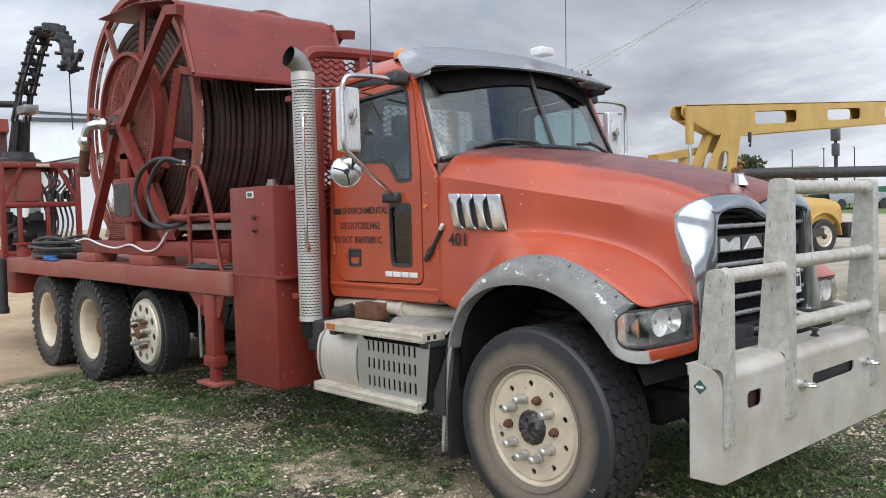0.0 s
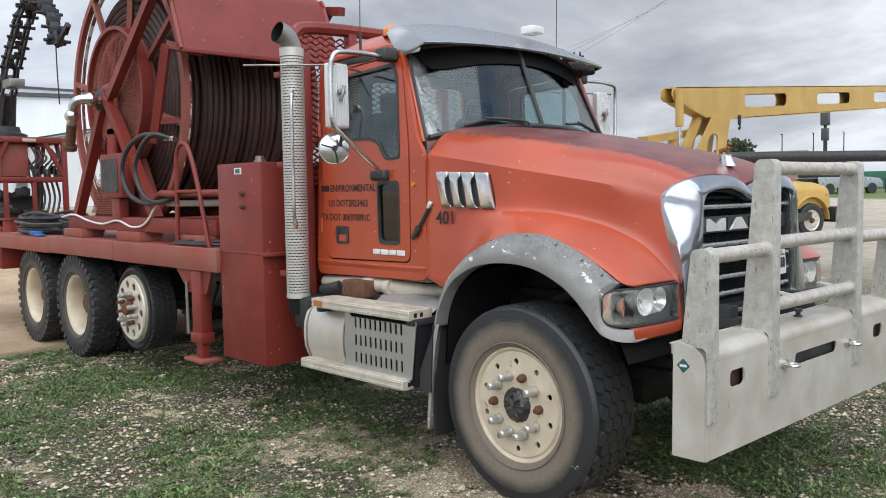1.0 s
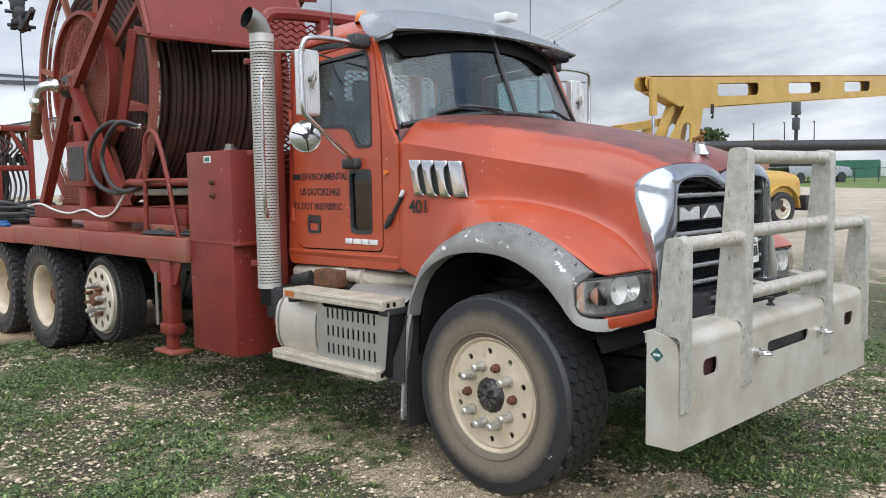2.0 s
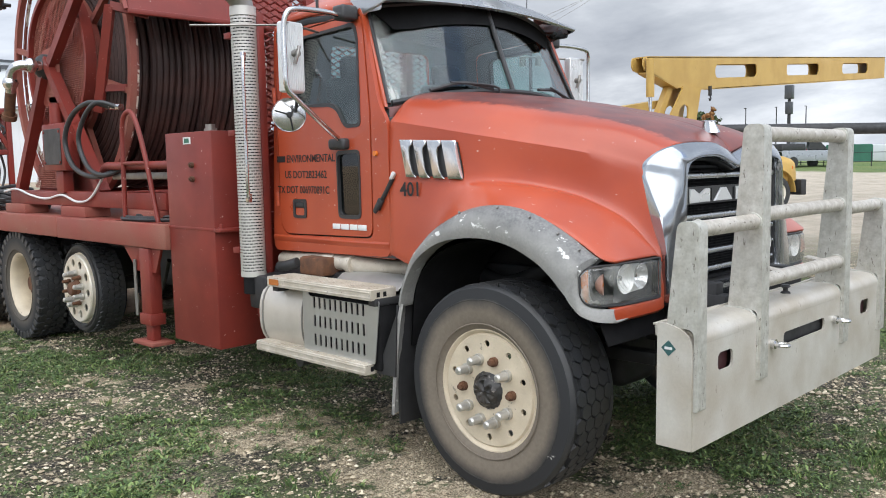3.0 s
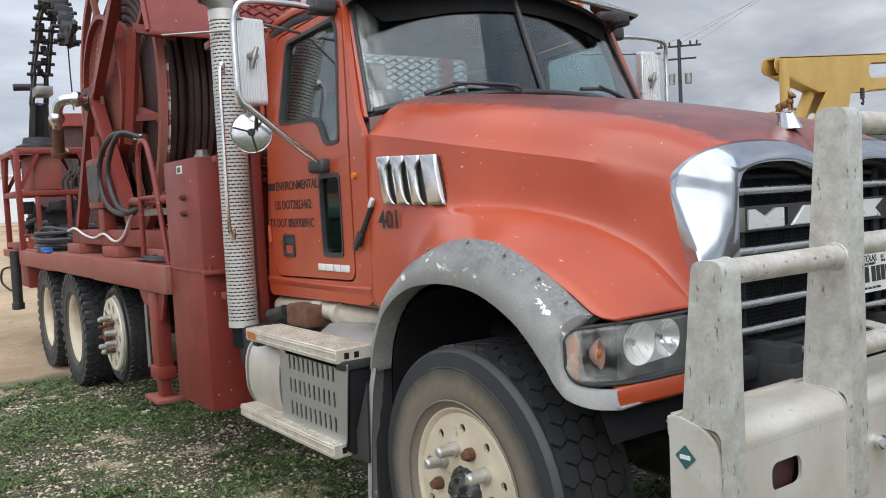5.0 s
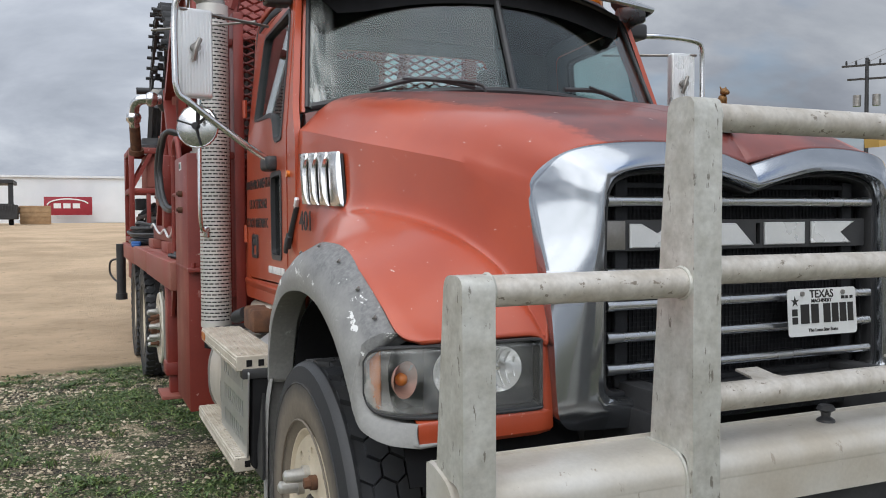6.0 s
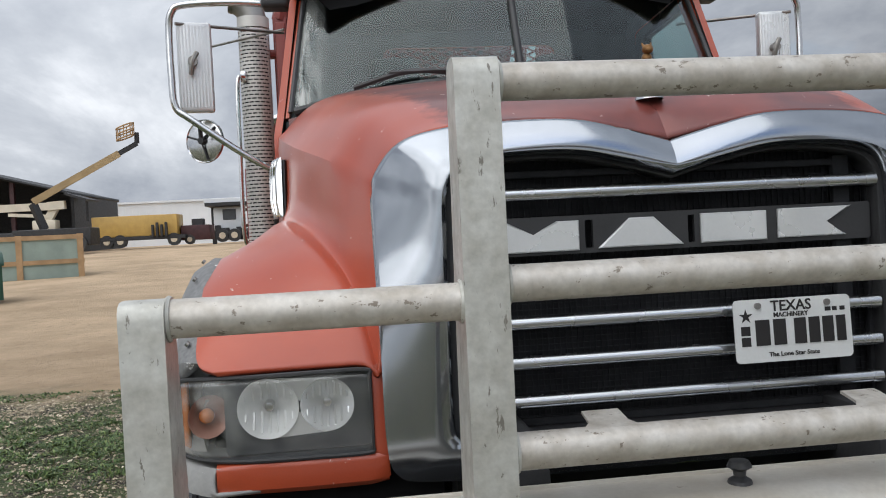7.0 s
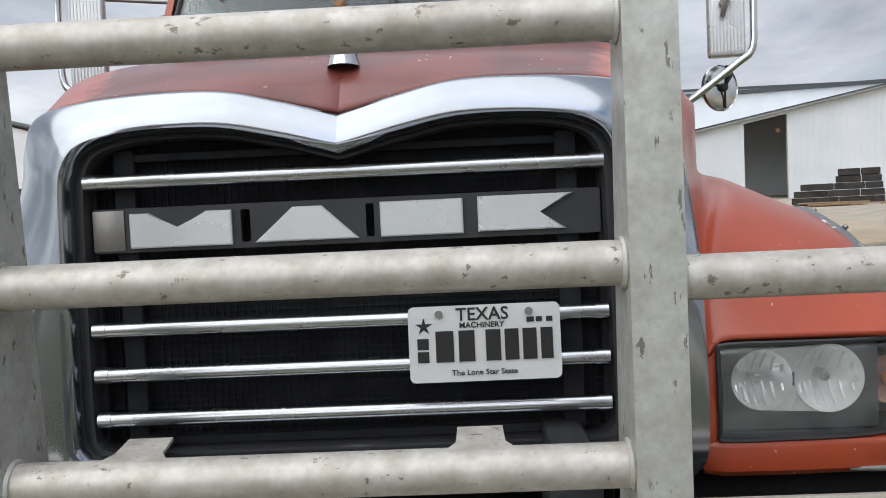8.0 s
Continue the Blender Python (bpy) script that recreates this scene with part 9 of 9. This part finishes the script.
# white bucket truck parked under the shed
bk = thing("bucket_truck", (-20.8, 57.2, g), "cream bucket truck with its arm folded level under the shed", "truck")
bm = bm_new()
beam(bm, (-26.4, 57.0, 4.35), (-19.9, 57.0, 4.42), 0.4, 0.5)
part("upper_arm", bm, CREAMWHITE, bk)
bm = bm_new()
beam(bm, (-20.0, 57.0, 4.42), (-18.9, 57.0, 4.48), 0.5, 0.56)
part("arm_knuckle", bm, CREAMWHITE, bk)
bm = bm_new()
beam(bm, (-22.5, 56.9, 3.95), (-19.9, 57.0, 3.75), 0.25, 0.22)
part("lower_arm", bm, CREAMWHITE, bk)
bm = bm_new()
box(bm, -21.0, -19.5, 56.7, 57.7, 2.75, 3.5, 0.08)
beam(bm, (-20.1, 57.1, 3.45), (-19.6, 57.1, 4.3), 0.4, 0.5)
part("pedestal", bm, CREAMWHITE, bk)
bm = bm_new()
box(bm, -25.8, -18.9, 56.4, 58.0, g + 0.8, 2.75, 0.08)
part("deck", bm, BLACKMETAL, bk)
for px in (-24.5, -20.1):
    bm = bm_new()
    cyl(bm, (px, 56.3, g + 0.45), (px, 56.7, g + 0.45), 0.50, 16)
    part("wheel", bm, RUBBER, bk)
bl = thing("boom_lift", (x + 1.5, y - 3, g), "faded tan boom lift with a wire basket raised high", "boom lift")
e7 = (-0.80, -2.55)
bx, by = polar(108.7, 58, e7)
tx, ty = polar(102.5, 58, e7)
b0, b1 = Vector((bx, by, 1.48 + 58 * math.tan(radians(2.97)))), Vector((tx, ty, 1.48 + 58 * math.tan(radians(6.5))))
bm = bm_new()
beam(bm, b0, b0.lerp(b1, 0.82), 0.34, 0.42)
part("boom", bm, LIFTTAN, bl)
bm = bm_new()
beam(bm, b0.lerp(b1, 0.82), b1, 0.26, 0.30)
beam(bm, b1, b1 + Vector((0.0, 0, 0.7)), 0.22)
part("jib", bm, BLACKMETAL, bl)
bm = bm_new()
bc = b1 + Vector((-0.7, 0, 0.75))
for dz in (-0.5, 0.0, 0.55):
    tube(bm, [bc + Vector((0.55 * math.cos(a), 0.4 * math.sin(a), 0.7 * dz + 0.2 * math.cos(a))) for a in [2 * math.pi * i / 12 for i in range(12)]], 0.05, 6, 0, True)
for i in range(8):
    a = 2 * math.pi * i / 8
    q = Vector((0.55 * math.cos(a), 0.4 * math.sin(a), 0.2 * math.cos(a)))
    cyl(bm, bc + q + Vector((0, 0, -0.35)), bc + q + Vector((0, 0, 0.385)), 0.04, 6)
part("basket", bm, TAN, bl)
bm = bm_new()
wm = Matrix.Translation((bx + 1.0, by, g))
beam(bm, b0 + Vector((0.0, 0, -0.1)), wm @ Vector((-0.4, 0, 1.4)), 0.4, 0.4)
part("turret", bm, BLACKMETAL, bl)
bm = bm_new()
box(bm, -2.0, 2.6, -1.0, 1.0, 0.3, 1.4, 0.05, 1, wm)
part("carriage", bm, BLACKMETAL, bl)
for px in (-1.3, 1.9):
    bm = bm_new()
    cyl(bm, wm @ Vector((px, -1.25, 0.45)), wm @ Vector((px, -1.0, 0.45)), 0.5, 16)
    part("wheel", bm, RUBBER, bl)
x, y = polar(107.9, 33, e7)
g = 0.42
sk = thing("open_skip", (x, y, g), "faded grey-green open container with tan timber framing", "container")
M0 = Matrix.Translation((x, y, g)) @ Matrix.Rotation(radians(16), 4, "Z")
bm = bm_new()
box(bm, -5.0, 1.05, 0, 2.2, 0.05, 1.55, 0.02, 1, M0)
part("panel_wall", bm, PALEGREEN, sk)
bm = bm_new()
for z in (0.65, 1.52):
    box(bm, -5.05, 1.1, -0.06, 0.0, z - 0.08, z + 0.08, 0, 1, M0)
for px in (-3.0, -1.0, 0.98):
    box(bm, px - 0.10, px + 0.10, -0.07, 0.0, 0.0, 1.62, 0, 1, M0)
box(bm, 1.0, 1.1, 0, 2.2, 1.5, 1.62, 0, 1, M0)
part("timber_frame", bm, TAN, sk)
x, y = polar(114.1, 24, (-0.24, -2.44))
g = 0.25
wb = thing("waste_bin", (x, y, g), "dark green steel waste bin with a curved lid", "bin")
M0 = Matrix.Translation((x, y, g)) @ Matrix.Rotation(radians(24), 4, "Z")
bm = bm_new()
box(bm, -1.2, 0.9, 0, 1.3, 0.05, 0.95, 0.03, 2, M0)
for px in (-1.15, -0.2, 0.85):
    box(bm, px - 0.05, px + 0.05, -0.05, 0.0, 0.05, 0.95, 0, 1, M0)
part("body", bm, DKGREEN, wb)
bm = bm_new()
loft(bm, [[M0 @ Vector((px, py, z)) for py, z in ((-0.08, 0.92), (-0.05, 1.08), (0.3, 1.24), (0.9, 1.26), (1.35, 1.0))] for px in (-1.25, 0.95)])
thicken(part("lid", bm, DKGREEN, wb), 0.04)
bm = bm_new()
box(bm, 0.55, 0.66, -0.07, -0.05, 0.35, 0.80, 0, 1, M0)
part("label", bm, WHITE, wb)

# white hall to the back with a doorway, and stacked timber before it
E8 = (0.26, -2.31)
GY = 48.0
ob = thing("gable_hall", (19, GY, 1.2), "white sheet-metal hall with a sloping roof and an open doorway", "building")
zf = lambda px: 5.33 + 0.195 * (px - 14.08)
AT = Matrix.Translation((0, GY, 0)) @ FRONT
bm = bm_new()
plate(bm, [(11.0, 0.6), (16.48, 0.6), (16.48, zf(16.48) - 0.12), (19.0, zf(19.0) - 0.12), (19.0, 0.6), (30.0, 0.6), (30.0, zf(30)), (11.0, zf(11))], [], 0.2, AT)
part("front_wall", bm, SHEETWHITE, ob)
for k in range(48):
    px = 11.2 + k * 0.39
    if 16.4 < px < 19.1:
        continue
    bm = bm_new()
    box(bm, px - 0.05, px + 0.05, GY - 0.225, GY - 0.2, 0.7, zf(px) - 0.05)
    part("wall_rib", bm, SHEETWHITE, ob)
bm = bm_new()
loft(bm, [[(u, v, zf(u) + 0.22) for u in (10.5, 30.5)] for v in (GY - 0.6, GY + 12)])
thicken(part("roof", bm, SHEETWHITE, ob), 0.24)
bm = bm_new()
loft(bm, [[(u, v, zf(u) + 0.25) for u in (10.5, 30.5)] for v in (GY - 0.64, GY - 0.3)])
thicken(part("verge", bm, BEZEL, ob), 0.06)
# the shade inside the doorway is put into black inner walls and ceiling
bm = bm_new()
plate(bm, [(15.5, 1.0), (20.1, 1.0), (20.1, 4.7), (22.7, 4.7), (22.7, 1.0), (24.0, 1.0), (24.0, zf(24) - 0.3), (15.5, zf(15.5) - 0.3)], [], 0.2, Matrix.Translation((0, GY + 10, 0)) @ FRONT)
part("inner_wall", bm, BLACKMETAL, ob)
for px in (15.7, 24.0):
    bm = bm_new()
    box(bm, px, px + 0.15, GY + 0.1, GY + 9.7, 0.8, zf(px) - 0.05)
    part("inner_side", bm, BLACKMETAL, ob)
bm = bm_new()
loft(bm, [[(u, v, zf(u) - 0.06) for u in (15.8, 24.0)] for v in (GY + 0.1, GY + 9.7)])
thicken(part("inner_ceiling", bm, BLACKMETAL, ob), 0.05)
bm = bm_new()
bmesh.ops.create_icosphere(bm, subdivisions=2, radius=0.17, matrix=Matrix.Translation((18.8, GY + 0.8, 5.30)))
part("door_lamp", bm, TAN, ob)
up_hall = thing("tall_hall", (24, 62, 1.5), "tall white sheet-metal hall with a dark ridge", "building")
bm = bm_new()
box(bm, 14.5, 34, 62, 62.3, 6.0, 9.45)
part("wall_shell", bm, SHEETWHITE, up_hall)
bm = bm_new()
box(bm, 14.2, 34.2, 61.7, 62.4, 9.45, 9.62)
part("ridge_cap", bm, BEZEL, up_hall)
for px in (14.8, 33.5):
    bm = bm_new()
    box(bm, px, px + 0.4, 62.0, 62.3, 1.0, 6.0)
    part("column", bm, SHEETWHITE, up_hall)
tk = thing("green_tank", (23.5, 66, 1.8), "long dull green tank lying beyond the doorway", "tank")
bm = bm_new()
cyl(bm, (21.6, 66, 3.3), (27.5, 66, 3.35), 0.48, 16)
part("shell", bm, LAWNGREEN, tk)
for px in (22.2, 24.5):
    bm = bm_new()
    box(bm, px, px + 0.8, 65.6, 66.4, 1.0, 2.84, 0.03)
    part("cradle", bm, BLACKMETAL, tk)
tp, tg = polar(66.3, 43, E8), 1.05
st = thing("timber_stack", (*tp, tg), "stacked dark railway timbers and pale planks on the sand", "timber")
M0 = Matrix.Translation((*tp, tg)) @ Matrix.Rotation(radians(-24), 4, "Z")
rng = random.Random(55)
for lvl, (a, b) in enumerate(((-2.3, 1.4), (-2.2, 1.4), (-1.9, 1.35), (-0.4, 1.3), (-0.3, 1.25))):
    px = a
    while px < b:
        w = rng.uniform(0.9, 1.6)
        bm = bm_new()
        box(bm, px, min(px + w, b + 0.2), rng.uniform(-0.15, 0.05), 1.2, lvl * 0.32 - 0.1, lvl * 0.32 + 0.20, 0.02, 1, M0)
        part("timber", bm, TIMBER, st)
        px += w + 0.03
for k in range(10):
    bm = bm_new()
    px = rng.uniform(-2.6, 2.2)
    box(bm, px, px + rng.uniform(1.0, 2.2), -1.2 - 0.12 * (k % 4), -1.06 - 0.12 * (k % 4), -0.2 + 0.07 * (k // 4), -0.14 + 0.07 * (k // 4), 0.01, 1, M0)
    part("plank", bm, PLANK, st)
for k in range(8):
    bm = bm_new()
    z = -0.05 + 0.12 * k
    box(bm, 1.7 + rng.uniform(-0.1, 0.2), 4.6, -0.3 + rng.uniform(-0.2, 0.2), 0.9, z, z + 0.09, 0.01, 1, M0)
    part("plank", bm, TIMBER if k % 2 else PLANK, st)
